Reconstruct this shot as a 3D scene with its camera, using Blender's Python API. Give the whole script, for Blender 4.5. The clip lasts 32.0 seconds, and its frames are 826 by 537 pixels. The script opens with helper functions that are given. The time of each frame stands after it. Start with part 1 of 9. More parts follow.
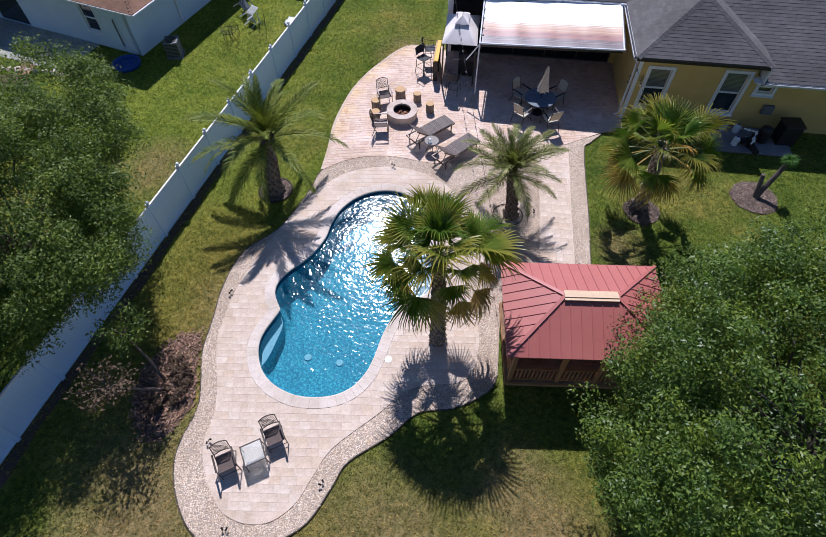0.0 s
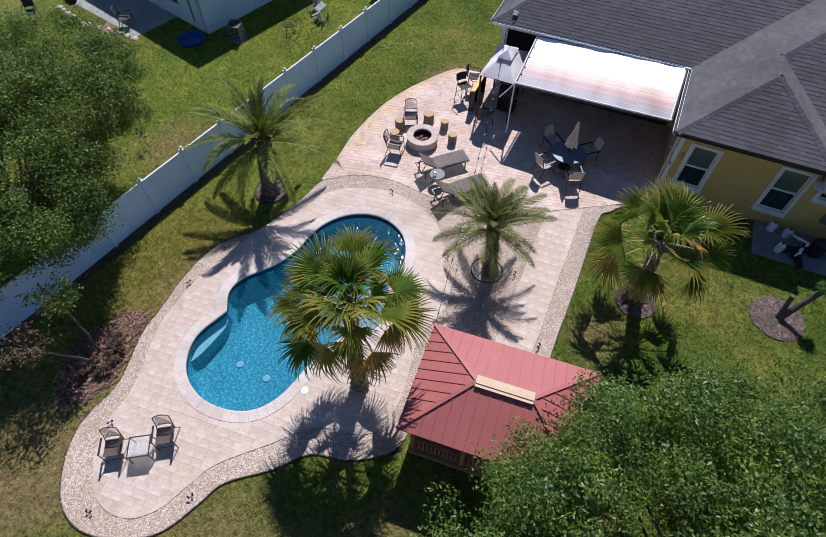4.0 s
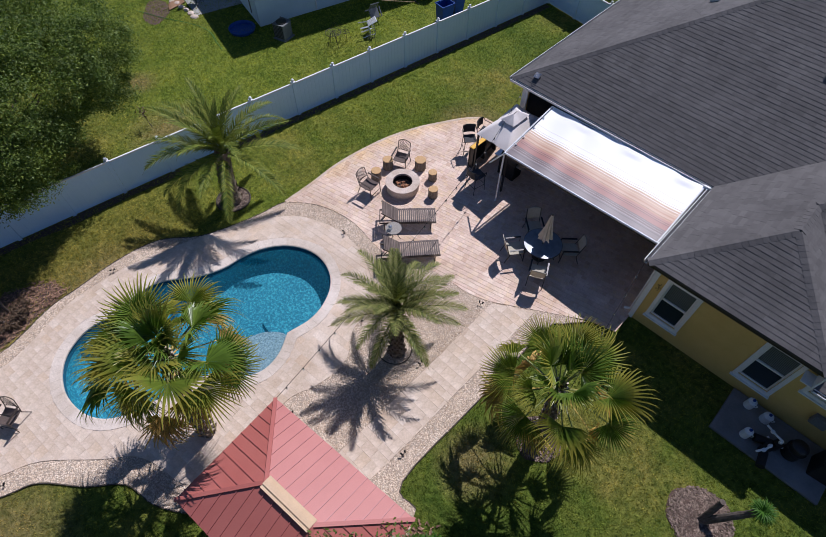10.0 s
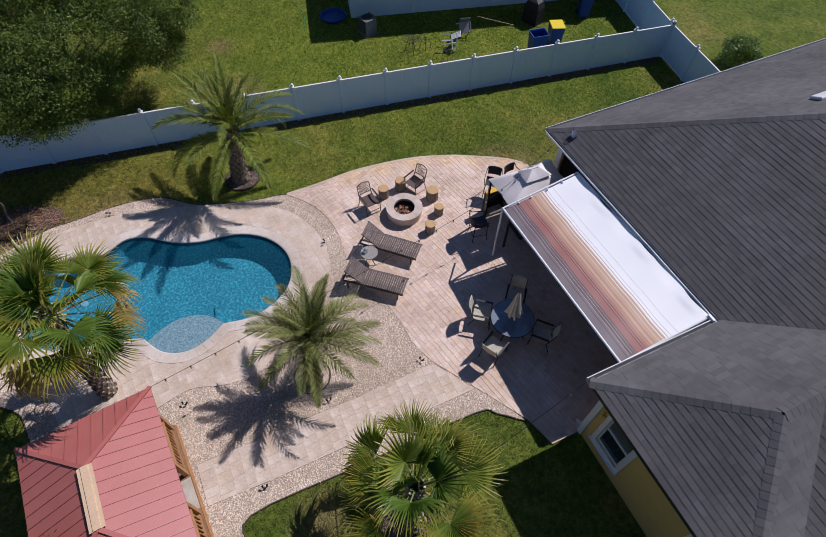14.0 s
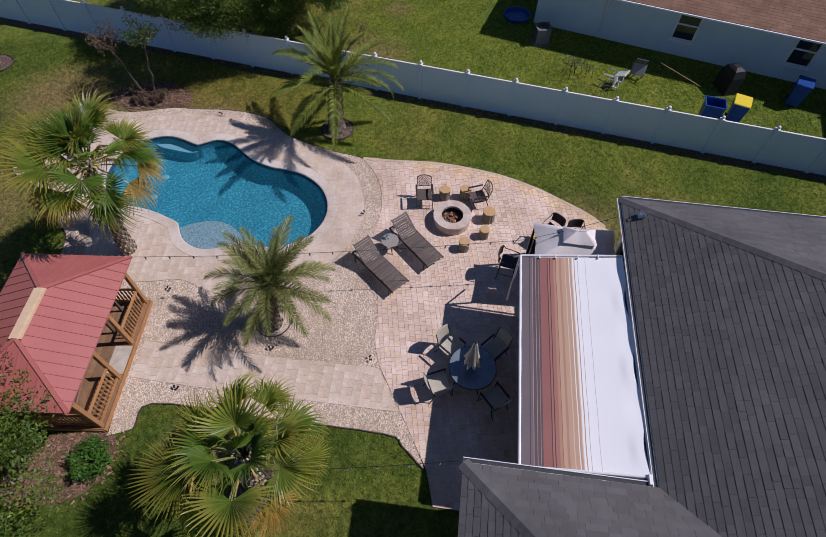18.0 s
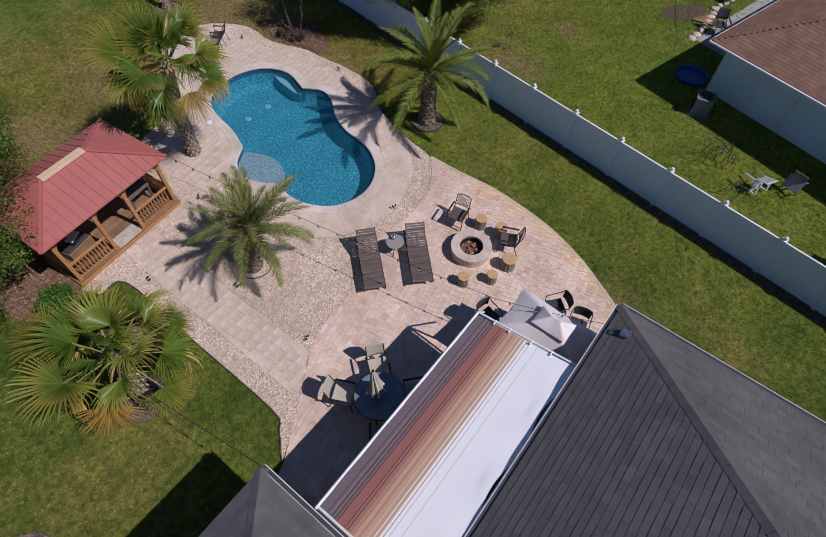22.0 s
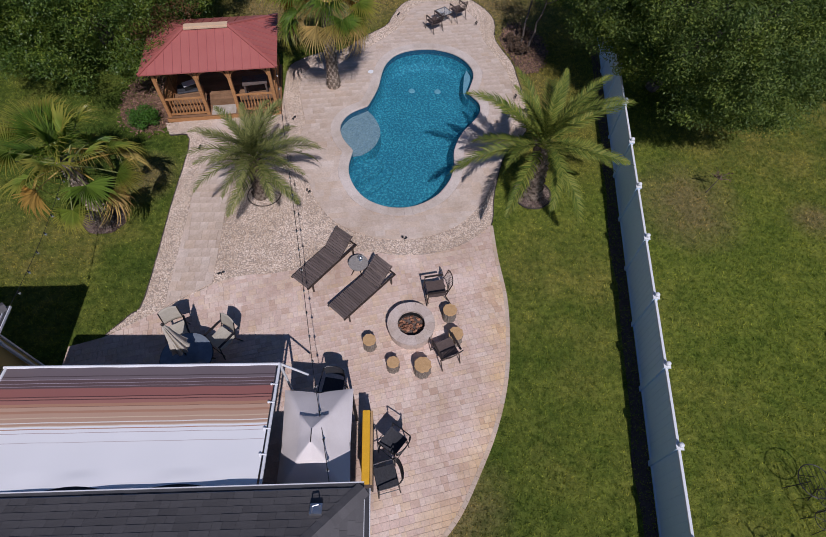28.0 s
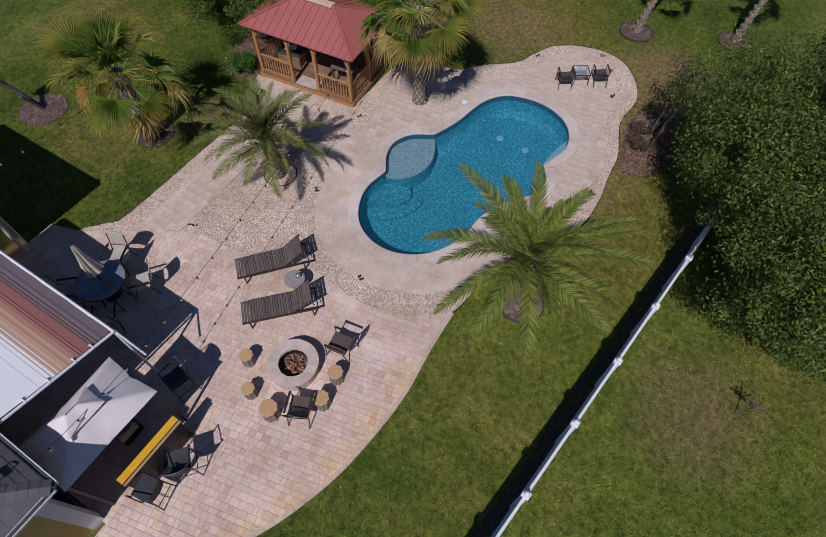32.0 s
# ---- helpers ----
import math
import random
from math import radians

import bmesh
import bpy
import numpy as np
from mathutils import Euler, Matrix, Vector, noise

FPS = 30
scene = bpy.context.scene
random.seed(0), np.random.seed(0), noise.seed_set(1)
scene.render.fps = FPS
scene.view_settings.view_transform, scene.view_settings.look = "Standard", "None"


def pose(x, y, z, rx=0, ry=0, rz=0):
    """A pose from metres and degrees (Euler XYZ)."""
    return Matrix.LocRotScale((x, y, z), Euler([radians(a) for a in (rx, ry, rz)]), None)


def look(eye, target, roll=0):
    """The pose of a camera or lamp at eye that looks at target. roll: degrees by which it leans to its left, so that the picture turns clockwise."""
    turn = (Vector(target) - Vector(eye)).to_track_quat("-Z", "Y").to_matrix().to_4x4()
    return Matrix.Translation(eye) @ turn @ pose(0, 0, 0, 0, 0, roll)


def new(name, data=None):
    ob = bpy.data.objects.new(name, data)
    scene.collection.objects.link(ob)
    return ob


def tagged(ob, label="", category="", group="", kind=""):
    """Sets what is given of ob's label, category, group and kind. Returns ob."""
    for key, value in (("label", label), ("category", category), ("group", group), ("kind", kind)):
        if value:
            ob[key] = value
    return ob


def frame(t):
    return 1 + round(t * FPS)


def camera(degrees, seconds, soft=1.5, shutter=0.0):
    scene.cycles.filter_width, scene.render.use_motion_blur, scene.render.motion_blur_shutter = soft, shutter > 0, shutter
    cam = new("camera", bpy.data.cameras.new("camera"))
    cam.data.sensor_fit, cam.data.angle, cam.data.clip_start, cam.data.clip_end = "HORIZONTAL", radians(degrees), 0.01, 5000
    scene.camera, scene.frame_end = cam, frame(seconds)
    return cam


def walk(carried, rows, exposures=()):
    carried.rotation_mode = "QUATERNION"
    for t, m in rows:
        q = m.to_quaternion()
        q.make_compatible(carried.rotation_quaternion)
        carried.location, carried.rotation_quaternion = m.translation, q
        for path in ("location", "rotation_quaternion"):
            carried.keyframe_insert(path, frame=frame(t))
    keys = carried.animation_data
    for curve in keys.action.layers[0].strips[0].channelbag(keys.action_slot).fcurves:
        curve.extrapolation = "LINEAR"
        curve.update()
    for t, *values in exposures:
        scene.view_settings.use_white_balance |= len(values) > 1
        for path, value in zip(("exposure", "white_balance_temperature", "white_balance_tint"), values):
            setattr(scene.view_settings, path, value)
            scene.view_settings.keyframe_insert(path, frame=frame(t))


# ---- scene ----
EXPOSURES = [(t, stops - 0.38, kelvin - 120, tint) for t, stops, kelvin, tint in ((0.0, 0.62, 5460, 22), (3.0, 0.56, 5460, 22), (7.0, 0.42, 5460, 22), (9.0, 0.36, 5560, 21), (12.0, 0.24, 5610, 22), (14.5, 0.12, 5660, 23), (17.0, 0.04, 5700, 25), (20.0, -0.02, 5700, 25), (26.0, -0.15, 5660, 25), (32.0, -0.27, 5610, 25))]
cam = camera(75.86, 32.0, soft=0.65)
# seconds, eye in metres, turn in degrees
PATH = [
    (0.0, 0.153, -0.139, 14.106, 35.661, 0.206, 7.684),
    (0.5, 0.617, 0.130, 14.148, 35.559, 0.201, 10.159),
    (1.0, 1.069, 0.408, 14.181, 35.484, 0.196, 12.415),
    (1.5, 1.521, 0.708, 14.220, 35.410, 0.210, 14.584),
    (2.0, 1.970, 1.027, 14.250, 35.353, 0.173, 16.639),
    (2.5, 2.409, 1.374, 14.268, 35.330, 0.185, 18.792),
    (3.0, 2.857, 1.738, 14.281, 35.305, 0.185, 20.897),
    (3.5, 3.317, 2.111, 14.292, 35.315, 0.182, 22.827),
    (5.5, 4.847, 3.644, 14.283, 35.610, -0.193, 30.526),
    (6.0, 5.174, 4.100, 14.298, 35.562, -0.198, 33.134),
    (6.5, 5.488, 4.573, 14.303, 35.482, -0.199, 34.714),
    (7.0, 5.809, 5.067, 14.320, 35.384, -0.194, 36.227),
    (7.5, 6.069, 5.524, 14.330, 35.302, -0.212, 37.382),
    (8.0, 6.299, 5.962, 14.343, 35.262, -0.201, 38.229),
    (8.5, 6.486, 6.384, 14.350, 35.229, -0.278, 39.427),
    (9.0, 6.663, 6.850, 14.374, 35.120, -0.309, 41.048),
    (9.5, 6.865, 7.321, 14.381, 35.087, -0.305, 42.629),
    (10.0, 7.061, 7.815, 14.383, 35.060, -0.345, 44.172),
    (10.5, 7.274, 8.339, 14.359, 35.075, -0.389, 46.085),
    (11.0, 7.497, 8.898, 14.332, 35.071, -0.418, 48.839),
    (11.5, 7.732, 9.479, 14.281, 35.164, -0.462, 51.643),
    (12.0, 7.940, 10.085, 14.211, 35.232, -0.472, 54.178),
    (12.5, 8.074, 10.701, 14.176, 35.143, -0.466, 56.596),
    (13.0, 8.224, 11.310, 14.131, 35.173, -0.436, 59.163),
    (13.5, 8.347, 11.920, 14.098, 35.142, -0.463, 61.993),
    (14.0, 8.457, 12.521, 14.044, 35.137, -0.518, 65.335),
    (14.5, 8.583, 13.137, 13.982, 35.169, -0.561, 69.151),
    (16.5, 8.850, 15.685, 13.924, 34.663, -0.686, 83.542),
    (17.0, 8.866, 16.280, 13.866, 34.638, -0.740, 87.273),
    (17.5, 8.837, 16.846, 13.799, 34.601, -0.786, 91.945),
    (18.0, 8.750, 17.381, 13.730, 34.562, -0.874, 97.135),
    (18.5, 8.612, 17.927, 13.666, 34.541, -0.872, 101.872),
    (19.0, 8.427, 18.456, 13.617, 34.457, -0.930, 105.485),
    (19.5, 8.164, 18.999, 13.581, 34.331, -0.896, 108.692),
    (20.0, 7.847, 19.540, 13.540, 34.291, -0.931, 112.280),
    (20.5, 7.462, 20.109, 13.523, 34.167, -0.952, 116.109),
    (21.0, 7.045, 20.678, 13.505, 34.027, -0.970, 120.068),
    (21.5, 6.559, 21.248, 13.491, 33.837, -0.934, 123.818),
    (22.0, 6.073, 21.811, 13.454, 33.733, -0.906, 128.088),
    (22.5, 5.566, 22.319, 13.427, 33.580, -1.002, 133.400),
    (23.0, 5.029, 22.755, 13.379, 33.490, -0.965, 138.252),
    (23.5, 4.435, 23.110, 13.341, 33.403, -0.964, 143.055),
    (24.0, 3.787, 23.397, 13.294, 33.379, -0.975, 147.266),
    (24.5, 3.085, 23.634, 13.246, 33.384, -0.962, 150.880),
    (25.0, 2.343, 23.814, 13.200, 33.353, -0.990, 154.604),
    (25.5, 1.552, 23.960, 13.143, 33.373, -0.986, 158.705),
    (26.0, 0.726, 24.062, 13.080, 33.420, -0.935, 162.679),
    (26.5, -0.014, 24.090, 13.022, 33.426, -1.069, 166.373),
    (28.5, -3.105, 23.673, 12.728, 33.236, -0.903, -177.705),
    (29.0, -3.832, 23.381, 12.715, 33.107, -0.852, -173.506),
    (29.5, -4.555, 23.013, 12.693, 33.017, -0.819, -169.412),
    (30.0, -5.259, 22.570, 12.666, 32.888, -0.755, -165.253),
    (30.5, -5.924, 22.088, 12.637, 32.768, -0.713, -160.989),
    (31.0, -6.557, 21.540, 12.626, 32.630, -0.673, -156.783),
    (31.5, -7.171, 20.903, 12.613, 32.492, -0.599, -152.395),
    (32.0, -7.759, 20.203, 12.615, 32.297, -0.543, -148.074),
]
walk(cam, [(row[0], pose(*row[1:])) for row in PATH], exposures=EXPOSURES)

# ---- light: a clear morning sky and one sun from the house side ----
SUN_WAY = Vector((-0.17, 0.78, 1.0)).normalized()
world = bpy.data.worlds.new("sky")
scene.world = world
world.use_nodes = True
wn = world.node_tree.nodes
sky = wn.new("ShaderNodeTexSky")
sky.sky_type = 'NISHITA'
sky.sun_disc = False
sky.sun_elevation = math.asin(SUN_WAY.z)
sky.sun_rotation = math.atan2(SUN_WAY.x, SUN_WAY.y)
sky.air_density, sky.dust_density, sky.ozone_density = 1.0, 0.05, 5.0
world.node_tree.links.new(sky.outputs[0], wn["Background"].inputs[0])
wn["Background"].inputs[1].default_value = 0.066
sun_data = bpy.data.lights.new("sun", 'SUN')
sun_data.energy, sun_data.angle, sun_data.color = 5.0, radians(0.55), (1.0, 0.935, 0.80)
sun = new("sun", sun_data)
sun.matrix_world = look(SUN_WAY * 60, (0, 0, 0))


# ---- materials ----
def shader(name):
    m = bpy.data.materials.new(name)
    m.use_nodes = True
    nt = m.node_tree
    return m, nt, nt.nodes["Principled BSDF"]


def node(nt, kind, **kw):
    n = nt.nodes.new(kind)
    for k, v in kw.items():
        n.inputs[k].default_value = v
    return n


def ramp(nt, src, stops):
    r = nt.nodes.new("ShaderNodeValToRGB")
    el = r.color_ramp.elements
    while len(el) < len(stops):
        el.new(0.5)
    for e, (p, c) in zip(el, stops):
        e.position, e.color = p, (*c, 1.0)
    nt.links.new(src, r.inputs[0])
    return r.outputs[0]


def mix(nt, fac, a, b, blend='MIX'):
    n = nt.nodes.new("ShaderNodeMix")
    n.data_type, n.blend_type = 'RGBA', blend
    for sock, v in ((n.inputs[0], fac), (n.inputs[6], a), (n.inputs[7], b)):
        if isinstance(v, (int, float)):
            sock.default_value = v
        elif isinstance(v, tuple):
            sock.default_value = (*v, 1.0)
        else:
            nt.links.new(v, sock)
    return n.outputs[2]


def noise_tex(nt, scale, detail=4.0, rough=0.6, coords='Object', stretch=None):
    tc = nt.nodes.new("ShaderNodeTexCoord")
    n = node(nt, "ShaderNodeTexNoise", Scale=scale, Detail=detail, Roughness=rough)
    if stretch:
        mp = nt.nodes.new("ShaderNodeMapping")
        mp.inputs["Scale"].default_value = stretch
        nt.links.new(tc.outputs[coords], mp.inputs[0])
        nt.links.new(mp.outputs[0], n.inputs["Vector"])
    else:
        nt.links.new(tc.outputs[coords], n.inputs["Vector"])
    return n.outputs["Fac"]


def bump(nt, b, height, strength, dist=0.01):
    n = nt.nodes.new("ShaderNodeBump")
    n.inputs["Strength"].default_value, n.inputs["Distance"].default_value = strength, dist
    nt.links.new(height, n.inputs["Height"])
    nt.links.new(n.outputs[0], b.inputs["Normal"])
    return n


def plain(name, c1, c2, scale=6.0, rough=0.7, metal=0.0, bumps=0.25, fine=60.0, per=0.0, island=False, spec=0.3, stretch=None, coords='Object', grain=0.5):
    """A surface of two close tones with grain at two scales; per: how much each object (or island) differs in tone."""
    m, nt, b = shader(name)
    big = noise_tex(nt, scale, 5.0, 0.65, coords, stretch)
    col = ramp(nt, big, [(0.3, c1), (0.7, c2)])
    small = noise_tex(nt, fine, 3.0, 0.7, coords, stretch)
    col = mix(nt, grain, col, ramp(nt, small, [(0.25, (0.62, 0.62, 0.62)), (0.75, (1.25, 1.25, 1.25))]), 'MULTIPLY')
    if per:
        if island:
            r = nt.nodes.new("ShaderNodeNewGeometry").outputs["Random Per Island"]
        else:
            r = nt.nodes.new("ShaderNodeObjectInfo").outputs["Random"]
        col = mix(nt, 1.0, col, ramp(nt, r, [(0.0, (1 - per,) * 3), (1.0, (1 + per,) * 3)]), 'MULTIPLY')
    nt.links.new(col, b.inputs["Base Color"])
    b.inputs["Roughness"].default_value, b.inputs["Metallic"].default_value = rough, metal
    b.inputs["Specular IOR Level"].default_value = spec
    if bumps:
        bump(nt, b, small, bumps)
    return m


def near_spot(nt, x, y, reach):
    """One at a spot of the lawn, falling to nothing at its reach."""
    d = nt.nodes.new("ShaderNodeVectorMath")
    d.operation = 'DISTANCE'
    d.inputs[1].default_value = (x, y, 0)
    nt.links.new(nt.nodes.new("ShaderNodeTexCoord").outputs["Object"], d.inputs[0])
    m_ = nt.nodes.new("ShaderNodeMapRange")
    m_.inputs[1].default_value, m_.inputs[2].default_value, m_.inputs[3].default_value, m_.inputs[4].default_value = 0.0, reach, 1.0, 0.0
    nt.links.new(d.outputs["Value"], m_.inputs[0])
    return m_.outputs[0]


def stone_mat(name, tones, per_island, rough=0.85, algae=()):
    """Pavers, pebbles and stones: each piece takes its own tone from the list, with grain and stains over it."""
    m, nt, b = shader(name)
    if per_island:
        r = nt.nodes.new("ShaderNodeNewGeometry").outputs["Random Per Island"]
    else:
        r = nt.nodes.new("ShaderNodeObjectInfo").outputs["Random"]
    n = len(tones)
    col = ramp(nt, r, [(i / max(1, n - 1), c) for i, c in enumerate(tones)])
    stain = noise_tex(nt, 0.55, 5.0, 0.7)
    grain = noise_tex(nt, 26.0, 5.0, 0.75)
    col = mix(nt, 0.9, col, ramp(nt, stain, [(0.34, (0.78, 0.73, 0.66)), (0.64, (1.14, 1.14, 1.15))]), 'MULTIPLY')
    col = mix(nt, 0.8, col, ramp(nt, grain, [(0.25, (0.7, 0.68, 0.66)), (0.7, (1.14, 1.13, 1.12))]), 'MULTIPLY')
    for x, y, reach in algae:
        m_ = nt.nodes.new("ShaderNodeMath")
        m_.operation = 'MULTIPLY'
        nt.links.new(near_spot(nt, x, y, reach), m_.inputs[0])
        nt.links.new(stain, m_.inputs[1])
        col = mix(nt, ramp(nt, m_.outputs[0], [(0.05, (0, 0, 0)), (0.4, (0.7, 0.7, 0.7))]), col, mix(nt, 1.0, col, (1.03, 0.93, 0.62), 'MULTIPLY'))
    nt.links.new(col, b.inputs["Base Color"])
    b.inputs["Roughness"].default_value = rough
    b.inputs["Specular IOR Level"].default_value = 0.25
    bump(nt, b, grain, 0.35, 0.006)
    return m


PATIO_TONES = [(0.58, 0.42, 0.32), (0.675, 0.515, 0.415), (0.72, 0.575, 0.475), (0.64, 0.48, 0.395), (0.735, 0.60, 0.495), (0.69, 0.525, 0.375), (0.685, 0.54, 0.45)]
DECK_TONES = [(0.56, 0.45, 0.35), (0.625, 0.52, 0.42), (0.59, 0.48, 0.385), (0.655, 0.555, 0.46), (0.60, 0.475, 0.36), (0.615, 0.515, 0.425)]
PEBBLE_TONES = [(0.42, 0.32, 0.235), (0.60, 0.485, 0.375), (0.69, 0.58, 0.465), (0.48, 0.37, 0.27), (0.76, 0.67, 0.56), (0.62, 0.50, 0.38), (0.29, 0.225, 0.17)]
M_paver = stone_mat("patio_paver", PATIO_TONES, False)
M_paver_rest = stone_mat("patio_paver_rest", PATIO_TONES, True, 0.85, ((-5.3, 16.4, 0.9), (-5.2, 17.6, 0.8), (-5.05, 18.8, 0.8), (-4.7, 20.0, 0.8), (-4.2, 21.1, 0.8), (-3.5, 22.2, 0.9)))
M_deck = stone_mat("deck_paver", DECK_TONES, False)
M_deck_rest = stone_mat("deck_paver_rest", DECK_TONES, True)
M_coping = stone_mat("coping", [(0.61, 0.53, 0.455), (0.65, 0.57, 0.495), (0.62, 0.54, 0.46)], False)
M_lid = plain("drain_plastic", (0.22, 0.42, 0.48), (0.28, 0.48, 0.54), 6.0, 0.6)
M_kerb = stone_mat("kerb", [(0.54, 0.44, 0.34), (0.62, 0.50, 0.38), (0.58, 0.44, 0.31)], False)
M_pebble = stone_mat("pebbles", PEBBLE_TONES, True)
M_joint = plain("joint_sand", (0.46, 0.37, 0.31), (0.55, 0.46, 0.39), 3.0, 0.95, fine=80)
M_gravelbed = plain("gravel_bed", (0.30, 0.24, 0.185), (0.41, 0.335, 0.265), 30.0, 0.95, bumps=0.6, fine=70)
M_mulch = plain("mulch", (0.07, 0.045, 0.035), (0.16, 0.105, 0.08), 14.0, 0.95, bumps=1.0, fine=50)
M_bark_chip = plain("bark_chips", (0.08, 0.058, 0.045), (0.30, 0.22, 0.17), 5.0, 0.95, fine=40, per=0.5, island=True)
M_litter = plain("dead_leaves", (0.14, 0.075, 0.045), (0.33, 0.20, 0.13), 5.0, 0.9, fine=40, per=0.5, island=True)
M_soil = plain("soil", (0.075, 0.045, 0.03), (0.25, 0.14, 0.09), 3.2, 0.95, bumps=0.8, fine=30)
M_edging = plain("edging", (0.03, 0.026, 0.022), (0.11, 0.085, 0.06), 3.0, 0.8)
# white vinyl, with the blue of its skylit shade painted into the colour
M_fence = plain("skylit_vinyl", (0.58, 0.755, 0.93), (0.66, 0.82, 0.95), 0.9, 0.42, bumps=0.0, fine=20, spec=0.5, grain=0.06)
M_white = plain("white_paint", (0.76, 0.76, 0.74), (0.82, 0.82, 0.80), 3.0, 0.45, bumps=0.05)
M_yellowwall = plain("yellow_stucco", (0.62, 0.43, 0.13), (0.70, 0.50, 0.17), 1.5, 0.85, bumps=0.4, fine=90)
M_bluewall = plain("pale_stucco", (0.55, 0.645, 0.69), (0.63, 0.715, 0.755), 0.8, 0.85, bumps=0.3, fine=90, grain=0.2)
M_slab = plain("concrete", (0.34, 0.33, 0.31), (0.45, 0.43, 0.40), 1.4, 0.9, bumps=0.3)
# darker copy of the concrete, with shade put into its colour
M_slab_shaded = plain("shaded_concrete", (0.17, 0.16, 0.15), (0.27, 0.255, 0.235), 1.4, 0.9, bumps=0.3)
M_dark = plain("dark_metal", (0.018, 0.016, 0.015), (0.035, 0.03, 0.028), 9.0, 0.42, metal=0.3, bumps=0.05, spec=0.5)
M_bronze = plain("bronze_frame", (0.05, 0.036, 0.028), (0.085, 0.062, 0.048), 9.0, 0.4, metal=0.4, bumps=0.05, spec=0.5)
M_sling = plain("brown_sling", (0.085, 0.06, 0.05), (0.125, 0.09, 0.075), 20.0, 0.75, bumps=0.4, fine=200)
M_slingblack = plain("black_sling", (0.03, 0.03, 0.034), (0.055, 0.055, 0.06), 20.0, 0.7, bumps=0.4, fine=200)
M_slat = plain("weathered_slat", (0.10, 0.075, 0.062), (0.175, 0.135, 0.115), 3.0, 0.6, bumps=0.3, fine=40, per=0.2, stretch=(1, 8, 1))
M_tan_fabric = plain("tan_sling", (0.40, 0.36, 0.275), (0.48, 0.435, 0.345), 5.0, 0.85, bumps=0.2)
M_umbrella = plain("umbrella_cloth", (0.50, 0.44, 0.34), (0.66, 0.60, 0.50), 5.0, 0.85, bumps=0.2)
M_canopy = plain("canopy_cloth", (0.70, 0.63, 0.58), (0.80, 0.73, 0.68), 1.5, 0.9, bumps=0.04, fine=200)
M_cedar = plain("cedar", (0.33, 0.155, 0.055), (0.47, 0.245, 0.095), 3.0, 0.65, bumps=0.3, fine=40, per=0.15, stretch=(1, 1, 6))
M_cedar_floor = plain("cedar_floor", (0.19, 0.105, 0.052), (0.31, 0.18, 0.095), 3.0, 0.7, bumps=0.3, fine=40, per=0.18)
M_mat = plain("tan_mat", (0.40, 0.33, 0.25), (0.60, 0.53, 0.44), 4.0, 0.95, bumps=0.5, fine=90)
M_tanwood = plain("bar_wood", (0.36, 0.23, 0.10), (0.52, 0.34, 0.16), 3.0, 0.6, bumps=0.3, fine=40, stretch=(6, 1, 1))
M_yellow = plain("yellow_paint", (0.69, 0.37, 0.014), (0.75, 0.42, 0.022), 4.0, 0.45, bumps=0.1)
M_stooltop = plain("stump_top", (0.46, 0.275, 0.115), (0.59, 0.38, 0.18), 9.0, 0.7, bumps=0.3)
M_stoolbark = plain("stump_bark", (0.12, 0.095, 0.07), (0.36, 0.31, 0.25), 16.0, 0.9, bumps=1.0, fine=40, stretch=(3, 3, 0.6))
M_pitstone = stone_mat("pit_stone", [(0.54, 0.44, 0.36), (0.62, 0.52, 0.44), (0.58, 0.48, 0.41), (0.66, 0.57, 0.49)], False)
M_ash = plain("ash", (0.05, 0.035, 0.028), (0.20, 0.15, 0.12), 12.0, 0.95, bumps=0.8)
M_lavarock = plain("lava_rock", (0.16, 0.065, 0.035), (0.44, 0.22, 0.12), 9.0, 0.9, per=0.45, island=True)
M_redroof = plain("red_metal", (0.385, 0.110, 0.088), (0.43, 0.138, 0.11), 0.9, 0.5, bumps=0.03, spec=0.5)
M_redrib = plain("red_metal_rib", (0.35, 0.105, 0.092), (0.40, 0.125, 0.108), 0.9, 0.42, bumps=0.03, spec=0.5)
M_ridgetan = plain("ridge_vent_tan", (0.60, 0.42, 0.26), (0.68, 0.49, 0.31), 4.0, 0.6)
M_gutter = plain("gutter_white", (0.70, 0.70, 0.69), (0.78, 0.78, 0.77), 3.0, 0.4)
M_hose = plain("green_hose", (0.03, 0.22, 0.07), (0.05, 0.30, 0.10), 5.0, 0.4)
M_bluebin = plain("blue_plastic", (0.012, 0.05, 0.22), (0.018, 0.07, 0.28), 4.0, 0.4)
M_yellowlid = plain("yellow_plastic", (0.75, 0.56, 0.02), (0.82, 0.62, 0.03), 4.0, 0.4)
M_greyplastic = plain("grey_plastic", (0.55, 0.55, 0.54), (0.66, 0.66, 0.65), 4.0, 0.5)
M_acunit = plain("grey_enamel", (0.13, 0.135, 0.135), (0.18, 0.185, 0.185), 4.0, 0.5)
M_tilegrey = plain("table_mosaic", (0.20, 0.18, 0.155), (0.38, 0.345, 0.30), 25.0, 0.8, bumps=0.3)
M_black = plain("black_rubber", (0.012, 0.012, 0.012), (0.022, 0.022, 0.022), 6.0, 0.6)
M_chrome = plain("steel", (0.5, 0.5, 0.5), (0.6, 0.6, 0.6), 6.0, 0.3, metal=0.9, bumps=0.0)
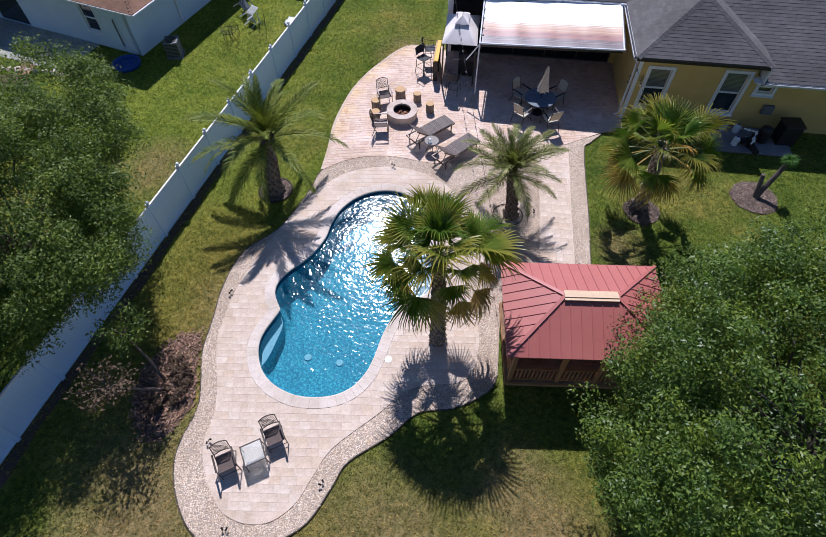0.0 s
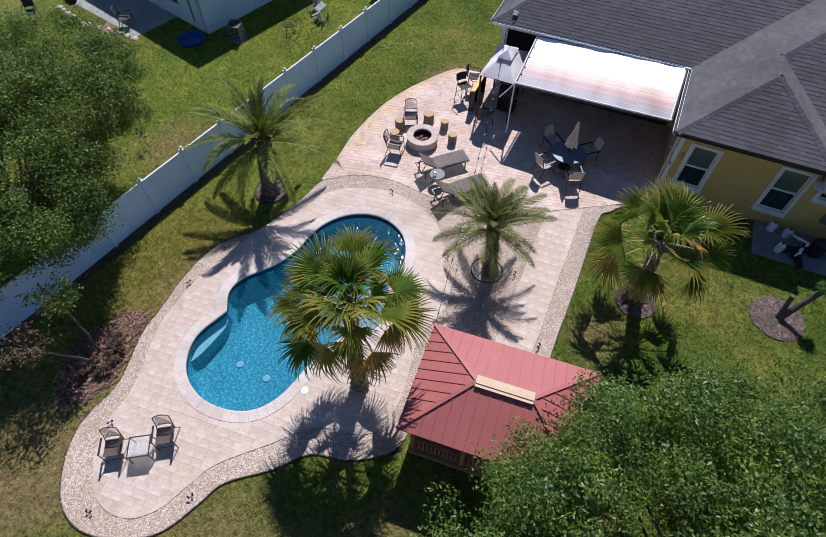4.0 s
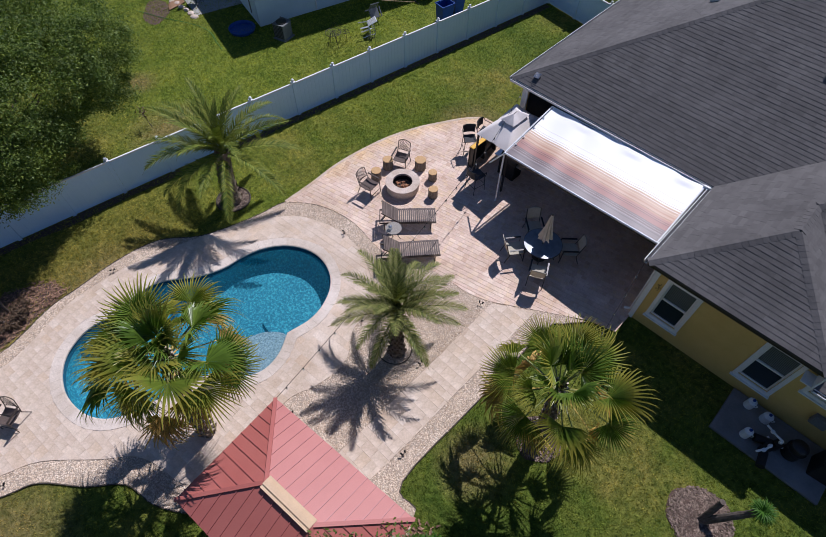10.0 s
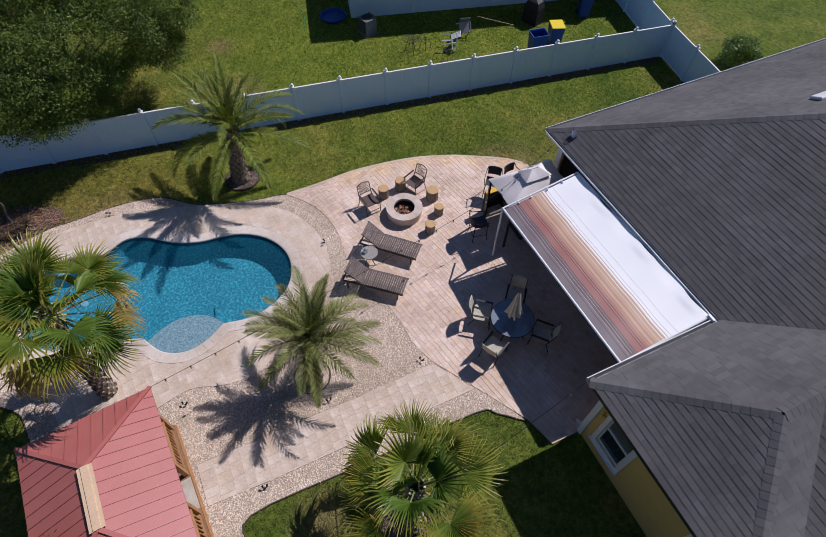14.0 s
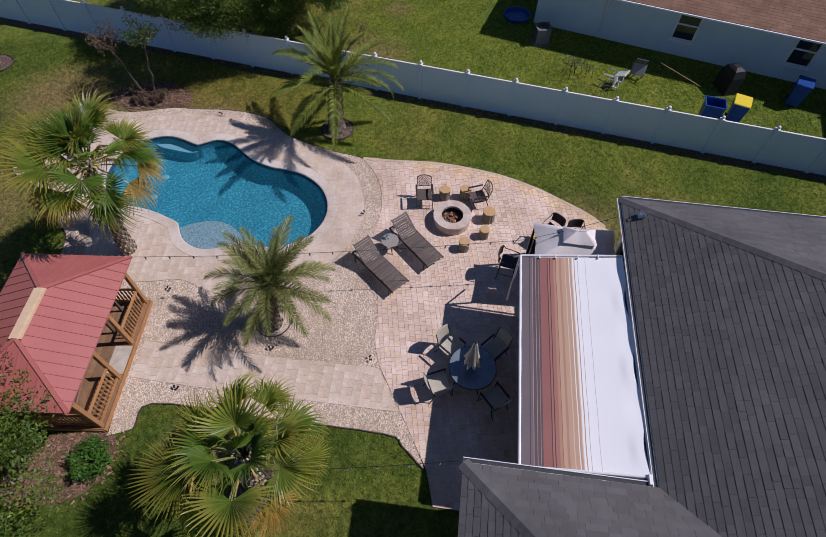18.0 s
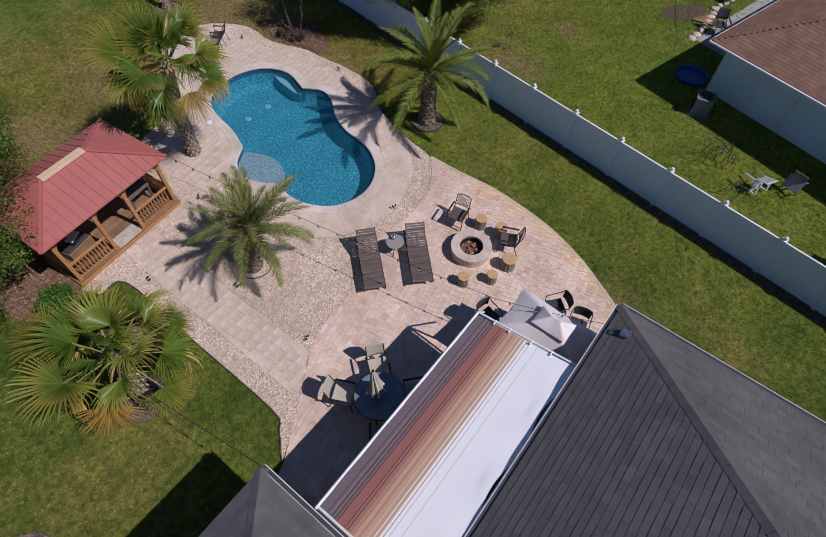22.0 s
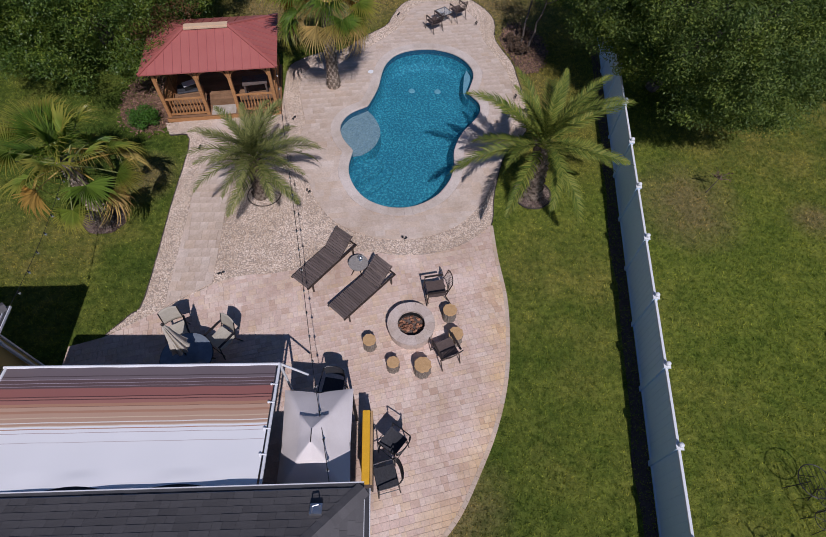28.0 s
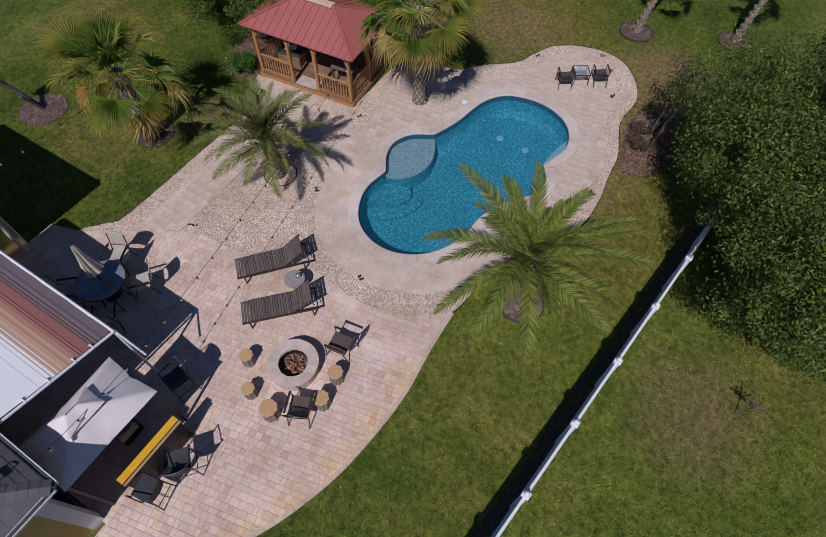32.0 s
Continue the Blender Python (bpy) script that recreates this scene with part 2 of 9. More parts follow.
M_brick_brown = plain("brown_shingle", (0.20, 0.115, 0.075), (0.285, 0.17, 0.112), 1.2, 0.95, per=0.11, island=True, spec=0.1)
M_palmtrunk = plain("palm_trunk", (0.12, 0.09, 0.065), (0.32, 0.255, 0.185), 6.0, 0.95, bumps=1.0, fine=30, stretch=(1, 1, 2.5))
M_boot = plain("palm_boot", (0.34, 0.265, 0.195), (0.58, 0.485, 0.375), 8.0, 0.9, bumps=0.6, per=0.25, island=True)
M_boot_dark = plain("dark_palm_boot", (0.075, 0.052, 0.036), (0.20, 0.15, 0.105), 8.0, 0.9, bumps=0.6, per=0.3, island=True)
M_bark = plain("oak_bark", (0.07, 0.055, 0.045), (0.17, 0.14, 0.115), 8.0, 0.95, bumps=1.0, fine=30, stretch=(1, 1, 0.4))


def leaf_mat(name, tones, back=0.35, rough=0.5, island=True, tip=None, spec=0.22, patch=None):
    m, nt, b = shader(name)
    geo = nt.nodes.new("ShaderNodeNewGeometry")
    info = nt.nodes.new("ShaderNodeObjectInfo")
    r = geo.outputs["Random Per Island"] if island else info.outputs["Random"]
    n = len(tones)
    col = ramp(nt, r, [(i / max(1, n - 1), c) for i, c in enumerate(tones)])
    big = noise_tex(nt, 1.2, 3.0, 0.6)
    col = mix(nt, 0.8, col, ramp(nt, big, patch or [(0.3, (0.72, 0.75, 0.7)), (0.7, (1.22, 1.2, 1.15))]), 'MULTIPLY')
    if not island:
        col = mix(nt, 1.0, col, ramp(nt, geo.outputs["Random Per Island"], [(0.0, (0.72, 0.74, 0.7)), (1.0, (1.28, 1.26, 1.2))]), 'MULTIPLY')
    if tip:
        # tips of a blade that starts at its own origin turn dry
        ln = nt.nodes.new("ShaderNodeVectorMath")
        ln.operation = 'LENGTH'
        nt.links.new(nt.nodes.new("ShaderNodeTexCoord").outputs["Object"], ln.inputs[0])
        ad = nt.nodes.new("ShaderNodeMath")
        ad.operation = 'MULTIPLY_ADD'
        ad.inputs[1].default_value = 0.5
        nt.links.new(r, ad.inputs[0])
        nt.links.new(ln.outputs["Value"], ad.inputs[2])
        col = mix(nt, ramp(nt, ad.outputs[0], [(0.72, (0, 0, 0)), (1.0, (0.55, 0.55, 0.55))]), col, tip)
    nt.links.new(col, b.inputs["Base Color"])
    b.inputs["Roughness"].default_value = rough
    b.inputs["Specular IOR Level"].default_value = spec
    tr = nt.nodes.new("ShaderNodeBsdfTranslucent")
    nt.links.new(mix(nt, 1.0, col, (1.15, 1.25, 0.55), 'MULTIPLY'), tr.inputs[0])
    ms = nt.nodes.new("ShaderNodeMixShader")
    ms.inputs[0].default_value = back
    out = nt.nodes["Material Output"]
    nt.links.new(b.outputs[0], ms.inputs[1])
    nt.links.new(tr.outputs[0], ms.inputs[2])
    nt.links.new(ms.outputs[0], out.inputs[0])
    return m


M_oakleaf = leaf_mat("oak_leaves", [(0.06, 0.11, 0.017), (0.10, 0.165, 0.024), (0.175, 0.24, 0.034), (0.08, 0.13, 0.02)], 0.38, 0.42, True, None, 0.35, [(0.32, (0.62, 0.72, 0.85)), (0.52, (1.0, 1.0, 1.0)), (0.68, (1.75, 1.45, 0.85))])
M_oakleaf_dark = leaf_mat("dark_leaves", [(0.056, 0.094, 0.019), (0.105, 0.152, 0.028), (0.215, 0.265, 0.052), (0.08, 0.122, 0.024)], 0.36, 0.5, True, None, 0.2, [(0.32, (0.65, 0.75, 0.85)), (0.52, (1.0, 1.0, 1.0)), (0.68, (1.5, 1.4, 1.0))])
M_redleaf = leaf_mat("reddish_leaves", [(0.16, 0.06, 0.03), (0.10, 0.085, 0.03), (0.2, 0.08, 0.04)])
M_fan = leaf_mat("fan_frond", [(0.095, 0.17, 0.024), (0.175, 0.26, 0.034), (0.12, 0.20, 0.027), (0.245, 0.30, 0.042), (0.09, 0.155, 0.024)], 0.42, 0.32, False, (0.46, 0.36, 0.06), 0.30)
M_fan_dry = leaf_mat("dry_frond", [(0.46, 0.28, 0.06), (0.58, 0.42, 0.19), (0.42, 0.31, 0.07), (0.62, 0.38, 0.10)], 0.3, 0.6, False)
M_date = leaf_mat("date_frond", [(0.065, 0.105, 0.016), (0.13, 0.17, 0.026), (0.27, 0.27, 0.05), (0.085, 0.125, 0.02)], 0.2, 0.55, True, None, 0.14)
M_date_grey = leaf_mat("greyish_frond", [(0.085, 0.11, 0.03), (0.16, 0.18, 0.05), (0.30, 0.29, 0.10), (0.11, 0.135, 0.038)], 0.3, 0.58, True, None, 0.15)
M_bush = leaf_mat("bush_leaves", [(0.05, 0.13, 0.015), (0.09, 0.19, 0.025), (0.06, 0.15, 0.02)], 0.35)
M_dryshrub = leaf_mat("dry_shrub", [(0.10, 0.062, 0.04), (0.15, 0.10, 0.066), (0.13, 0.088, 0.06), (0.08, 0.056, 0.035)], 0.2, 0.8)
M_petiole = plain("petiole", (0.17, 0.20, 0.05), (0.27, 0.29, 0.09), 4.0, 0.6, bumps=0.1)


def grass_tone(nt):
    """Lawn colour: green with yellowed, sun-burnt patches of several sizes and bare, dry spots."""
    a = noise_tex(nt, 0.16, 4.0, 0.6, 'Object')
    b2 = noise_tex(nt, 0.9, 5.0, 0.75, 'Object')
    c = noise_tex(nt, 6.5, 6.0, 0.8, 'Object')
    col = ramp(nt, a, [(0.36, (0.108, 0.165, 0.028)), (0.5, (0.17, 0.222, 0.038)), (0.66, (0.285, 0.262, 0.075))])
    col = mix(nt, 0.75, col, ramp(nt, b2, [(0.32, (0.48, 0.64, 0.45)), (0.7, (1.55, 1.3, 1.35))]), 'MULTIPLY')
    for x, y, reach in ((-13.5, 17.5, 11.0), (-13.0, 26.0, 9.0), (-6.5, 12.0, 4.0)):
        col = mix(nt, near_spot(nt, x, y, reach), col, mix(nt, 0.75, (0.228, 0.284, 0.042), ramp(nt, b2, [(0.32, (0.5, 0.64, 0.45)), (0.7, (1.4, 1.25, 1.3))]), 'MULTIPLY'))
    for x, y, reach in ((-7.6, 9.6, 3.6), (-8.0, 6.6, 3.0), (3.0, 1.6, 4.0), (-1.5, 0.6, 4.0)):
        col = mix(nt, near_spot(nt, x, y, reach), col, mix(nt, 0.75, (0.29, 0.255, 0.06), ramp(nt, b2, [(0.32, (0.55, 0.64, 0.5)), (0.7, (1.4, 1.25, 1.3))]), 'MULTIPLY'))
    dry = noise_tex(nt, 0.7, 6.0, 0.8, 'Object')
    for x, y, reach in ((3.2, 1.9, 2.6), (-6.2, 7.6, 3.0), (-7.0, 1.0, 3.2), (-11.6, 13.2, 2.8), (-15.4, 13.9, 1.2), (5.6, 11.8, 1.6), (-3.2, 22.0, 2.4), (-1.0, 1.6, 3.6), (-7.2, 2.6, 3.6), (2.3, 3.2, 2.6)):
        m_ = nt.nodes.new("ShaderNodeMath")
        m_.operation = 'MULTIPLY'
        nt.links.new(near_spot(nt, x, y, reach), m_.inputs[0])
        nt.links.new(dry, m_.inputs[1])
        col = mix(nt, ramp(nt, m_.outputs[0], [(0.12, (0, 0, 0)), (0.40, (0.75, 0.75, 0.75))]), col, (0.33, 0.255, 0.12))
    return mix(nt, 0.8, col, ramp(nt, c, [(0.36, (0.36, 0.44, 0.32)), (0.62, (1.6, 1.5, 1.45))]), 'MULTIPLY')


M_grass, nt, bs = shader("lawn")
nt.links.new(mix(nt, 1.0, grass_tone(nt), (0.72, 0.72, 0.7), 'MULTIPLY'), bs.inputs["Base Color"])
bs.inputs["Roughness"].default_value = 0.95
bs.inputs["Specular IOR Level"].default_value = 0.1
bump(nt, bs, noise_tex(nt, 34.0, 6.0, 0.8), 1.0, 0.05)

M_blade, nt, bs = shader("grass_blades")
r = nt.nodes.new("ShaderNodeNewGeometry").outputs["Random Per Island"]
nt.links.new(mix(nt, 1.0, grass_tone(nt), ramp(nt, r, [(0.0, (0.6, 0.68, 0.55)), (0.55, (1.15, 1.12, 0.95)), (1.0, (1.75, 1.5, 1.35))]), 'MULTIPLY'), bs.inputs["Base Color"])
bs.inputs["Roughness"].default_value = 0.7
bs.inputs["Specular IOR Level"].default_value = 0.2
blade_col = bs.inputs["Base Color"].links[0].from_socket
btr = nt.nodes.new("ShaderNodeBsdfTranslucent")
nt.links.new(mix(nt, 1.0, blade_col, (1.32, 1.28, 0.68), 'MULTIPLY'), btr.inputs[0])
bms = nt.nodes.new("ShaderNodeMixShader")
bms.inputs[0].default_value = 0.45
nt.links.new(bs.outputs[0], bms.inputs[1])
nt.links.new(btr.outputs[0], bms.inputs[2])
nt.links.new(bms.outputs[0], nt.nodes["Material Output"].inputs[0])

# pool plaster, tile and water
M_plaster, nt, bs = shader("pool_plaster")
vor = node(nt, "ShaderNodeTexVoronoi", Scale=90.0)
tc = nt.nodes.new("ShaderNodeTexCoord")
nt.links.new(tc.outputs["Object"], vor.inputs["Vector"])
# bright flecks: pebble finish plus caustic light painted into the plaster colour
pebble_caustic = noise_tex(nt, 12.0, 4.0, 0.75)
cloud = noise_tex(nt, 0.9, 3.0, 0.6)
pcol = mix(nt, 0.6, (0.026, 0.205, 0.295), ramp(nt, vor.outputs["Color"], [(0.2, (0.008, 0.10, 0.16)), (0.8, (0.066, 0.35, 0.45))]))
pcol = mix(nt, 1.0, pcol, ramp(nt, pebble_caustic, [(0.34, (0.6, 0.66, 0.7)), (0.5, (0.9, 0.93, 0.95)), (0.6, (2.5, 1.75, 1.5))]), 'MULTIPLY')
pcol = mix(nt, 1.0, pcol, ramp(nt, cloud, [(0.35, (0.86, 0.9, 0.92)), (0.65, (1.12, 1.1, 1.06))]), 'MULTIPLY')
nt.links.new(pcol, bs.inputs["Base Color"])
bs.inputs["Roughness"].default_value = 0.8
M_shelf = plain("pool_shelf_pebble", (0.10, 0.14, 0.17), (0.52, 0.55, 0.56), 22.0, 0.8, bumps=0.3, fine=45)
M_bench = plain("pool_bench", (0.20, 0.36, 0.43), (0.36, 0.52, 0.58), 20.0, 0.8, bumps=0.2, fine=120)
M_tile = plain("waterline_tile", (0.02, 0.06, 0.12), (0.04, 0.11, 0.19), 30.0, 0.25, bumps=0.1)
M_water, nt, bs = shader("water")
nt.nodes.remove(bs)
tcw = nt.nodes.new("ShaderNodeTexCoord")
wa = node(nt, "ShaderNodeTexNoise", Scale=6.0, Detail=0.0, Roughness=0.5, Distortion=0.8)
wb = node(nt, "ShaderNodeTexNoise", Scale=21.0, Detail=0.5, Roughness=0.5)
for w_ in (wa, wb):
    nt.links.new(tcw.outputs["Object"], w_.inputs["Vector"])
wsum = nt.nodes.new("ShaderNodeMath")
wsum.operation = 'MULTIPLY_ADD'
wsum.inputs[1].default_value = 0.15
nt.links.new(wb.outputs["Fac"], wsum.inputs[0])
nt.links.new(wa.outputs["Fac"], wsum.inputs[2])
wbump = nt.nodes.new("ShaderNodeBump")
wbump.inputs["Strength"].default_value, wbump.inputs["Distance"].default_value = 1.0, 0.017
wl = nt.nodes.new("ShaderNodeMath")
wl.operation = 'MULTIPLY'
nt.links.new(wsum.outputs[0], wl.inputs[0])
nt.links.new(ramp(nt, noise_tex(nt, 1.1, 1.0, 0.5), [(0.42, (0.5, 0.5, 0.5)), (0.68, (1.0, 1.0, 1.0))]), wl.inputs[1])
nt.links.new(wl.outputs[0], wbump.inputs["Height"])
wg = nt.nodes.new("ShaderNodeBsdfGlossy")
wg.inputs["Roughness"].default_value = 0.12
nt.links.new(wbump.outputs[0], wg.inputs["Normal"])
wt = nt.nodes.new("ShaderNodeBsdfTransparent")
wt.inputs[0].default_value = (0.84, 0.95, 0.97, 1)
fr = nt.nodes.new("ShaderNodeFresnel")
fr.inputs[0].default_value = 1.33
nt.links.new(wbump.outputs[0], fr.inputs["Normal"])
wm = nt.nodes.new("ShaderNodeMixShader")
nt.links.new(fr.outputs[0], wm.inputs[0])
wd = nt.nodes.new("ShaderNodeBsdfDiffuse")      # fine particles in the water send some light back
wd.inputs[0].default_value = (0.06, 0.36, 0.50, 1)
wx = nt.nodes.new("ShaderNodeMixShader")
wx.inputs[0].default_value = 0.10
nt.links.new(wt.outputs[0], wx.inputs[1])
nt.links.new(wd.outputs[0], wx.inputs[2])
nt.links.new(wx.outputs[0], wm.inputs[1])
nt.links.new(wg.outputs[0], wm.inputs[2])
nt.links.new(wm.outputs[0], nt.nodes["Material Output"].inputs[0])

# upper sashes with a lowered pale blind close behind the glass
M_blind, nt, bs = shader("blind_behind_glass")
wv = node(nt, "ShaderNodeTexWave", Scale=6.0, Distortion=0.0)
wv.bands_direction = 'Z'
nt.links.new(nt.nodes.new("ShaderNodeTexCoord").outputs["Object"], wv.inputs["Vector"])
nt.links.new(ramp(nt, wv.outputs["Fac"], [(0.1, (0.06, 0.068, 0.066)), (0.5, (0.15, 0.165, 0.155))]), bs.inputs["Base Color"])
bs.inputs["Roughness"].default_value, bs.inputs["Specular IOR Level"].default_value = 0.12, 0.7
# window glass: dark and glossy, with the room behind it unlit
M_glass, nt, bs = shader("window_glass")
bs.inputs["Base Color"].default_value = (0.025, 0.035, 0.045, 1)
bs.inputs["Roughness"].default_value, bs.inputs["Specular IOR Level"].default_value = 0.04, 0.8
M_greyglass, nt, bs = shader("grey_frosted_glass")
nt.links.new(ramp(nt, noise_tex(nt, 5.0), [(0.3, (0.13, 0.155, 0.18)), (0.7, (0.20, 0.23, 0.26))]), bs.inputs["Base Color"])
bs.inputs["Roughness"].default_value, bs.inputs["Specular IOR Level"].default_value = 0.2, 0.8
M_clearglass, nt, bs = shader("clear_glass")
bs.inputs["Base Color"].default_value = (0.9, 0.96, 0.95, 1)
bs.inputs["Roughness"].default_value, bs.inputs["Transmission Weight"].default_value = 0.15, 0.85

# roof shingles
M_shingle = plain("asphalt_shingle", (0.092, 0.086, 0.083), (0.152, 0.142, 0.136), 0.45, 0.95, bumps=0.5, fine=120, per=0.11, island=True, spec=0.15)
M_shingle_piece = plain("asphalt_shingle_piece", (0.092, 0.086, 0.083), (0.152, 0.142, 0.136), 0.45, 0.95, bumps=0.5, fine=120, per=0.11, spec=0.15)
# near-black sheet added below the awning to deepen its shade
M_bounce_block = plain("bounce_block_dark", (0.05, 0.05, 0.056), (0.075, 0.075, 0.082), 2.0, 0.95)
# near black, for the screens added across the porch opening
M_shade_screen = plain("shade_screen", (0.012, 0.013, 0.015), (0.022, 0.023, 0.026), 3.0, 0.85, bumps=0.3, fine=150, spec=0.1)
M_underlay = plain("roof_underlay", (0.05, 0.049, 0.052), (0.07, 0.07, 0.073), 2.0, 0.95)

# awning cloth: stripes that run along its length, set out across its width
M_awning, nt, bs = shader("awning_cloth")
tc = nt.nodes.new("ShaderNodeTexCoord")
sp = nt.nodes.new("ShaderNodeSeparateXYZ")
nt.links.new(tc.outputs["Object"], sp.inputs[0])
mr = nt.nodes.new("ShaderNodeMapRange")
mr.inputs[1].default_value, mr.inputs[2].default_value = 19.37, 21.88
nt.links.new(sp.outputs["Y"], mr.inputs[0])
W_, GB, BR, RD, LR, OR, TN, YL = (0.88, 0.86, 0.82), (0.16, 0.125, 0.125), (0.12, 0.075, 0.07), (0.30, 0.12, 0.095), (0.36, 0.16, 0.12), (0.44, 0.235, 0.14), (0.52, 0.33, 0.22), (0.66, 0.50, 0.33)
LINE = (0.42, 0.34, 0.36)
bands = [(0.0, GB), (0.085, (0.08, 0.055, 0.055)), (0.09, GB), (0.115, LINE), (0.120, BR), (0.145, LINE), (0.150, BR), (0.172, (0.33, 0.26, 0.27)), (0.178, BR), (0.195, RD), (0.262, (0.10, 0.04, 0.035)), (0.270, LR),
         (0.288, (0.10, 0.04, 0.035)), (0.295, LR), (0.325, OR), (0.350, (0.20, 0.10, 0.06)), (0.355, TN), (0.385, OR), (0.405, TN), (0.440, YL), (0.448, TN), (0.478, (0.84, 0.80, 0.70)), (0.488, TN),
         (0.505, (0.72, 0.58, 0.42)), (0.515, W_), (0.530, (0.48, 0.28, 0.18)), (0.538, W_), (0.565, (0.46, 0.33, 0.30)), (0.569, W_), (0.64, (0.55, 0.45, 0.42)), (0.643, W_)]
stripe = ramp(nt, mr.outputs[0], bands)
stripe.node.color_ramp.interpolation = 'CONSTANT'
nt.links.new(stripe, bs.inputs["Base Color"])
bs.inputs["Roughness"].default_value, bs.inputs["Specular IOR Level"].default_value = 0.5, 0.5
bs.inputs["Sheen Weight"].default_value, bs.inputs["Sheen Roughness"].default_value = 0.25, 0.4


# ---- building helpers ----
def part(name, bm, material, parent=None, label="", smooth=False):
    me = bpy.data.meshes.new(name)
    bm.to_mesh(me)
    bm.free()
    me.materials.append(material)
    if smooth:
        me.polygons.foreach_set("use_smooth", [True] * len(me.polygons))
    ob = new(name, me)
    ob.parent = parent
    if label:
        ob["label"] = label
    return ob


def raw(name, verts, faces, material, parent=None, label="", smooth=False):
    me = bpy.data.meshes.new(name)
    me.from_pydata(verts, [], faces)
    me.materials.append(material)
    if smooth:
        me.polygons.foreach_set("use_smooth", [True] * len(me.polygons))
    ob = new(name, me)
    ob.parent = parent
    if label:
        ob["label"] = label
    return ob


def thing(name, m, label, category, group="", kind=""):
    ob = new(name)
    ob.empty_display_size = 0.1
    ob.matrix_world = m
    return tagged(ob, label, category, group, kind)


def box(bm, x0, x1, y0, y1, z0, z1, m=None, bev=0.0):
    mm = Matrix.Translation(((x0 + x1) / 2, (y0 + y1) / 2, (z0 + z1) / 2)) @ Matrix.Diagonal((x1 - x0, y1 - y0, z1 - z0, 1))
    if m is not None:
        mm = m @ mm
    g = bmesh.ops.create_cube(bm, size=1.0, matrix=mm)
    if bev:
        es = list({e for v in g["verts"] for e in v.link_edges})
        bmesh.ops.bevel(bm, geom=es, offset=bev, segments=1, affect='EDGES')
    return bm


def rod(bm, a, b, r0, r1=None, seg=8, caps=True):
    a, b = Vector(a), Vector(b)
    r1 = r0 if r1 is None else r1
    d = b - a
    m = Matrix.Translation((a + b) / 2) @ d.to_track_quat('Z', 'Y').to_matrix().to_4x4()
    bmesh.ops.create_cone(bm, cap_ends=caps, segments=seg, radius1=r0, radius2=r1, depth=d.length, matrix=m)
    return bm


def bar(bm, a, b, w, h):
    """A square bar from a to b."""
    a, b = Vector(a), Vector(b)
    d = b - a
    m = Matrix.Translation((a + b) / 2) @ d.to_track_quat('X', 'Z').to_matrix().to_4x4() @ Matrix.Diagonal((d.length, w, h, 1))
    bmesh.ops.create_cube(bm, size=1.0, matrix=m)
    return bm


def bent(bm, pts, r, seg=6):
    for a, b in zip(pts, pts[1:]):
        rod(bm, a, b, r, r, seg)
    return bm


def boxpart(name, dims, material, parent, label="", bev=0.0, m=None):
    return part(name, box(bmesh.new(), *dims, m=m, bev=bev), material, parent, label)


def curve(ctrl, n=6, closed=True, corners=()):
    """A smooth line through control points; at the numbered corners it breaks."""
    p = [Vector((*c, 0)) if len(c) == 2 else Vector(c) for c in ctrl]
    k = len(p)
    out = []
    for i in range(k if closed else k - 1):
        p1, p2 = p[i], p[(i + 1) % k]
        p0 = p[i - 1] if (closed or i > 0) else p1 * 2 - p2
        p3 = p[(i + 2) % k] if (closed or i + 2 < k) else p2 * 2 - p1
        if i in corners:
            p0 = p1 * 2 - p2
        if (i + 1) % k in corners:
            p3 = p2 * 2 - p1
        for j in range(n):
            t = j / n
            out.append(0.5 * ((2 * p1) + (p2 - p0) * t + (2 * p0 - 5 * p1 + 4 * p2 - p3) * t * t + (3 * p1 - p0 - 3 * p2 + p3) * t ** 3))
    if not closed:
        out.append(p[-1])
    return [(v.x, v.y) for v in out]


def offset(loop, d):
    """A closed loop moved sideways by d (to its left)."""
    out = []
    k = len(loop)
    for i in range(k):
        a, b, c = Vector(loop[i - 1]), Vector(loop[i]), Vector(loop[(i + 1) % k])
        n1 = (b - a).normalized() if (b - a).length > 1e-6 else Vector((0, 0))
        n2 = (c - b).normalized() if (c - b).length > 1e-6 else Vector((0, 0))
        t = (n1 + n2).normalized()
        n = Vector((-t.y, t.x))
        s = 1.0 / max(0.6, n.dot(Vector((-n1.y, n1.x))))
        out.append(tuple(b + n * d * s))
    return out


def inside(x, y, poly):
    r = False
    j = len(poly) - 1
    for i in range(len(poly)):
        xi, yi = poly[i]
        xj, yj = poly[j]
        if (yi > y) != (yj > y) and x < (xj - xi) * (y - yi) / (yj - yi) + xi:
            r = not r
        j = i
    return r


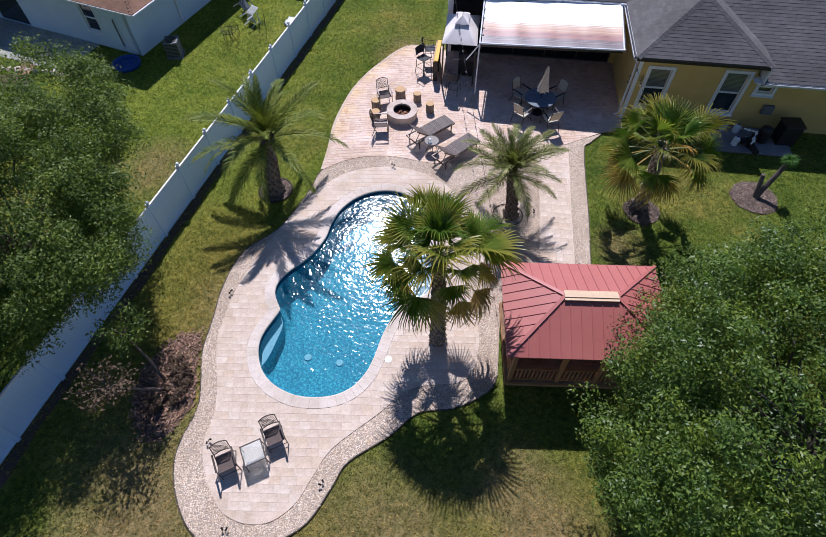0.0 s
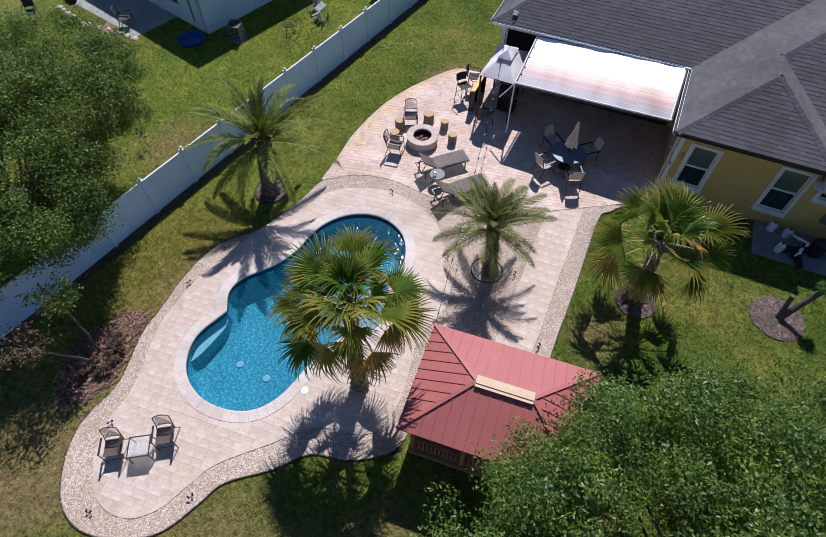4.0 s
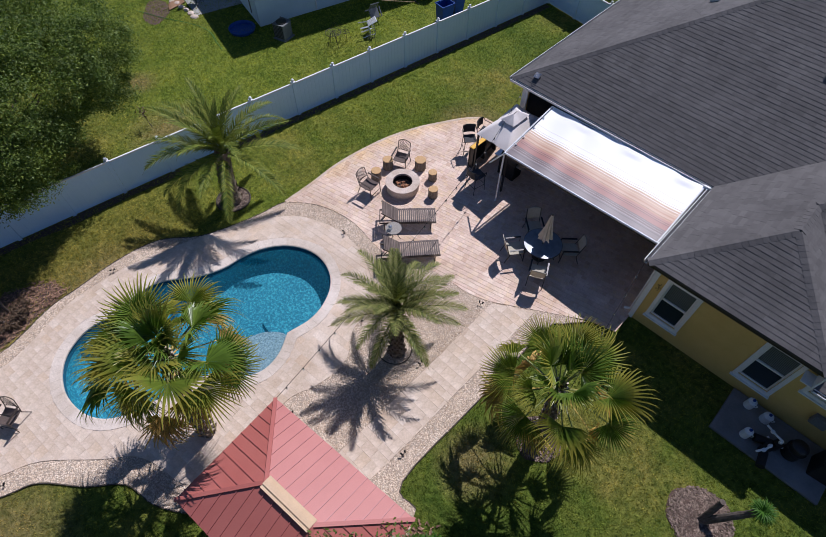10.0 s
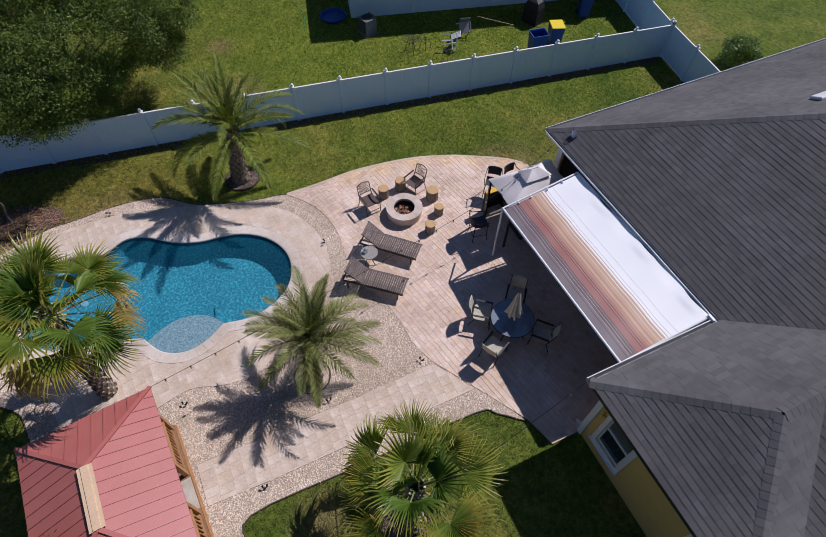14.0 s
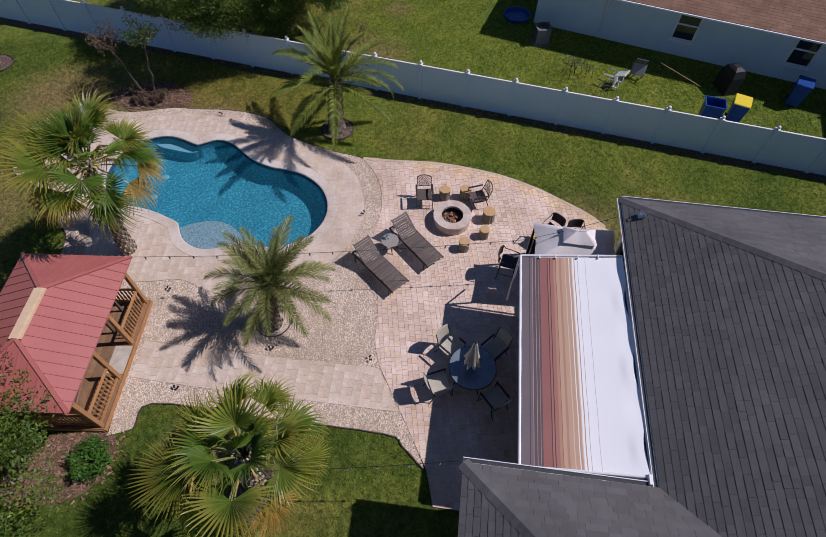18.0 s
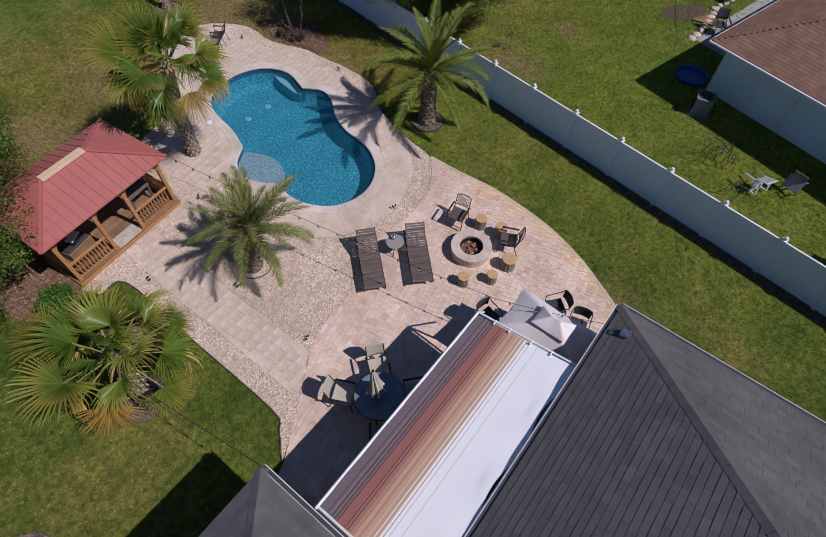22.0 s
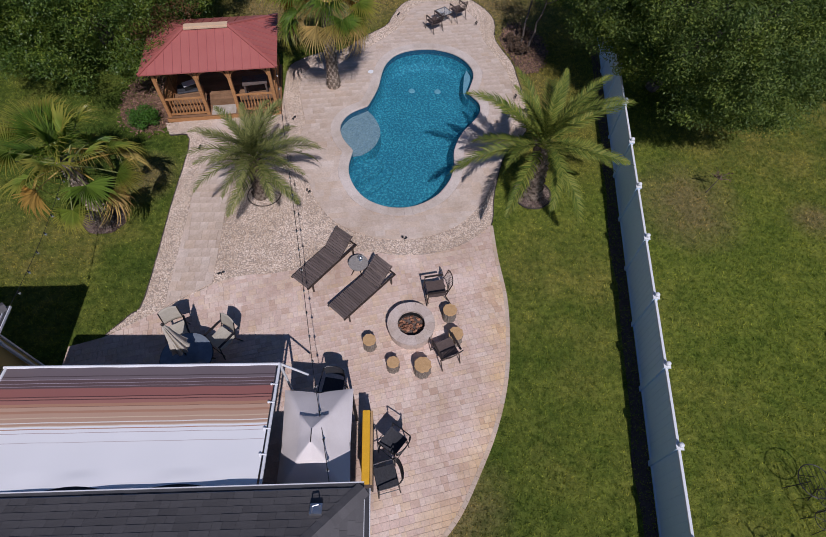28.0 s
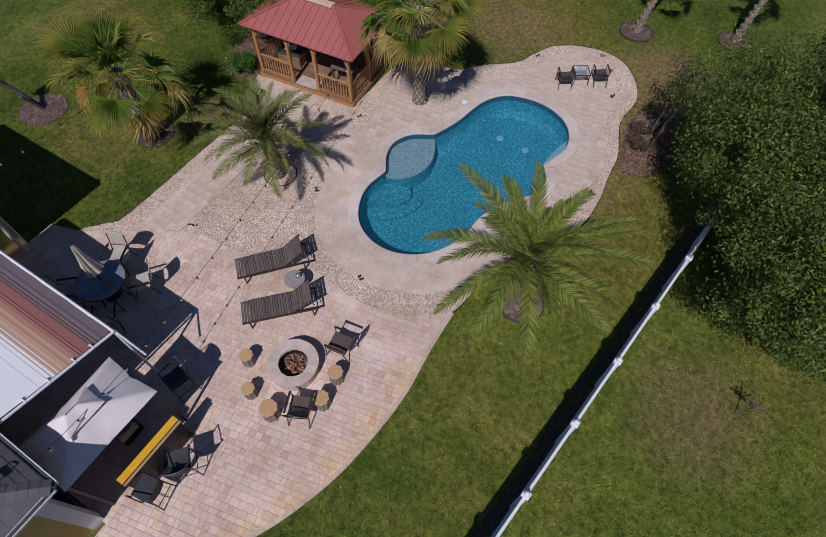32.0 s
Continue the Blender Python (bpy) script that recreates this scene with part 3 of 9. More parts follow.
def sheet(name, outer, holes, z, material, parent=None, thick=0.0):
    """A flat sheet with holes; thick: the depth of its rims."""
    bm = bmesh.new()
    for loop in (outer, *holes):
        vs = [bm.verts.new((x, y, z)) for x, y in loop]
        for i in range(len(vs)):
            bm.edges.new((vs[i - 1], vs[i]))
    bmesh.ops.triangle_fill(bm, edges=bm.edges[:], use_beauty=True)
    for f in bm.faces:
        if f.normal.z < 0:
            f.normal_flip()
    if thick:
        rim = [e for e in bm.edges if e.is_boundary]
        g = bmesh.ops.extrude_edge_only(bm, edges=rim)
        for v in g["geom"]:
            if isinstance(v, bmesh.types.BMVert):
                v.co.z -= thick
    return part(name, bm, material, parent)


def clip(poly, rect):
    """The part of a polygon inside a convex four-sided piece."""
    out = list(poly)
    k = len(rect)
    for i in range(k):
        ax, ay = rect[i]
        bx, by = rect[(i + 1) % k]
        src, out = out, []
        if not src:
            return out
        for j in range(len(src)):
            p, q = src[j - 1], src[j]
            sp_ = (bx - ax) * (p[1] - ay) - (by - ay) * (p[0] - ax)
            sq = (bx - ax) * (q[1] - ay) - (by - ay) * (q[0] - ax)
            if (sp_ >= 0) != (sq >= 0):
                t = sp_ / (sp_ - sq)
                out.append((p[0] + (q[0] - p[0]) * t, p[1] + (q[1] - p[1]) * t))
            if sq >= 0:
                out.append(q)
    return out


rng = random.Random(7)

# ---- plan: the outlines of pool, deck, gravel, patio and walk ----
POOL = curve([(-1.93, 6.55), (-2.12, 5.95), (-2.5, 5.45), (-3.1, 5.16), (-3.95, 5.1), (-4.75, 5.4), (-5.25, 5.95), (-5.45, 6.75), (-5.15, 7.77),
              (-5.5, 8.4), (-5.4, 9.05), (-4.75, 9.95), (-4.42, 10.75), (-4.35, 11.45), (-4.15, 12.15), (-3.65, 12.82), (-2.9, 13.22), (-2.1, 13.22),
              (-1.4, 12.85), (-0.97, 12.2), (-0.82, 11.5), (-0.94, 10.72), (-0.57, 10.1), (-0.48, 9.45), (-0.78, 8.85), (-1.43, 8.43), (-1.76, 7.5)], 6, True, (8, 21, 25))
DECK = curve([(-5.2, 2.15), (-4.5, 1.78), (-3.75, 1.85), (-3.2, 2.35), (-2.9, 3.1), (-2.55, 3.85), (-1.52, 4.92), (-0.92, 5.6), (-0.3, 5.9), (0.55, 6.1),
              (0.98, 6.6), (1.05, 7.5), (0.92, 8.4), (0.72, 9.4), (0.98, 10.3), (1.0, 11.3), (0.42, 12.1), (0.16, 12.8), (-0.4, 13.65), (-1.2, 14.18),
              (-2.1, 14.45), (-3.15, 14.42), (-4.2, 14.0), (-4.85, 13.4), (-5.35, 12.6), (-5.85, 11.5), (-6.5, 9.5), (-6.75, 8.1), (-6.7, 6.5),
              (-6.3, 5.4), (-6.0, 4.4), (-5.95, 3.3)], 5)
GRAVEL = curve([(-4.3, 1.2), (-3.5, 1.45), (-2.8, 2.0), (-2.38, 2.9), (-2.1, 3.55), (-1.15, 4.35), (-0.45, 5.1), (0.5, 5.35), (1.4, 5.95), (1.65, 6.5), (1.65, 8.7), (5.55, 9.3),
                (5.3, 9.86), (4.57, 10.1), (4.57, 13.0), (4.58, 16.3), (4.85, 16.85), (5.35, 17.45), (3.95, 16.72), (2.75, 15.97), (2.02, 15.72), (1.1, 15.65), (0.14, 15.45), (-0.5, 15.1), (-1.3, 14.95),
                (-2.6, 15.12), (-3.63, 15.02), (-4.5, 14.66), (-5.24, 14.04), (-5.45, 13.0), (-5.65, 12.2), (-6.1, 10.95), (-6.96, 9.84), (-7.18, 8.44), (-7.07, 7.1), (-7.0, 6.1),
                (-6.7, 5.2), (-6.5, 4.4), (-6.62, 3.3), (-6.35, 2.4), (-5.7, 1.55), (-5.0, 1.2)], 4, True, (9, 10, 11, 12, 17, 19))
WALK = [(2.86, 9.15), (3.95, 9.2), (4.0, 11.0), (3.98, 13.8), (3.98, 16.6), (2.82, 15.88), (2.86, 13.0)]
PATIO = curve([(-5.25, 14.0), (-4.5, 14.6), (-3.63, 14.95), (-2.6, 15.05), (-1.3, 14.88), (-0.5, 15.03), (0.14, 15.38), (1.1, 15.58), (2.02, 15.65), (2.75, 15.9),
               (3.95, 16.65), (5.35, 17.5), (6.18, 17.75), (6.18, 22.4), (-1.5, 22.4), (-1.5, 22.75), (-3.05, 22.68), (-3.62, 22.05), (-4.1, 21.25), (-4.62, 20.25), (-5.03, 19.1), (-5.24, 18.0),
               (-5.36, 16.6), (-5.27, 15.2)], 5, True, (0, 9, 10, 11, 12, 13, 14, 15, 16))
COPE_IN, COPE_OUT = offset(POOL, 0.0), offset(POOL, 0.30)
if abs(COPE_OUT[0][0] + 3) < abs(POOL[0][0] + 3):
    COPE_OUT = offset(POOL, -0.30)

# ---- ground: one lawn to the horizon, open under the pool ----
FAR = 420
ground = sheet("ground", [(-FAR, -FAR), (FAR, -FAR), (FAR, FAR), (-FAR, FAR)], [COPE_OUT], -0.035, M_grass)
tagged(ground, "mown lawn with yellowed dry patches, round the patio and pool", "lawn", kind="structure")

gravel = sheet("gravel_bed", GRAVEL, [COPE_OUT], 0.002, M_gravelbed)
tagged(gravel, "bed of tan and white pebbles edging the paved deck", "gravel", kind="structure")
deck = sheet("pool_deck", DECK, [COPE_OUT], 0.019, M_joint)
tagged(deck, "pale travertine-coloured pavers laid round the pool", "deck", kind="structure")
garden_walk = sheet("pavement_walk", WALK, [], 0.009, M_joint)
tagged(garden_walk, "pale paved garden walk from the patio to the gazebo", "path", kind="structure")
patio = sheet("patio", PATIO, [], 0.011, M_joint)
tagged(patio, "patio of pinkish-tan concrete pavers beside the house", "patio", kind="structure")

# dark edging between lawn and gravel
edge = thing("lawn_edging", Matrix(), "thin black edging strip between lawn and gravel", "edging", kind="structure")


def ribbon(loop, w, z0, z1, closed=True):
    vs, fs = [], []
    inner = offset(loop, w)
    k = len(loop)
    for (ax, ay), (bx, by) in zip(loop, inner):
        vs += [(ax, ay, z0), (ax, ay, z1), (bx, by, z1), (bx, by, z0)]
    for i in range(k if closed else k - 1):
        a, b = 4 * i, 4 * ((i + 1) % k)
        for j in range(3):
            fs.append((a + j, a + j + 1, b + j + 1, b + j))
    return vs, fs


south = GRAVEL[:4 * 9]
west = GRAVEL[4 * 28:]
strip_east = GRAVEL[4 * 12:4 * 17 + 1]
for name, line in (("edging_strip", west + south), ("edging_strip", strip_east)):
    vs, fs = ribbon(line, -0.028, -0.03, 0.014, False)
    raw(name, vs, fs, M_edging, edge)

# ---- swimming pool ----
pool = thing("swimming_pool", Matrix.Translation((-3.0, 9.2, -1.6)), "freeform blue pool with pebble sun shelf and pale coping", "swimming pool")
PW = Matrix.Translation((3.0, -9.2, 1.6))


def at_pool(ob):
    ob.matrix_parent_inverse = PW
    return ob


WATER_Z = -0.10
vs, fs = [], []
k = len(POOL)
levels = ((0.0, 0.02), (0.0, -0.26), (0.03, -0.58), (0.12, -0.74), (0.32, -0.83))
sign = -1 if COPE_OUT == offset(POOL, 0.30) else 1
for off, z in levels:
    vs += [(x, y, z) for x, y in offset(POOL, sign * off)]
for i in range(1, len(levels) - 1):
    for j in range(k):
        a, b = i * k + j, i * k + (j + 1) % k
        fs.append((a, b, b + k, a + k))
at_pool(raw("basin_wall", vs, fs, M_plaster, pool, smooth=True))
at_pool(raw("tile_band", vs[:2 * k], [(j, (j + 1) % k, k + (j + 1) % k, k + j) for j in range(k)], M_tile, pool, "dark blue waterline tile"))
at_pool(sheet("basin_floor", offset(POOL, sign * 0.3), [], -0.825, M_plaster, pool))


def raised(name, outline, z, material, depth):
    return at_pool(sheet(name, outline, [], z, material, pool, depth))


SHELF = curve([(-0.96, 10.72), (-0.57, 10.1), (-0.48, 9.45), (-0.78, 8.85), (-1.43, 8.43), (-1.72, 8.9), (-1.88, 9.55), (-1.7, 10.2), (-1.3, 10.62)], 6, True, (0, 4))
raised("shelf_base", SHELF, -0.292, M_plaster, 0.53)
raised("sun_shelf", SHELF, -0.26, M_shelf, 0.03)["label"] = "grey pebble sun shelf just under the water"
STEP1 = curve([(-0.95, 10.75), (-1.35, 10.62), (-1.72, 10.45), (-1.98, 10.85), (-1.72, 11.3), (-1.25, 11.6), (-0.9, 11.75), (-0.85, 11.3)], 4, True, (0, 2, 6))
raised("step", STEP1, -0.56, M_plaster, 0.26)
STEP2 = curve([(-1.72, 10.45), (-2.3, 10.6), (-2.2, 11.3), (-1.7, 11.85), (-1.1, 12.1), (-0.9, 11.75), (-1.4, 11.5)], 4, True, (0, 5))
raised("step", STEP2, -0.72, M_plaster, 0.10)
BENCH = curve([(-5.15, 7.75), (-5.42, 7.2), (-5.45, 6.75), (-5.26, 6.0), (-5.14, 6.35), (-5.06, 6.9), (-5.02, 7.4)], 5, True, (0, 3))
raised("bench_base", BENCH, -0.372, M_plaster, 0.45)
raised("bench", BENCH, -0.34, M_bench, 0.03)["label"] = "pale underwater bench in the pool corner"
water = at_pool(sheet("water", offset(POOL, sign * 0.0), [], WATER_Z, M_water, pool))
water["label"] = "clear rippled blue water"
for dx, dy in ((-3.09, 6.62), (-4.10, 6.67)):
    bm = bmesh.new()
    bmesh.ops.create_cone(bm, cap_ends=True, segments=20, radius1=0.13, radius2=0.10, depth=0.04, matrix=Matrix.Translation((dx, dy, -0.805)))
    at_pool(part("drain_cover", bm, M_lid, pool, "round pale main drain cover"))
bm = bmesh.new()
bmesh.ops.create_cone(bm, cap_ends=True, segments=18, radius1=0.11, radius2=0.11, depth=0.02, matrix=Matrix.Translation((-1.53, 6.55, 0.02)))
at_pool(part("skimmer_lid", bm, M_white, pool, "small white skimmer lid in the deck"))

# ---- house ----
EAVE_Z, PITCH = 2.95, 0.53
HX0, HX1, HY0 = -1.72, 26.0, 21.99           # eaves of the main roof
WX0, WX1, WY0 = 5.84, 10.58, 18.18           # eaves of the wing
house = thing("house", Matrix.Translation((2.0, 22.4, 0)), "yellow stucco house with dark grey hipped shingle roof", "house")
HP = Matrix.Translation((-2.0, -22.4, 0))


def at_house(ob):
    ob.matrix_parent_inverse = HP
    return ob


def wall_with_holes(name, a, b, z0, z1, thick, holes, material, parent):
    """An upright wall from a to b (plan), with holes given as (from, to, bottom, top) along it; its outside is on the right."""
    a, b = Vector((*a, 0)), Vector((*b, 0))
    d = (b - a).normalized()
    n = Vector((d.y, -d.x, 0))
    L = (b - a).length
    xs = sorted({0.0, L, *[h[0] for h in holes], *[h[1] for h in holes]})
    zs = sorted({z0, z1, *[h[2] for h in holes], *[h[3] for h in holes]})
    bm = bmesh.new()
    rot = Matrix((( d.x, n.x, 0, a.x), (d.y, n.y, 0, a.y), (0, 0, 1, 0), (0, 0, 0, 1)))
    for x0, x1 in zip(xs, xs[1:]):
        for q0, q1 in zip(zs, zs[1:]):
            cx, cz = (x0 + x1) / 2, (q0 + q1) / 2
            if any(h[0] < cx < h[1] and h[2] < cz < h[3] for h in holes):
                continue
            box(bm, x0, x1, -thick, 0, q0, q1, rot)
    bmesh.ops.remove_doubles(bm, verts=bm.verts[:], dist=0.0005)
    return part(name, bm, material, parent)


def window(parent_fix, parent, a, d, n, x0, x1, z0, z1, label, t=0.11, blind=False):
    """A sash window in a wall: trim, frame, glass panes and sill."""
    rot = Matrix(((d[0], n[0], 0, a[0]), (d[1], n[1], 0, a[1]), (0, 0, 1, 0), (0, 0, 0, 1)))
    bm = bmesh.new()
    for q in ((x0 - t, x1 + t, 0.003, 0.04, z1, z1 + t), (x0 - t, x1 + t, 0.003, 0.04, z0 - t, z0), (x0 - t, x0, 0.003, 0.04, z0, z1), (x1, x1 + t, 0.003, 0.04, z0, z1)):
        box(bm, *q, rot)
    w = part("window", bm, M_white, parent, label)
    parent_fix(w)
    bm = bmesh.new()
    f = 0.05
    zm = (z0 + z1) / 2
    for q in ((x0, x1, -0.08, -0.03, z1 - f, z1), (x0, x1, -0.08, -0.03, z0, z0 + f), (x0, x0 + f, -0.08, -0.03, z0 + f, z1 - f), (x1 - f, x1, -0.08, -0.03, z0 + f, z1 - f), (x0 + f, x1 - f, -0.085, -0.02, zm - 0.03, zm + 0.03)):
        box(bm, *q, rot)
    part("frame", bm, M_white, w)
    for za, zb in ((z0 + f, zm - 0.03), (zm + 0.03, z1 - f)):
        part("pane", box(bmesh.new(), x0 + f, x1 - f, -0.07, -0.06, za, zb, rot), M_blind if blind and za > zm else M_glass, w)
    part("sill", box(bmesh.new(), x0 - t - 0.03, x1 + t + 0.03, 0.003, 0.09, z0 - t - 0.04, z0 - t, rot), M_white, w)
    return w


# wing front wall (faces the lawn), wing side wall (faces the patio), main wall behind the awning, side wall
WIN = [(0.45, 1.25, 0.64, 2.3), (3.2, 4.02, 0.64, 2.36)]
at_house(wall_with_holes("wall", (6.16, 18.6), (10.4, 18.6), -0.1, 2.84, 0.2, WIN, M_yellowwall, house))
WIN2 = [(0.3, 0.85, 1.62, 2.1)]
at_house(wall_with_holes("wall", (10.4, 18.6), (26.0, 18.6), -0.1, 2.3, 0.2, WIN2, M_yellowwall, house))
at_house(wall_with_holes("wall", (6.16, 22.4), (6.16, 18.802), -0.1, 2.84, 0.2, [], M_yellowwall, house))
# a deep covered porch opens behind the awning
PORCH_Y = 25.6
at_house(wall_with_holes("wall", (-1.35, 22.4), (6.16, 22.4), -0.1, 2.84, 0.2, [(0.16, 7.3, -0.1, 2.5)], M_yellowwall, house))
at_house(wall_with_holes("wall", (-1.15, PORCH_Y), (6.36, PORCH_Y), -0.1, 2.84, 0.2, [(1.6, 5.2, 0.0, 2.1)], M_yellowwall, house))
at_house(boxpart("wall", (6.16, 6.36, 22.402, PORCH_Y - 0.002, -0.1, 2.84), M_yellowwall, house))
# floor and ceiling take dark colours to deepen the porch shade
at_house(boxpart("porch_floor", (-1.13, 6.14, 22.43, PORCH_Y - 0.01, -0.08, 0.012), M_slab_shaded, house, "grey concrete porch floor, coloured darker for its shade"))
at_house(boxpart("porch_ceiling", (-1.13, 6.14, 22.61, PORCH_Y - 0.01, 2.70, 2.74), M_cedar_floor, house, "brown porch ceiling, coloured dark for its shade"))
at_house(wall_with_holes("wall", (-1.35, 38.0), (-1.35, 22.602), -0.1, 2.84, 0.2, [(4.0, 5.2, 0.9, 2.2)], M_yellowwall, house))
at_house(boxpart("wall", (-1.35, 26, 37.9, 38.1, -0.1, 2.84), M_yellowwall, house))
at_house(boxpart("wall", (25.9, 26.1, 18.6, 37.9, -0.1, 2.3), M_yellowwall, house))
for (p0, q0, q1, top_z) in ((6.16, 0.45, 1.25, 2.3), (6.16, 3.2, 4.02, 2.36)):
    window(at_house, house, (p0, 18.6), (1, 0), (0, -1), q0, q1, 0.64, top_z, "white-trimmed sash window with a lowered pale blind", blind=True)
window(at_house, house, (10.4, 18.6), (1, 0), (0, -1), 0.3, 0.85, 1.62, 2.1, "small high white-trimmed window with dark glass")
window(at_house, house, (-1.35, 38.0), (0, -1), (-1, 0), 4.0, 5.2, 0.9, 2.2, "white-trimmed side window with dark glass")
# corner trim and drainpipe on the wing, pale column at the porch corner
at_house(boxpart("porch_column", (-1.40, -1.17, 22.34, 22.397, -0.05, 2.84), M_white, house, "pale square column at the porch corner"))
at_house(boxpart("porch_column", (-1.40, -1.352, 22.398, 22.60, -0.05, 2.84), M_white, house))
at_house(boxpart("corner_trim", (6.12, 6.26, 18.56, 18.597, -0.05, 2.84), M_white, house, "white corner trim board"))
bm = bmesh.new()
bent(bm, [(6.05, 18.72, 2.8), (6.08, 18.75, 2.3), (6.08, 18.75, 0.1), (5.9, 18.7, 0.03)], 0.045)
at_house(part("downpipe", bm, M_gutter, house, "white downpipe at the wing corner"))
# assumed opaque screens, added to blacken the shaded porch, each in a bronze frame
for i in range(5):
    x0, x1 = -1.185 + i * 1.424, -1.185 + (i + 1) * 1.424
    sc = at_house(boxpart("shade_screen_panel", (x0 + 0.03, x1 - 0.03, 22.495, 22.503, 0.05, 2.46), M_shade_screen, house, "dark screen added to blacken the shaded porch, in a bronze frame"))
    for fx0, fx1, fz0, fz1 in ((x0, x0 + 0.03, 0.0, 2.5), (x1 - 0.03, x1, 0.0, 2.5), (x0 + 0.03, x1 - 0.03, 0.0, 0.05), (x0 + 0.03, x1 - 0.03, 2.46, 2.5), (x0 + 0.03, x1 - 0.03, 0.86, 0.91)):
        fy = 0.02 if fz0 != 0.86 else 0.012
        boxpart("shade_screen_frame", (fx0, fx1, 22.499 - fy, 22.499 + fy, fz0, fz1), M_bronze, sc)
# end box where the main gutter meets the wing
at_house(boxpart("gutter_box", (5.60, 5.80, 21.80, 21.875, 2.86, 2.98), M_gutter, house, "white end box of the gutter", 0.01))
# sliding doors behind the porch
dr = at_house(boxpart("sliding_door", (0.47, 4.03, PORCH_Y + 0.04, PORCH_Y + 0.08, 0.0, 2.08), M_glass, house, "wide sliding glass door in shade"))
for x in (0.47, 1.64, 2.83, 3.97):
    boxpart("door_frame", (x, x + 0.06, PORCH_Y + 0.02, PORCH_Y + 0.10, 0.0, 2.08), M_white, dr)
# soffits and fascia
at_house(boxpart("soffit", (HX0 + 0.05, WX0 + 0.4, HY0 + 0.05, 22.4, 2.84, 2.87), M_white, house))
at_house(boxpart("soffit", (HX0 + 0.05, -1.35, 22.4, 38.4, 2.84, 2.87), M_white, house))
at_house(boxpart("soffit", (WX0 + 0.05, WX1 - 0.05, WY0 + 0.05, 18.6, 2.84, 2.87), M_white, house))
at_house(boxpart("soffit", (WX0 + 0.05, 6.16, 18.6, HY0 + 0.4, 2.84, 2.87), M_white, house))
at_house(boxpart("soffit", (WX1 - 0.3, 26.4, 18.2, 18.6, 2.23, 2.26), M_white, house))


def gutter(a, b, out):
    """An eaves gutter from a to b with an open trough, its lip on the outer side."""
    a, b, o = Vector((*a, 0)), Vector((*b, 0)), Vector((*out, 0))
    prof = [(0.0, 0.0), (0.0, -0.11), (0.07, -0.11), (0.11, -0.05), (0.11, 0.0), (0.095, 0.0), (0.095, -0.045), (0.06, -0.095), (0.012, -0.095), (0.012, 0.0)]
    vs = [tuple(p + o * u + Vector((0, 0, EAVE_Z - 0.01 + w))) for p in (a, b) for u, w in prof]
    n = len(prof)
    fs = [(i, (i + 1) % n, n + (i + 1) % n, n + i) for i in range(n)] + [tuple(range(n)), tuple(range(2 * n - 1, n - 1, -1))]
    g_ = at_house(raw("gutter", vs, fs, M_gutter, house, "white eaves gutter"))
    # near-black strip along the bottom of the trough
    bed = [tuple(p + o * u + Vector((0, 0, EAVE_Z - 0.01 + w))) for p in (a, b) for u, w in ((0.013, -0.03), (0.094, -0.03), (0.094, -0.044), (0.013, -0.044))]
    raw("leaf_litter", bed, [(0, 4, 5, 1), (1, 5, 6, 2), (2, 6, 7, 3), (3, 7, 4, 0)], M_underlay, g_, "dark strip along the gutter trough")
    return g_


gutter((HX0, HY0 - 0.002), (WX0, HY0 - 0.002), (0, -1))
gutter((HX0 - 0.002, HY0), (HX0 - 0.002, 38.5), (-1, 0))
gutter((WX0 - 0.002, WY0), (WX0 - 0.002, HY0 - 0.12), (-1, 0))
at_house(boxpart("fascia", (WX0 + 0.03, WX1 - 0.03, WY0 + 0.02, WY0 + 0.045, EAVE_Z - 0.17, EAVE_Z - 0.06), M_dark, house, "dark eaves board"))

# roof planes (underlay) under the shingles
RY = 30.2                                       # the main ridge
RZ = EAVE_Z + (RY - HY0) * PITCH
hx = HX0 + (RY - HY0)
WA = ((WX0 + WX1) / 2, WY0 + (WX1 - WX0) / 2, EAVE_Z + (WX1 - WX0) / 2 * PITCH)
V1 = (WX0, HY0, EAVE_Z)


def plane(pts, name="roof_deck"):
    up = [Vector(p) for p in pts]
    vs = [tuple(p) for p in up] + [tuple(p - Vector((0, 0, 0.06))) for p in up]
    n = len(up)
    fs = [tuple(range(n)), tuple(range(2 * n - 1, n - 1, -1))] + [(i, n + i, n + (i + 1) % n, (i + 1) % n) for i in range(n)]
    return at_house(raw(name, vs, fs, M_underlay, house))


VT = (WX0 + RY - HY0, RY, RZ)                   # the valley between main slope and wing, at the ridge
plane([(HX0, HY0, EAVE_Z), V1, VT, (hx, RY, RZ)])
plane([(HX0, 38.5, EAVE_Z), (HX0, HY0, EAVE_Z), (hx, RY, RZ)])
plane([(HX0, 38.5, EAVE_Z), (hx, RY, RZ), (HX1 - 8, RY, RZ), (HX1, 38.5, EAVE_Z)])
plane([(WX0, WY0, EAVE_Z), (WX1, WY0, EAVE_Z), WA])
LOW_Z = 2.33                                     # the lower eave east of the wing
east_run = (RZ - LOW_Z) / PITCH
STEP_Y = (EAVE_Z - LOW_Z) / PITCH                # how far in the lower slope reaches the wing's eave height
T1 = (WA[0], 18.18 + STEP_Y + (WX1 - WX0) / 2, WA[2])
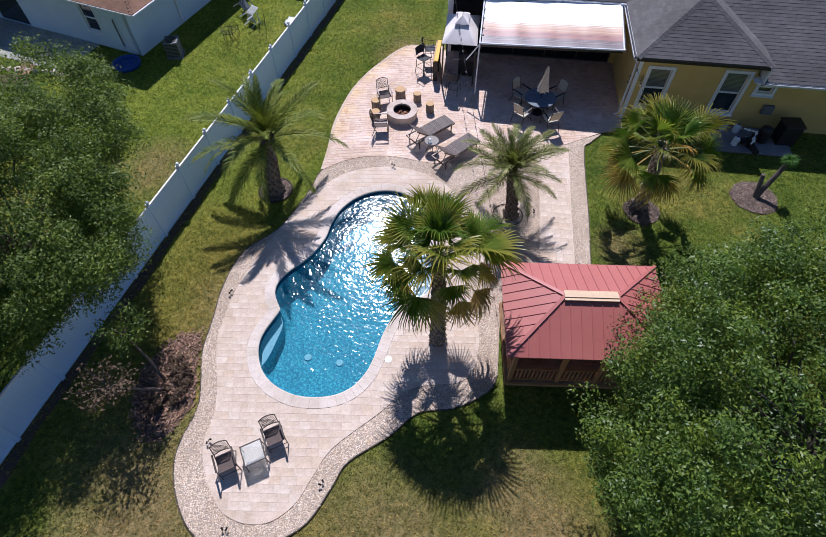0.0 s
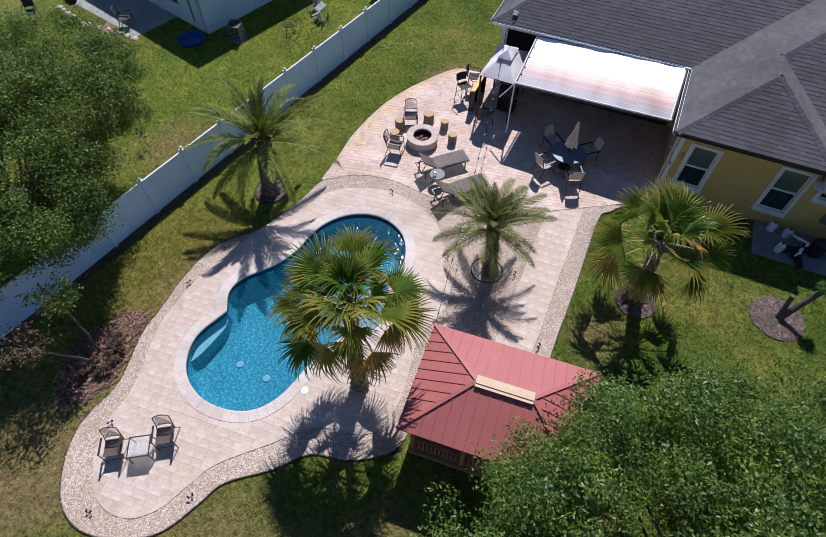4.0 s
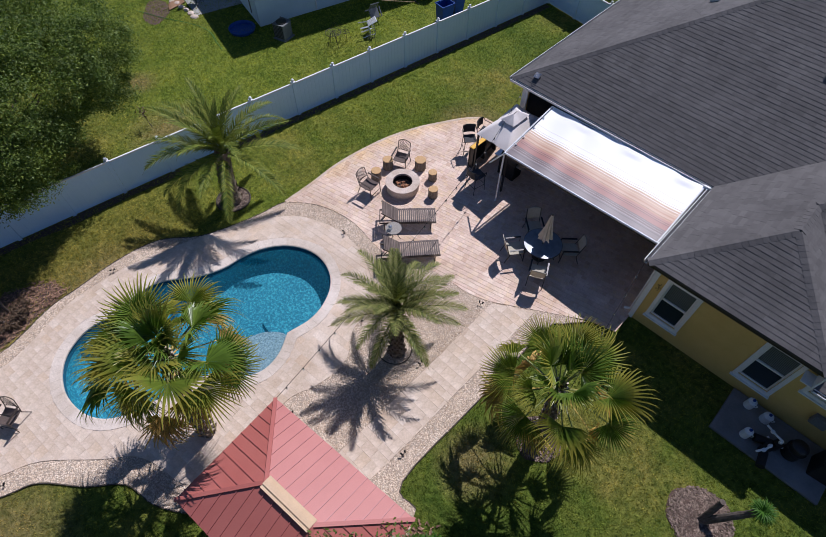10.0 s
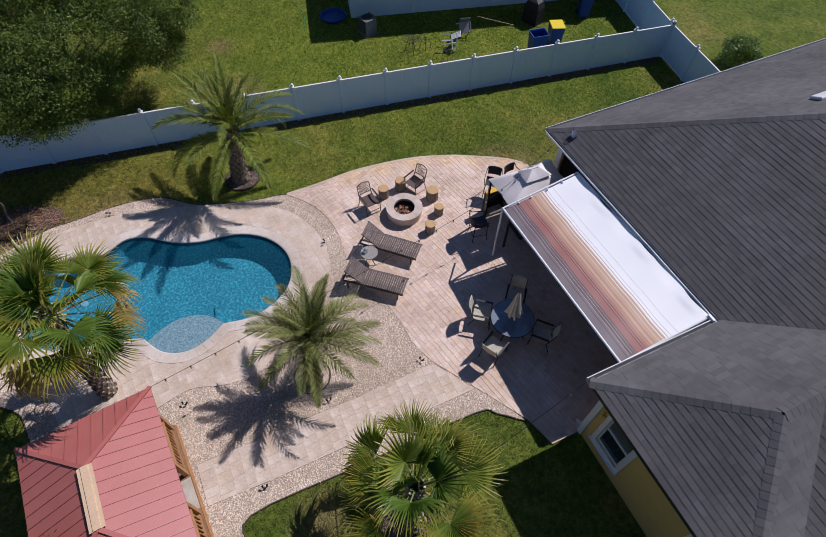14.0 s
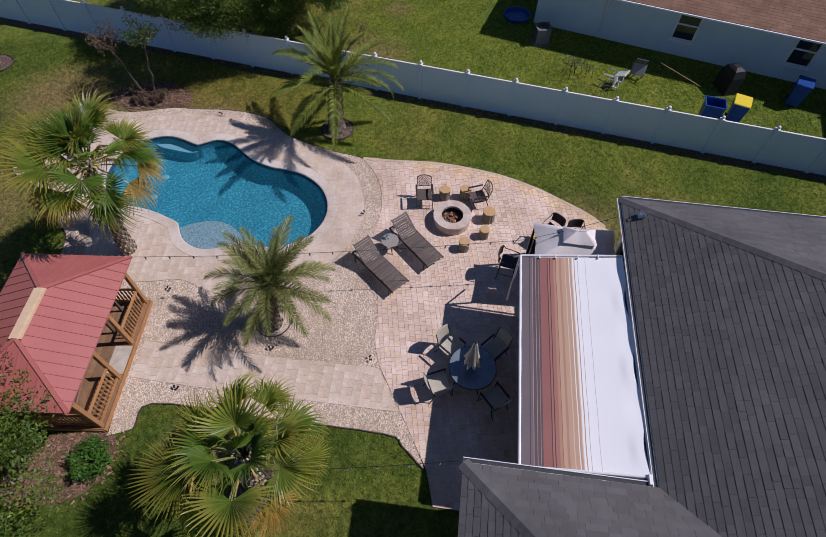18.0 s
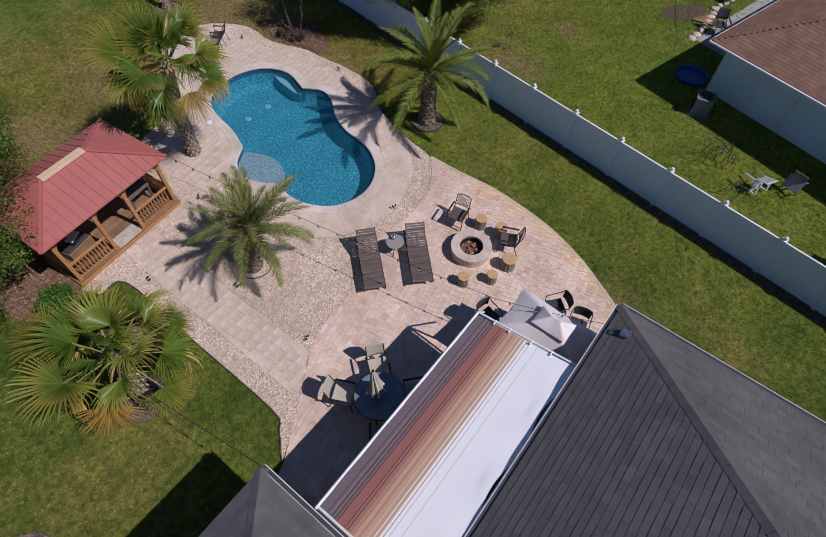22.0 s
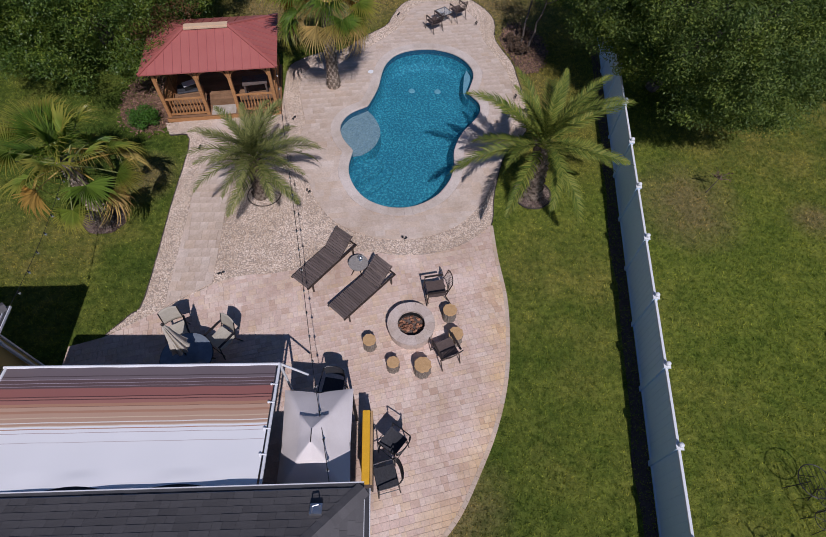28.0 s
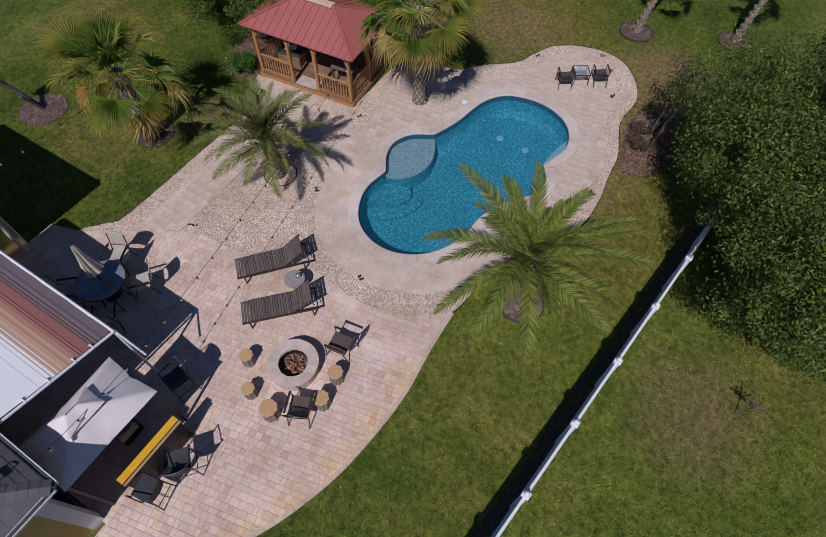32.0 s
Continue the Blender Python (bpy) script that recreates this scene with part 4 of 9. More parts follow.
TH = (VT[0], 18.18 + STEP_Y + VT[0] - WX0, RZ)
plane([V1, (WX0, WY0, EAVE_Z), WA, T1, TH, VT])
plane([(WX1, WY0, EAVE_Z), (WX1, 18.18 + STEP_Y, EAVE_Z), T1, WA])
plane([(WX1, 18.18, LOW_Z), (26.4, 18.18, LOW_Z), (26.4, 18.18 + east_run, RZ), TH, T1, (WX1, 18.18 + STEP_Y, EAVE_Z)])
at_house(boxpart("fascia", (WX1 - 0.04, WX1 - 0.002, 18.16, 18.18 + STEP_Y, LOW_Z - 0.1, EAVE_Z - 0.065), M_white, house))
low = gutter((WX1 + 0.02, 18.178), (26.4, 18.178), (0, -1))
low.matrix_parent_inverse = HP @ Matrix.Translation((0, 0, LOW_Z - EAVE_Z))

# hip and ridge caps
def caps(a, b, w=0.14, step=0.16, drop=0.06):
    """Overlapping cap shingles along a hip or ridge, folded down on both slopes."""
    a, b = Vector(a), Vector(b)
    d = (b - a).normalized()
    s = d.cross(Vector((0, 0, 1))).normalized()
    u = s.cross(d)
    vs, fs = [], []
    n = int((b - a).length / step)
    for i in range(n):
        p, q = a + d * (i * step), a + d * (i * step + step * 1.15)
        o = len(vs)
        for c, lift in ((p, 0.032), (q, 0.026)):
            vs += [tuple(c + s * w + u * (lift - drop)), tuple(c + u * lift), tuple(c - s * w + u * (lift - drop))]
        vs += [tuple(p + s * w + u * (0.02 - drop)), tuple(p + u * 0.02), tuple(p - s * w + u * (0.02 - drop))]
        fs += [(o, o + 1, o + 4, o + 3), (o + 1, o + 2, o + 5, o + 4), (o, o + 6, o + 7, o + 1), (o + 1, o + 7, o + 8, o + 2)]
    return at_house(tagged(raw("cap_course", vs, fs, M_shingle, house, "grey cap shingles along the hip"), kind="stuff"))


caps((HX0, HY0, EAVE_Z), (hx, RY, RZ))
caps((hx, RY, RZ), VT, drop=0.066)
caps((WX0, WY0, EAVE_Z), WA)
caps((WX1, WY0, EAVE_Z), WA)
caps(WA, T1, drop=0.066)
caps(T1, TH)

# vents and small fittings on the roof
def on_west(x, y):
    return EAVE_Z + (x - HX0) * PITCH


bm = bmesh.new()
sl = math.atan(PITCH)
wm_ = Matrix.Translation((2.1, 28.3, on_west(2.1, 28.3) + 0.06)) @ Matrix.Rotation(-sl, 4, 'Y')
box(bm, -0.16, 0.16, -0.75, 0.75, -0.04, 0.05, wm_, 0.02)
at_house(part("roof_vent", bm, M_greyplastic, house, "long low pale roof vent"))
bm = bmesh.new()
wm_ = Matrix.Translation((6.45, 26.1, EAVE_Z + (26.1 - HY0) * PITCH + 0.09)) @ Matrix.Rotation(sl, 4, 'X')
box(bm, -0.13, 0.13, -0.15, 0.15, -0.09, 0.10, wm_, 0.025)
at_house(part("roof_vent", bm, M_greyplastic, house, "square pale roof vent with dark mouth"))
bm = bmesh.new()
wm_ = Matrix.Translation((-0.95, 22.35, EAVE_Z + 0.42 * PITCH + 0.05)) @ Matrix.Rotation(sl, 4, 'X')
box(bm, -0.1, 0.1, -0.1, 0.1, -0.03, 0.02, wm_)
bent(bm, [wm_ @ Vector(p) for p in ((-0.06, -0.05, 0.02), (-0.05, 0.0, 0.12), (0.05, 0.03, 0.12), (0.06, 0.08, 0.02))], 0.012)
at_house(part("wire_bracket", bm, M_chrome, house, "small metal bracket near the roof corner"))

def iron_ornament(m, label):
    """A small wrought-iron scroll with two leaves, hung flat on a wall; it faces -y."""
    ob = thing("wall_ornament", m, label, "wall ornament", "iron wall ornaments")
    bm_ = bmesh.new()
    bent(bm_, [(0.03 * math.sin(i * 0.9), 0, -0.28 + 0.056 * i) for i in range(11)], 0.012, 6)
    part("stem", bm_, M_dark, ob)
    for sx, z in ((-1, 0.12), (1, -0.02), (-1, -0.16)):
        bm_ = bmesh.new()
        bent(bm_, [(0, 0, z), (sx * 0.06, -0.01, z + 0.05), (sx * 0.11, -0.012, z + 0.02), (sx * 0.09, -0.012, z - 0.03), (sx * 0.055, -0.01, z - 0.01)], 0.010, 6)
        part("scroll", bm_, M_dark, ob)
    return ob


iron_ornament(pose(6.13, 19.06, 1.43, 0, 0, -90), "dark iron scroll hanging on the shaded side wall")
iron_ornament(pose(6.41, 18.57, 1.86) @ Matrix.Diagonal((0.6, 0.6, 0.6, 1)), "small dark iron scroll beside the window")

# ---- awning ----
AX0, AX1, AY0, AY1, AZ0, AZ1 = 0.13, 5.64, 19.37, 21.88, 2.33, 2.77
A_TILT = 0.14                                    # the end at the wing hangs higher
awning = thing("awning", Matrix.Translation((2.85, 19.37, 0)), "stretched white cloth awning with brown and red stripes, white frame", "awning")
AW = Matrix.Translation((-2.85, -19.37, 0))


def at_awn(ob):
    ob.matrix_parent_inverse = AW
    return ob


nx, ny = 44, 26
vs, fs = [], []
for j in range(ny + 1):
    for i in range(nx + 1):
        u, v = i / nx, j / ny
        x, y = AX0 + 0.06 + (AX1 - AX0 - 0.07) * u, AY0 + 0.03 + (AY1 - AY0 - 0.06) * v
        z = AZ0 + (AZ1 - AZ0) * v + 0.015 - 0.055 * math.sin(math.pi * v) * (0.6 + 0.4 * abs(math.sin(u * math.pi * 4.0))) + 0.008 * math.sin(u * 31 + v * 3) + A_TILT * u
        if v > 0.92:
            y += 0.05 * math.sin(u * 19.0)
        vs.append((x, y, z))
for j in range(ny):
    for i in range(nx):
        a = j * (nx + 1) + i
        fs.append((a, a + 1, a + nx + 2, a + nx + 1))
cloth = at_awn(raw("cloth", vs, fs, M_awning, awning, smooth=True))
# unseen sheet that cuts bounced light; its wider edges close sun slivers
under = [(x + (0.09 if i % (nx + 1) == nx else 0.0), y + (0.12 if i >= ny * (nx + 1) else 0.0), z - 0.02) for i, (x, y, z) in enumerate(vs)]
at_awn(raw("bounce_block", under, fs, M_bounce_block, awning, "unseen dark sheet added under the cloth to cut bounced light", smooth=True))


bm = bmesh.new()
rod(bm, (AX0, AY0, AZ0), (AX1 + 0.05, AY0, AZ0 + A_TILT), 0.035, seg=10)
at_awn(part("front_rail", bm, M_white, awning))
for x in (AX0, AX1):
    bm = bmesh.new()
    dz = A_TILT if x == AX1 else 0.0
    rod(bm, (x, AY0, AZ0 + dz), (x, AY1, AZ1 + dz), 0.03, seg=8)
    at_awn(part("side_rail", bm, M_white, awning))
bm = bmesh.new()
rod(bm, (AX0, AY1, AZ1), (AX1, AY1, AZ1 + A_TILT), 0.025, seg=8)
at_awn(part("back_rail", bm, M_white, awning))
for y in (19.85, 20.25, 20.8, 21.3):
    bm = bmesh.new()
    z = AZ0 + (AZ1 - AZ0) * (y - AY0) / (AY1 - AY0)
    rod(bm, (AX0 - 0.03, y, z + 0.02), (AX0 + 0.09, y, z + 0.03), 0.014)
    bmesh.ops.create_icosphere(bm, subdivisions=1, radius=0.03, matrix=Matrix.Translation((AX0 + 0.09, y, z + 0.03)))
    at_awn(part("toggle", bm, M_white, awning))
for x in (AX0,):
    bm = bmesh.new()
    rod(bm, (x, AY0, 0), (x, AY0, AZ0), 0.03, seg=8)
    box(bm, x - 0.07, x + 0.07, AY0 - 0.07, AY0 + 0.07, 0.005, 0.02)
    at_awn(part("post", bm, M_white, awning))
bm = bmesh.new()
bar(bm, (AX0 + 0.02, AY0 + 0.03, AZ0 - 0.07), (AX1 - 0.02, AY0 + 0.03, AZ0 - 0.07 + A_TILT), 0.012, 0.16)
at_awn(part("valance", bm, M_dark, awning, "dark hanging valance"))
bm = bmesh.new()
rod(bm, (AX0 + 0.02, AY0 - 0.02, AZ0), (-0.35, 19.32, 1.6), 0.025)
at_awn(part("brace", bm, M_white, awning))

# ---- grill gazebo with a two-tier canopy, bar shelf and barbecue ----
grillg = thing("grill_gazebo", Matrix.Translation((-0.68, 20.95, 0)), "small grill shelter with pale two-tier fabric canopy and dark posts", "canopy")
cx0, cx1, cy0, cy1, cz = -0.66, 0.66, -1.08, 1.08, 1.95


def tier(half_x, half_y, z0, in_x, in_y, z1, sag, shift=(0, 0), whole=0.0):
    """A fabric roof of four sagging slopes, open in the middle."""
    vs, fs = [], []
    n, m_ = 10, 5
    per = []
    for sx, sy, ex, ey in ((-1, -1, 1, -1), (1, -1, 1, 1), (1, 1, -1, 1), (-1, 1, -1, -1)):
        for i in range(n):
            t = i / n
            per.append((sx + (ex - sx) * t, sy + (ey - sy) * t))
    for j in range(m_ + 1):
        t = j / m_
        for px, py in per:
            hx_, hy_ = half_x + (in_x - half_x) * t, half_y + (in_y - half_y) * t
            edge_ = 1 - min(abs(px), abs(py))
            s_ = max(t, whole)
            vs.append((px * hx_ * (1 - 0.05 * edge_ * (1 - t)) + shift[0] * s_, py * hy_ * (1 - 0.05 * edge_ * (1 - t)) + shift[1] * s_, z0 + (z1 - z0) * (t ** 0.85) - sag * math.sin(math.pi * t) * edge_ - 0.04 * edge_ * (1 - t)))
    k_ = len(per)
    for j in range(m_):
        for i in range(k_):
            fs.append((j * k_ + i, j * k_ + (i + 1) % k_, (j + 1) * k_ + (i + 1) % k_, (j + 1) * k_ + i))
    return vs, fs


raw("lower_canopy", *tier(0.72, 1.15, 1.95, 0.22, 0.37, 2.36, 0.035), M_canopy, grillg, smooth=True)
raw("upper_canopy", *tier(0.29, 0.45, 2.42, 0.01, 0.13, 2.62, 0.015), M_canopy, grillg, smooth=True)
for x in (cx0, cx1):
    for y in (cy0, cy1):
        boxpart("post", (x - 0.03, x + 0.03, y - 0.03, y + 0.03, 0.0, 1.93), M_dark, grillg)
for x in (cx0, cx1):
    bm = bmesh.new()
    bar(bm, (x, cy0, 1.91), (x, cy1, 1.91), 0.03, 0.03)
    part("beam", bm, M_dark, grillg)
for y in (cy0, cy1):
    bm = bmesh.new()
    bar(bm, (cx0, y, 1.91), (cx1, y, 1.91), 0.03, 0.03)
    part("beam", bm, M_dark, grillg)

bar_top = thing("outdoor_bar", pose(-1.64, 20.76, 0), "narrow bar counter with bright yellow top and wooden front coloured dark for shade", "bar counter")
boxpart("countertop", (-0.07, 0.10, -0.79, 0.79, 1.0, 1.04), M_yellow, bar_top, "bright yellow painted top", 0.008)
boxpart("ledge", (-0.13, -0.075, -0.79, 0.79, 0.96, 0.99), M_tanwood, bar_top, "weathered wooden outer ledge", 0.006)
# front boards and legs are coloured near black to stand for shade below the top
for i in range(6):
    boxpart("front_board", (-0.112, -0.085, -0.76, 0.76, 0.05 + i * 0.155, 0.195 + i * 0.155), M_dark, bar_top)
for y in (-0.70, 0.0, 0.70):
    boxpart("leg", (-0.08, 0.08, y - 0.04, y + 0.04, 0.0, 1.0), M_dark, bar_top)

grill = thing("barbecue_grill", pose(-0.35, 20.75, 0, 0, 0, 180), "black barbecue grill with closed hood and side shelves", "grill")
boxpart("cabinet", (-0.35, 0.35, -0.26, 0.26, 0.08, 0.82), M_black, grill, bev=0.01)
bm = bmesh.new()
bmesh.ops.create_cone(bm, cap_ends=True, segments=20, radius1=0.27, radius2=0.27, depth=0.70, matrix=Matrix.Translation((0, 0, 0.84)) @ Matrix.Rotation(math.pi / 2, 4, 'Y'))
part("hood", bm, M_dark, grill)
for s in (-1, 1):
    boxpart("side_shelf", (min(s * 0.36, s * 0.62), max(s * 0.36, s * 0.62), -0.22, 0.22, 0.80, 0.83), M_chrome, grill)
bm = bmesh.new()
rod(bm, (-0.28, -0.31, 0.86), (0.28, -0.31, 0.86), 0.015)
part("handle", bm, M_chrome, grill)


# ---- seats ----
def arm_chair(m, label, group, woven, seat_mat, back_mat, seat_h=0.42, frame_mat=None, name="patio_chair", tall=0.46):
    """A metal patio chair: tube frame, arms, sling or woven back. It faces -y."""
    fm = frame_mat or M_bronze
    ob = thing(name, m, label, "chair", group)
    w, d = 0.27, 0.25
    top = seat_h + tall
    for s in (-1, 1):
        bm = bmesh.new()
        bent(bm, [(s * w, -d - 0.04, 0.0), (s * w, -d, seat_h + 0.19), (s * w, d - 0.02, seat_h + 0.21)], 0.015)
        part("arm_frame", bm, fm, ob)
        bm = bmesh.new()
        bent(bm, [(s * w * 0.95, d + 0.10, 0.0), (s * w * 0.95, d - 0.04, seat_h * 0.9), (s * w * 0.88, d + 0.02, seat_h + 0.1), (s * w * 0.86, d + 0.13, top)], 0.015)
        part("back_leg", bm, fm, ob)
        boxpart("armrest", (s * w - 0.025, s * w + 0.025, -d - 0.02, d, seat_h + 0.205, seat_h + 0.23), fm, ob)
    bm = bmesh.new()
    bent(bm, [(-w, -d, 0.12), (w, -d, 0.12)], 0.011)
    part("stretcher", bm, fm, ob)
    # seat
    vs, fs = [], []
    for j in range(7):
        v = j / 6
        for x in (-w * 0.93, 0, w * 0.93):
            vs.append((x, -d + 2 * d * v, seat_h + 0.02 - 0.03 * math.sin(math.pi * v) - (0.012 if x == 0 else 0)))
    for j in range(6):
        for i in range(2):
            a = j * 3 + i
            fs.append((a, a + 1, a + 4, a + 3))
    k_ = len(vs)
    vs += [(x, y, z - 0.025) for x, y, z in vs]
    fs += [tuple(k_ + q for q in reversed(f)) for f in fs]
    fs += [(0, k_, k_ + 1, 1), (1, k_ + 1, k_ + 2, 2), (18, 19, k_ + 19, k_ + 18), (19, 20, k_ + 20, k_ + 19)]
    for j in range(6):
        a = j * 3
        fs += [(a, a + 3, k_ + a + 3, k_ + a), (a + 2, k_ + a + 2, k_ + a + 5, a + 5)]
    raw("seat", vs, fs, seat_mat, ob, smooth=False)

    def bp(u, v, e=0.0):
        z = seat_h + 0.12 + (top - seat_h - 0.12) * v
        y = d + 0.02 + 0.11 * v + 0.035 * (1 - (2 * u - 1) ** 2)
        return (w * 0.84 * (2 * u - 1), y + e, z + 0.05 * v * (1 - (2 * u - 1) ** 2))
    if woven:
        bm = bmesh.new()
        n = 7
        for i in range(-n, n + 1):
            for sgn in (1, -1):
                pts = []
                for q in range(9):
                    v = q / 8
                    u = (i + 0.5) / n + sgn * v * 0.9
                    if 0 <= u <= 1:
                        pts.append(bp(u, v, 0.004 * sgn))
                for a, b in zip(pts, pts[1:]):
                    bar(bm, a, b, 0.012, 0.006)
        part("woven_back", bm, back_mat, ob, "open lattice back")
        bm = bmesh.new()
        bent(bm, [bp(u / 8, 1.0) for u in range(9)], 0.014)
        part("back_rail", bm, fm, ob)
        bm = bmesh.new()
        bent(bm, [bp(u / 8, 0.0) for u in range(9)], 0.012)
        part("back_rail", bm, fm, ob)
    else:
        vs, fs = [], []
        for j in range(7):
            for i in range(7):
                vs.append(bp(i / 6, j / 6))
        for j in range(6):
            for i in range(6):
                a = j * 7 + i
                fs.append((a, a + 1, a + 8, a + 7))
        k_ = len(vs)
        vs += [(x, y + 0.02, z) for x, y, z in vs]
        fs += [tuple(k_ + q for q in reversed(f)) for f in fs]
        fs += [(i, k_ + i, k_ + i + 1, i + 1) for i in range(6)] + [(42 + i, 43 + i, k_ + 43 + i, k_ + 42 + i) for i in range(6)]
        raw("sling_back", vs, fs, back_mat, ob, smooth=True)
    return ob


def facing(x, y, fx, fy, z=0.03):
    """The pose of a seat at x, y that faces the way fx, fy (its own front is -y)."""
    return pose(x, y, z, 0, 0, math.degrees(math.atan2(fx, -fy)))


Z0 = 0.022
arm_chair(facing(-3.42, 16.45, 0.97, 0.15, Z0), "brown metal patio chair with lattice back beside the fire pit", "chairs round the fire pit", True, M_sling, M_bronze)
arm_chair(facing(-3.58, 18.25, 0.40, -0.92, Z0), "brown metal patio chair with lattice back among the stump stools", "chairs round the fire pit", True, M_sling, M_bronze)
arm_chair(facing(-5.09, 3.03, 0.55, -0.83, Z0) @ Matrix.Diagonal((0.9, 0.9, 0.92, 1)), "brown metal armchair with lattice back at the deck end", "chairs at the deck end", True, M_sling, M_bronze)
arm_chair(facing(-4.08, 3.84, 0.55, -0.83, Z0) @ Matrix.Diagonal((0.9, 0.9, 0.92, 1)), "brown metal armchair with lattice back beside the glass table", "chairs at the deck end", True, M_sling, M_bronze)
arm_chair(facing(3.25, 17.60, -0.45, 0.90, Z0), "tan sling dining chair turned half from the table", "dining chairs", False, M_tan_fabric, M_tan_fabric, 0.43, M_dark, "dining_chair", 0.52)
arm_chair(facing(2.12, 17.82, 0.60, 0.80, Z0), "tan sling dining chair pulled out at the table", "dining chairs", False, M_tan_fabric, M_tan_fabric, 0.43, M_dark, "dining_chair", 0.52)
arm_chair(facing(2.05, 19.0, 0.75, -0.66, Z0), "tan sling dining chair in the awning's shade", "dining chairs", False, M_tan_fabric, M_tan_fabric, 0.43, M_dark, "dining_chair", 0.52)
arm_chair(facing(3.45, 19.05, -0.75, -0.66, Z0), "tan sling dining chair in the awning's shade", "dining chairs", False, M_tan_fabric, M_tan_fabric, 0.43, M_dark, "dining_chair", 0.52)


def bar_chair(m, label):
    """A bar-height chair: square dark sling seat, low curved sling back and arms in one bent tube."""
    ob = thing("bar_chair", m, label, "bar chair", "bar chairs")
    h, w = 0.70, 0.21
    for sx in (-1, 1):
        for sy in (-1, 1):
            bm = bmesh.new()
            rod(bm, (sx * (w + 0.05), sy * (w + 0.04), 0), (sx * w, sy * w, h), 0.014, 0.014, 6)
            part("leg", bm, M_dark, ob)
    bm = bmesh.new()
    q = w + 0.03
    bent(bm, [(-q, -q, 0.3), (q, -q, 0.3), (q, q, 0.3), (-q, q, 0.3), (-q, -q, 0.3)], 0.01)
    part("foot_ring", bm, M_dark, ob)
    vs, fs = [], []
    for lift in (0.0, -0.018):
        vs += [(-0.23 + 0.46 * i / 6, -0.24 + 0.46 * j / 6, h + 0.025 + lift - 0.03 * math.sin(math.pi * j / 6) + 0.02 * (1 - j / 6)) for j in range(7) for i in range(7)]
    for o in (0, 49):
        fs += [(o + j * 7 + i, o + j * 7 + i + 1, o + j * 7 + i + 8, o + j * 7 + i + 7) for j in range(6) for i in range(6)]
    rim = list(range(7)) + [7 * j + 6 for j in range(1, 7)] + list(range(47, 41, -1)) + [7 * j for j in range(5, 0, -1)]
    fs += [(rim[i], rim[(i + 1) % len(rim)], rim[(i + 1) % len(rim)] + 49, rim[i] + 49) for i in range(len(rim))]
    raw("seat", vs, fs, M_slingblack, ob, "dark sling seat")
    for sx in (-1, 1):
        bm = bmesh.new()
        bent(bm, [(sx * 0.25, -0.22, h), (sx * 0.27, -0.23, h + 0.20), (sx * 0.28, 0.0, h + 0.23), (sx * 0.27, 0.20, h + 0.26), (sx * 0.24, 0.27, h + 0.40)], 0.014)
        part("arm", bm, M_dark, ob)
    top = [(0.24 * math.cos(radians(a)), 0.27 + 0.09 * math.sin(radians(a)), h + 0.40) for a in range(0, 181, 20)]
    bm = bmesh.new()
    bent(bm, top, 0.015)
    part("back_hoop", bm, M_dark, ob)
    vs = [(x * k, 0.23 + (y - 0.23) * k2, z) for k, k2, z in ((0.98, 1.0, h + 0.385), (0.93, 0.75, h + 0.08), (0.93, 0.63, h + 0.08), (0.98, 0.88, h + 0.385)) for x, y, _ in top]
    fs = [(j * 10 + i, j * 10 + i + 1, (j + 1) % 4 * 10 + i + 1, (j + 1) % 4 * 10 + i) for j in range(4) for i in range(9)]
    raw("back_panel", vs, fs, M_slingblack, ob, "dark curved sling back")
    return ob


bar_chair(facing(-2.22, 20.6, 0.75, -0.62, Z0), "tall dark bar chair with curved sling back at the yellow bar")
bar_chair(facing(-2.06, 21.35, 0.95, 0.22, Z0), "tall dark bar chair with curved sling back near the roof corner")
bar_chair(facing(-0.8, 19.3, 0.2, 1.0, Z0), "dark bar chair with curved back beside the awning post")


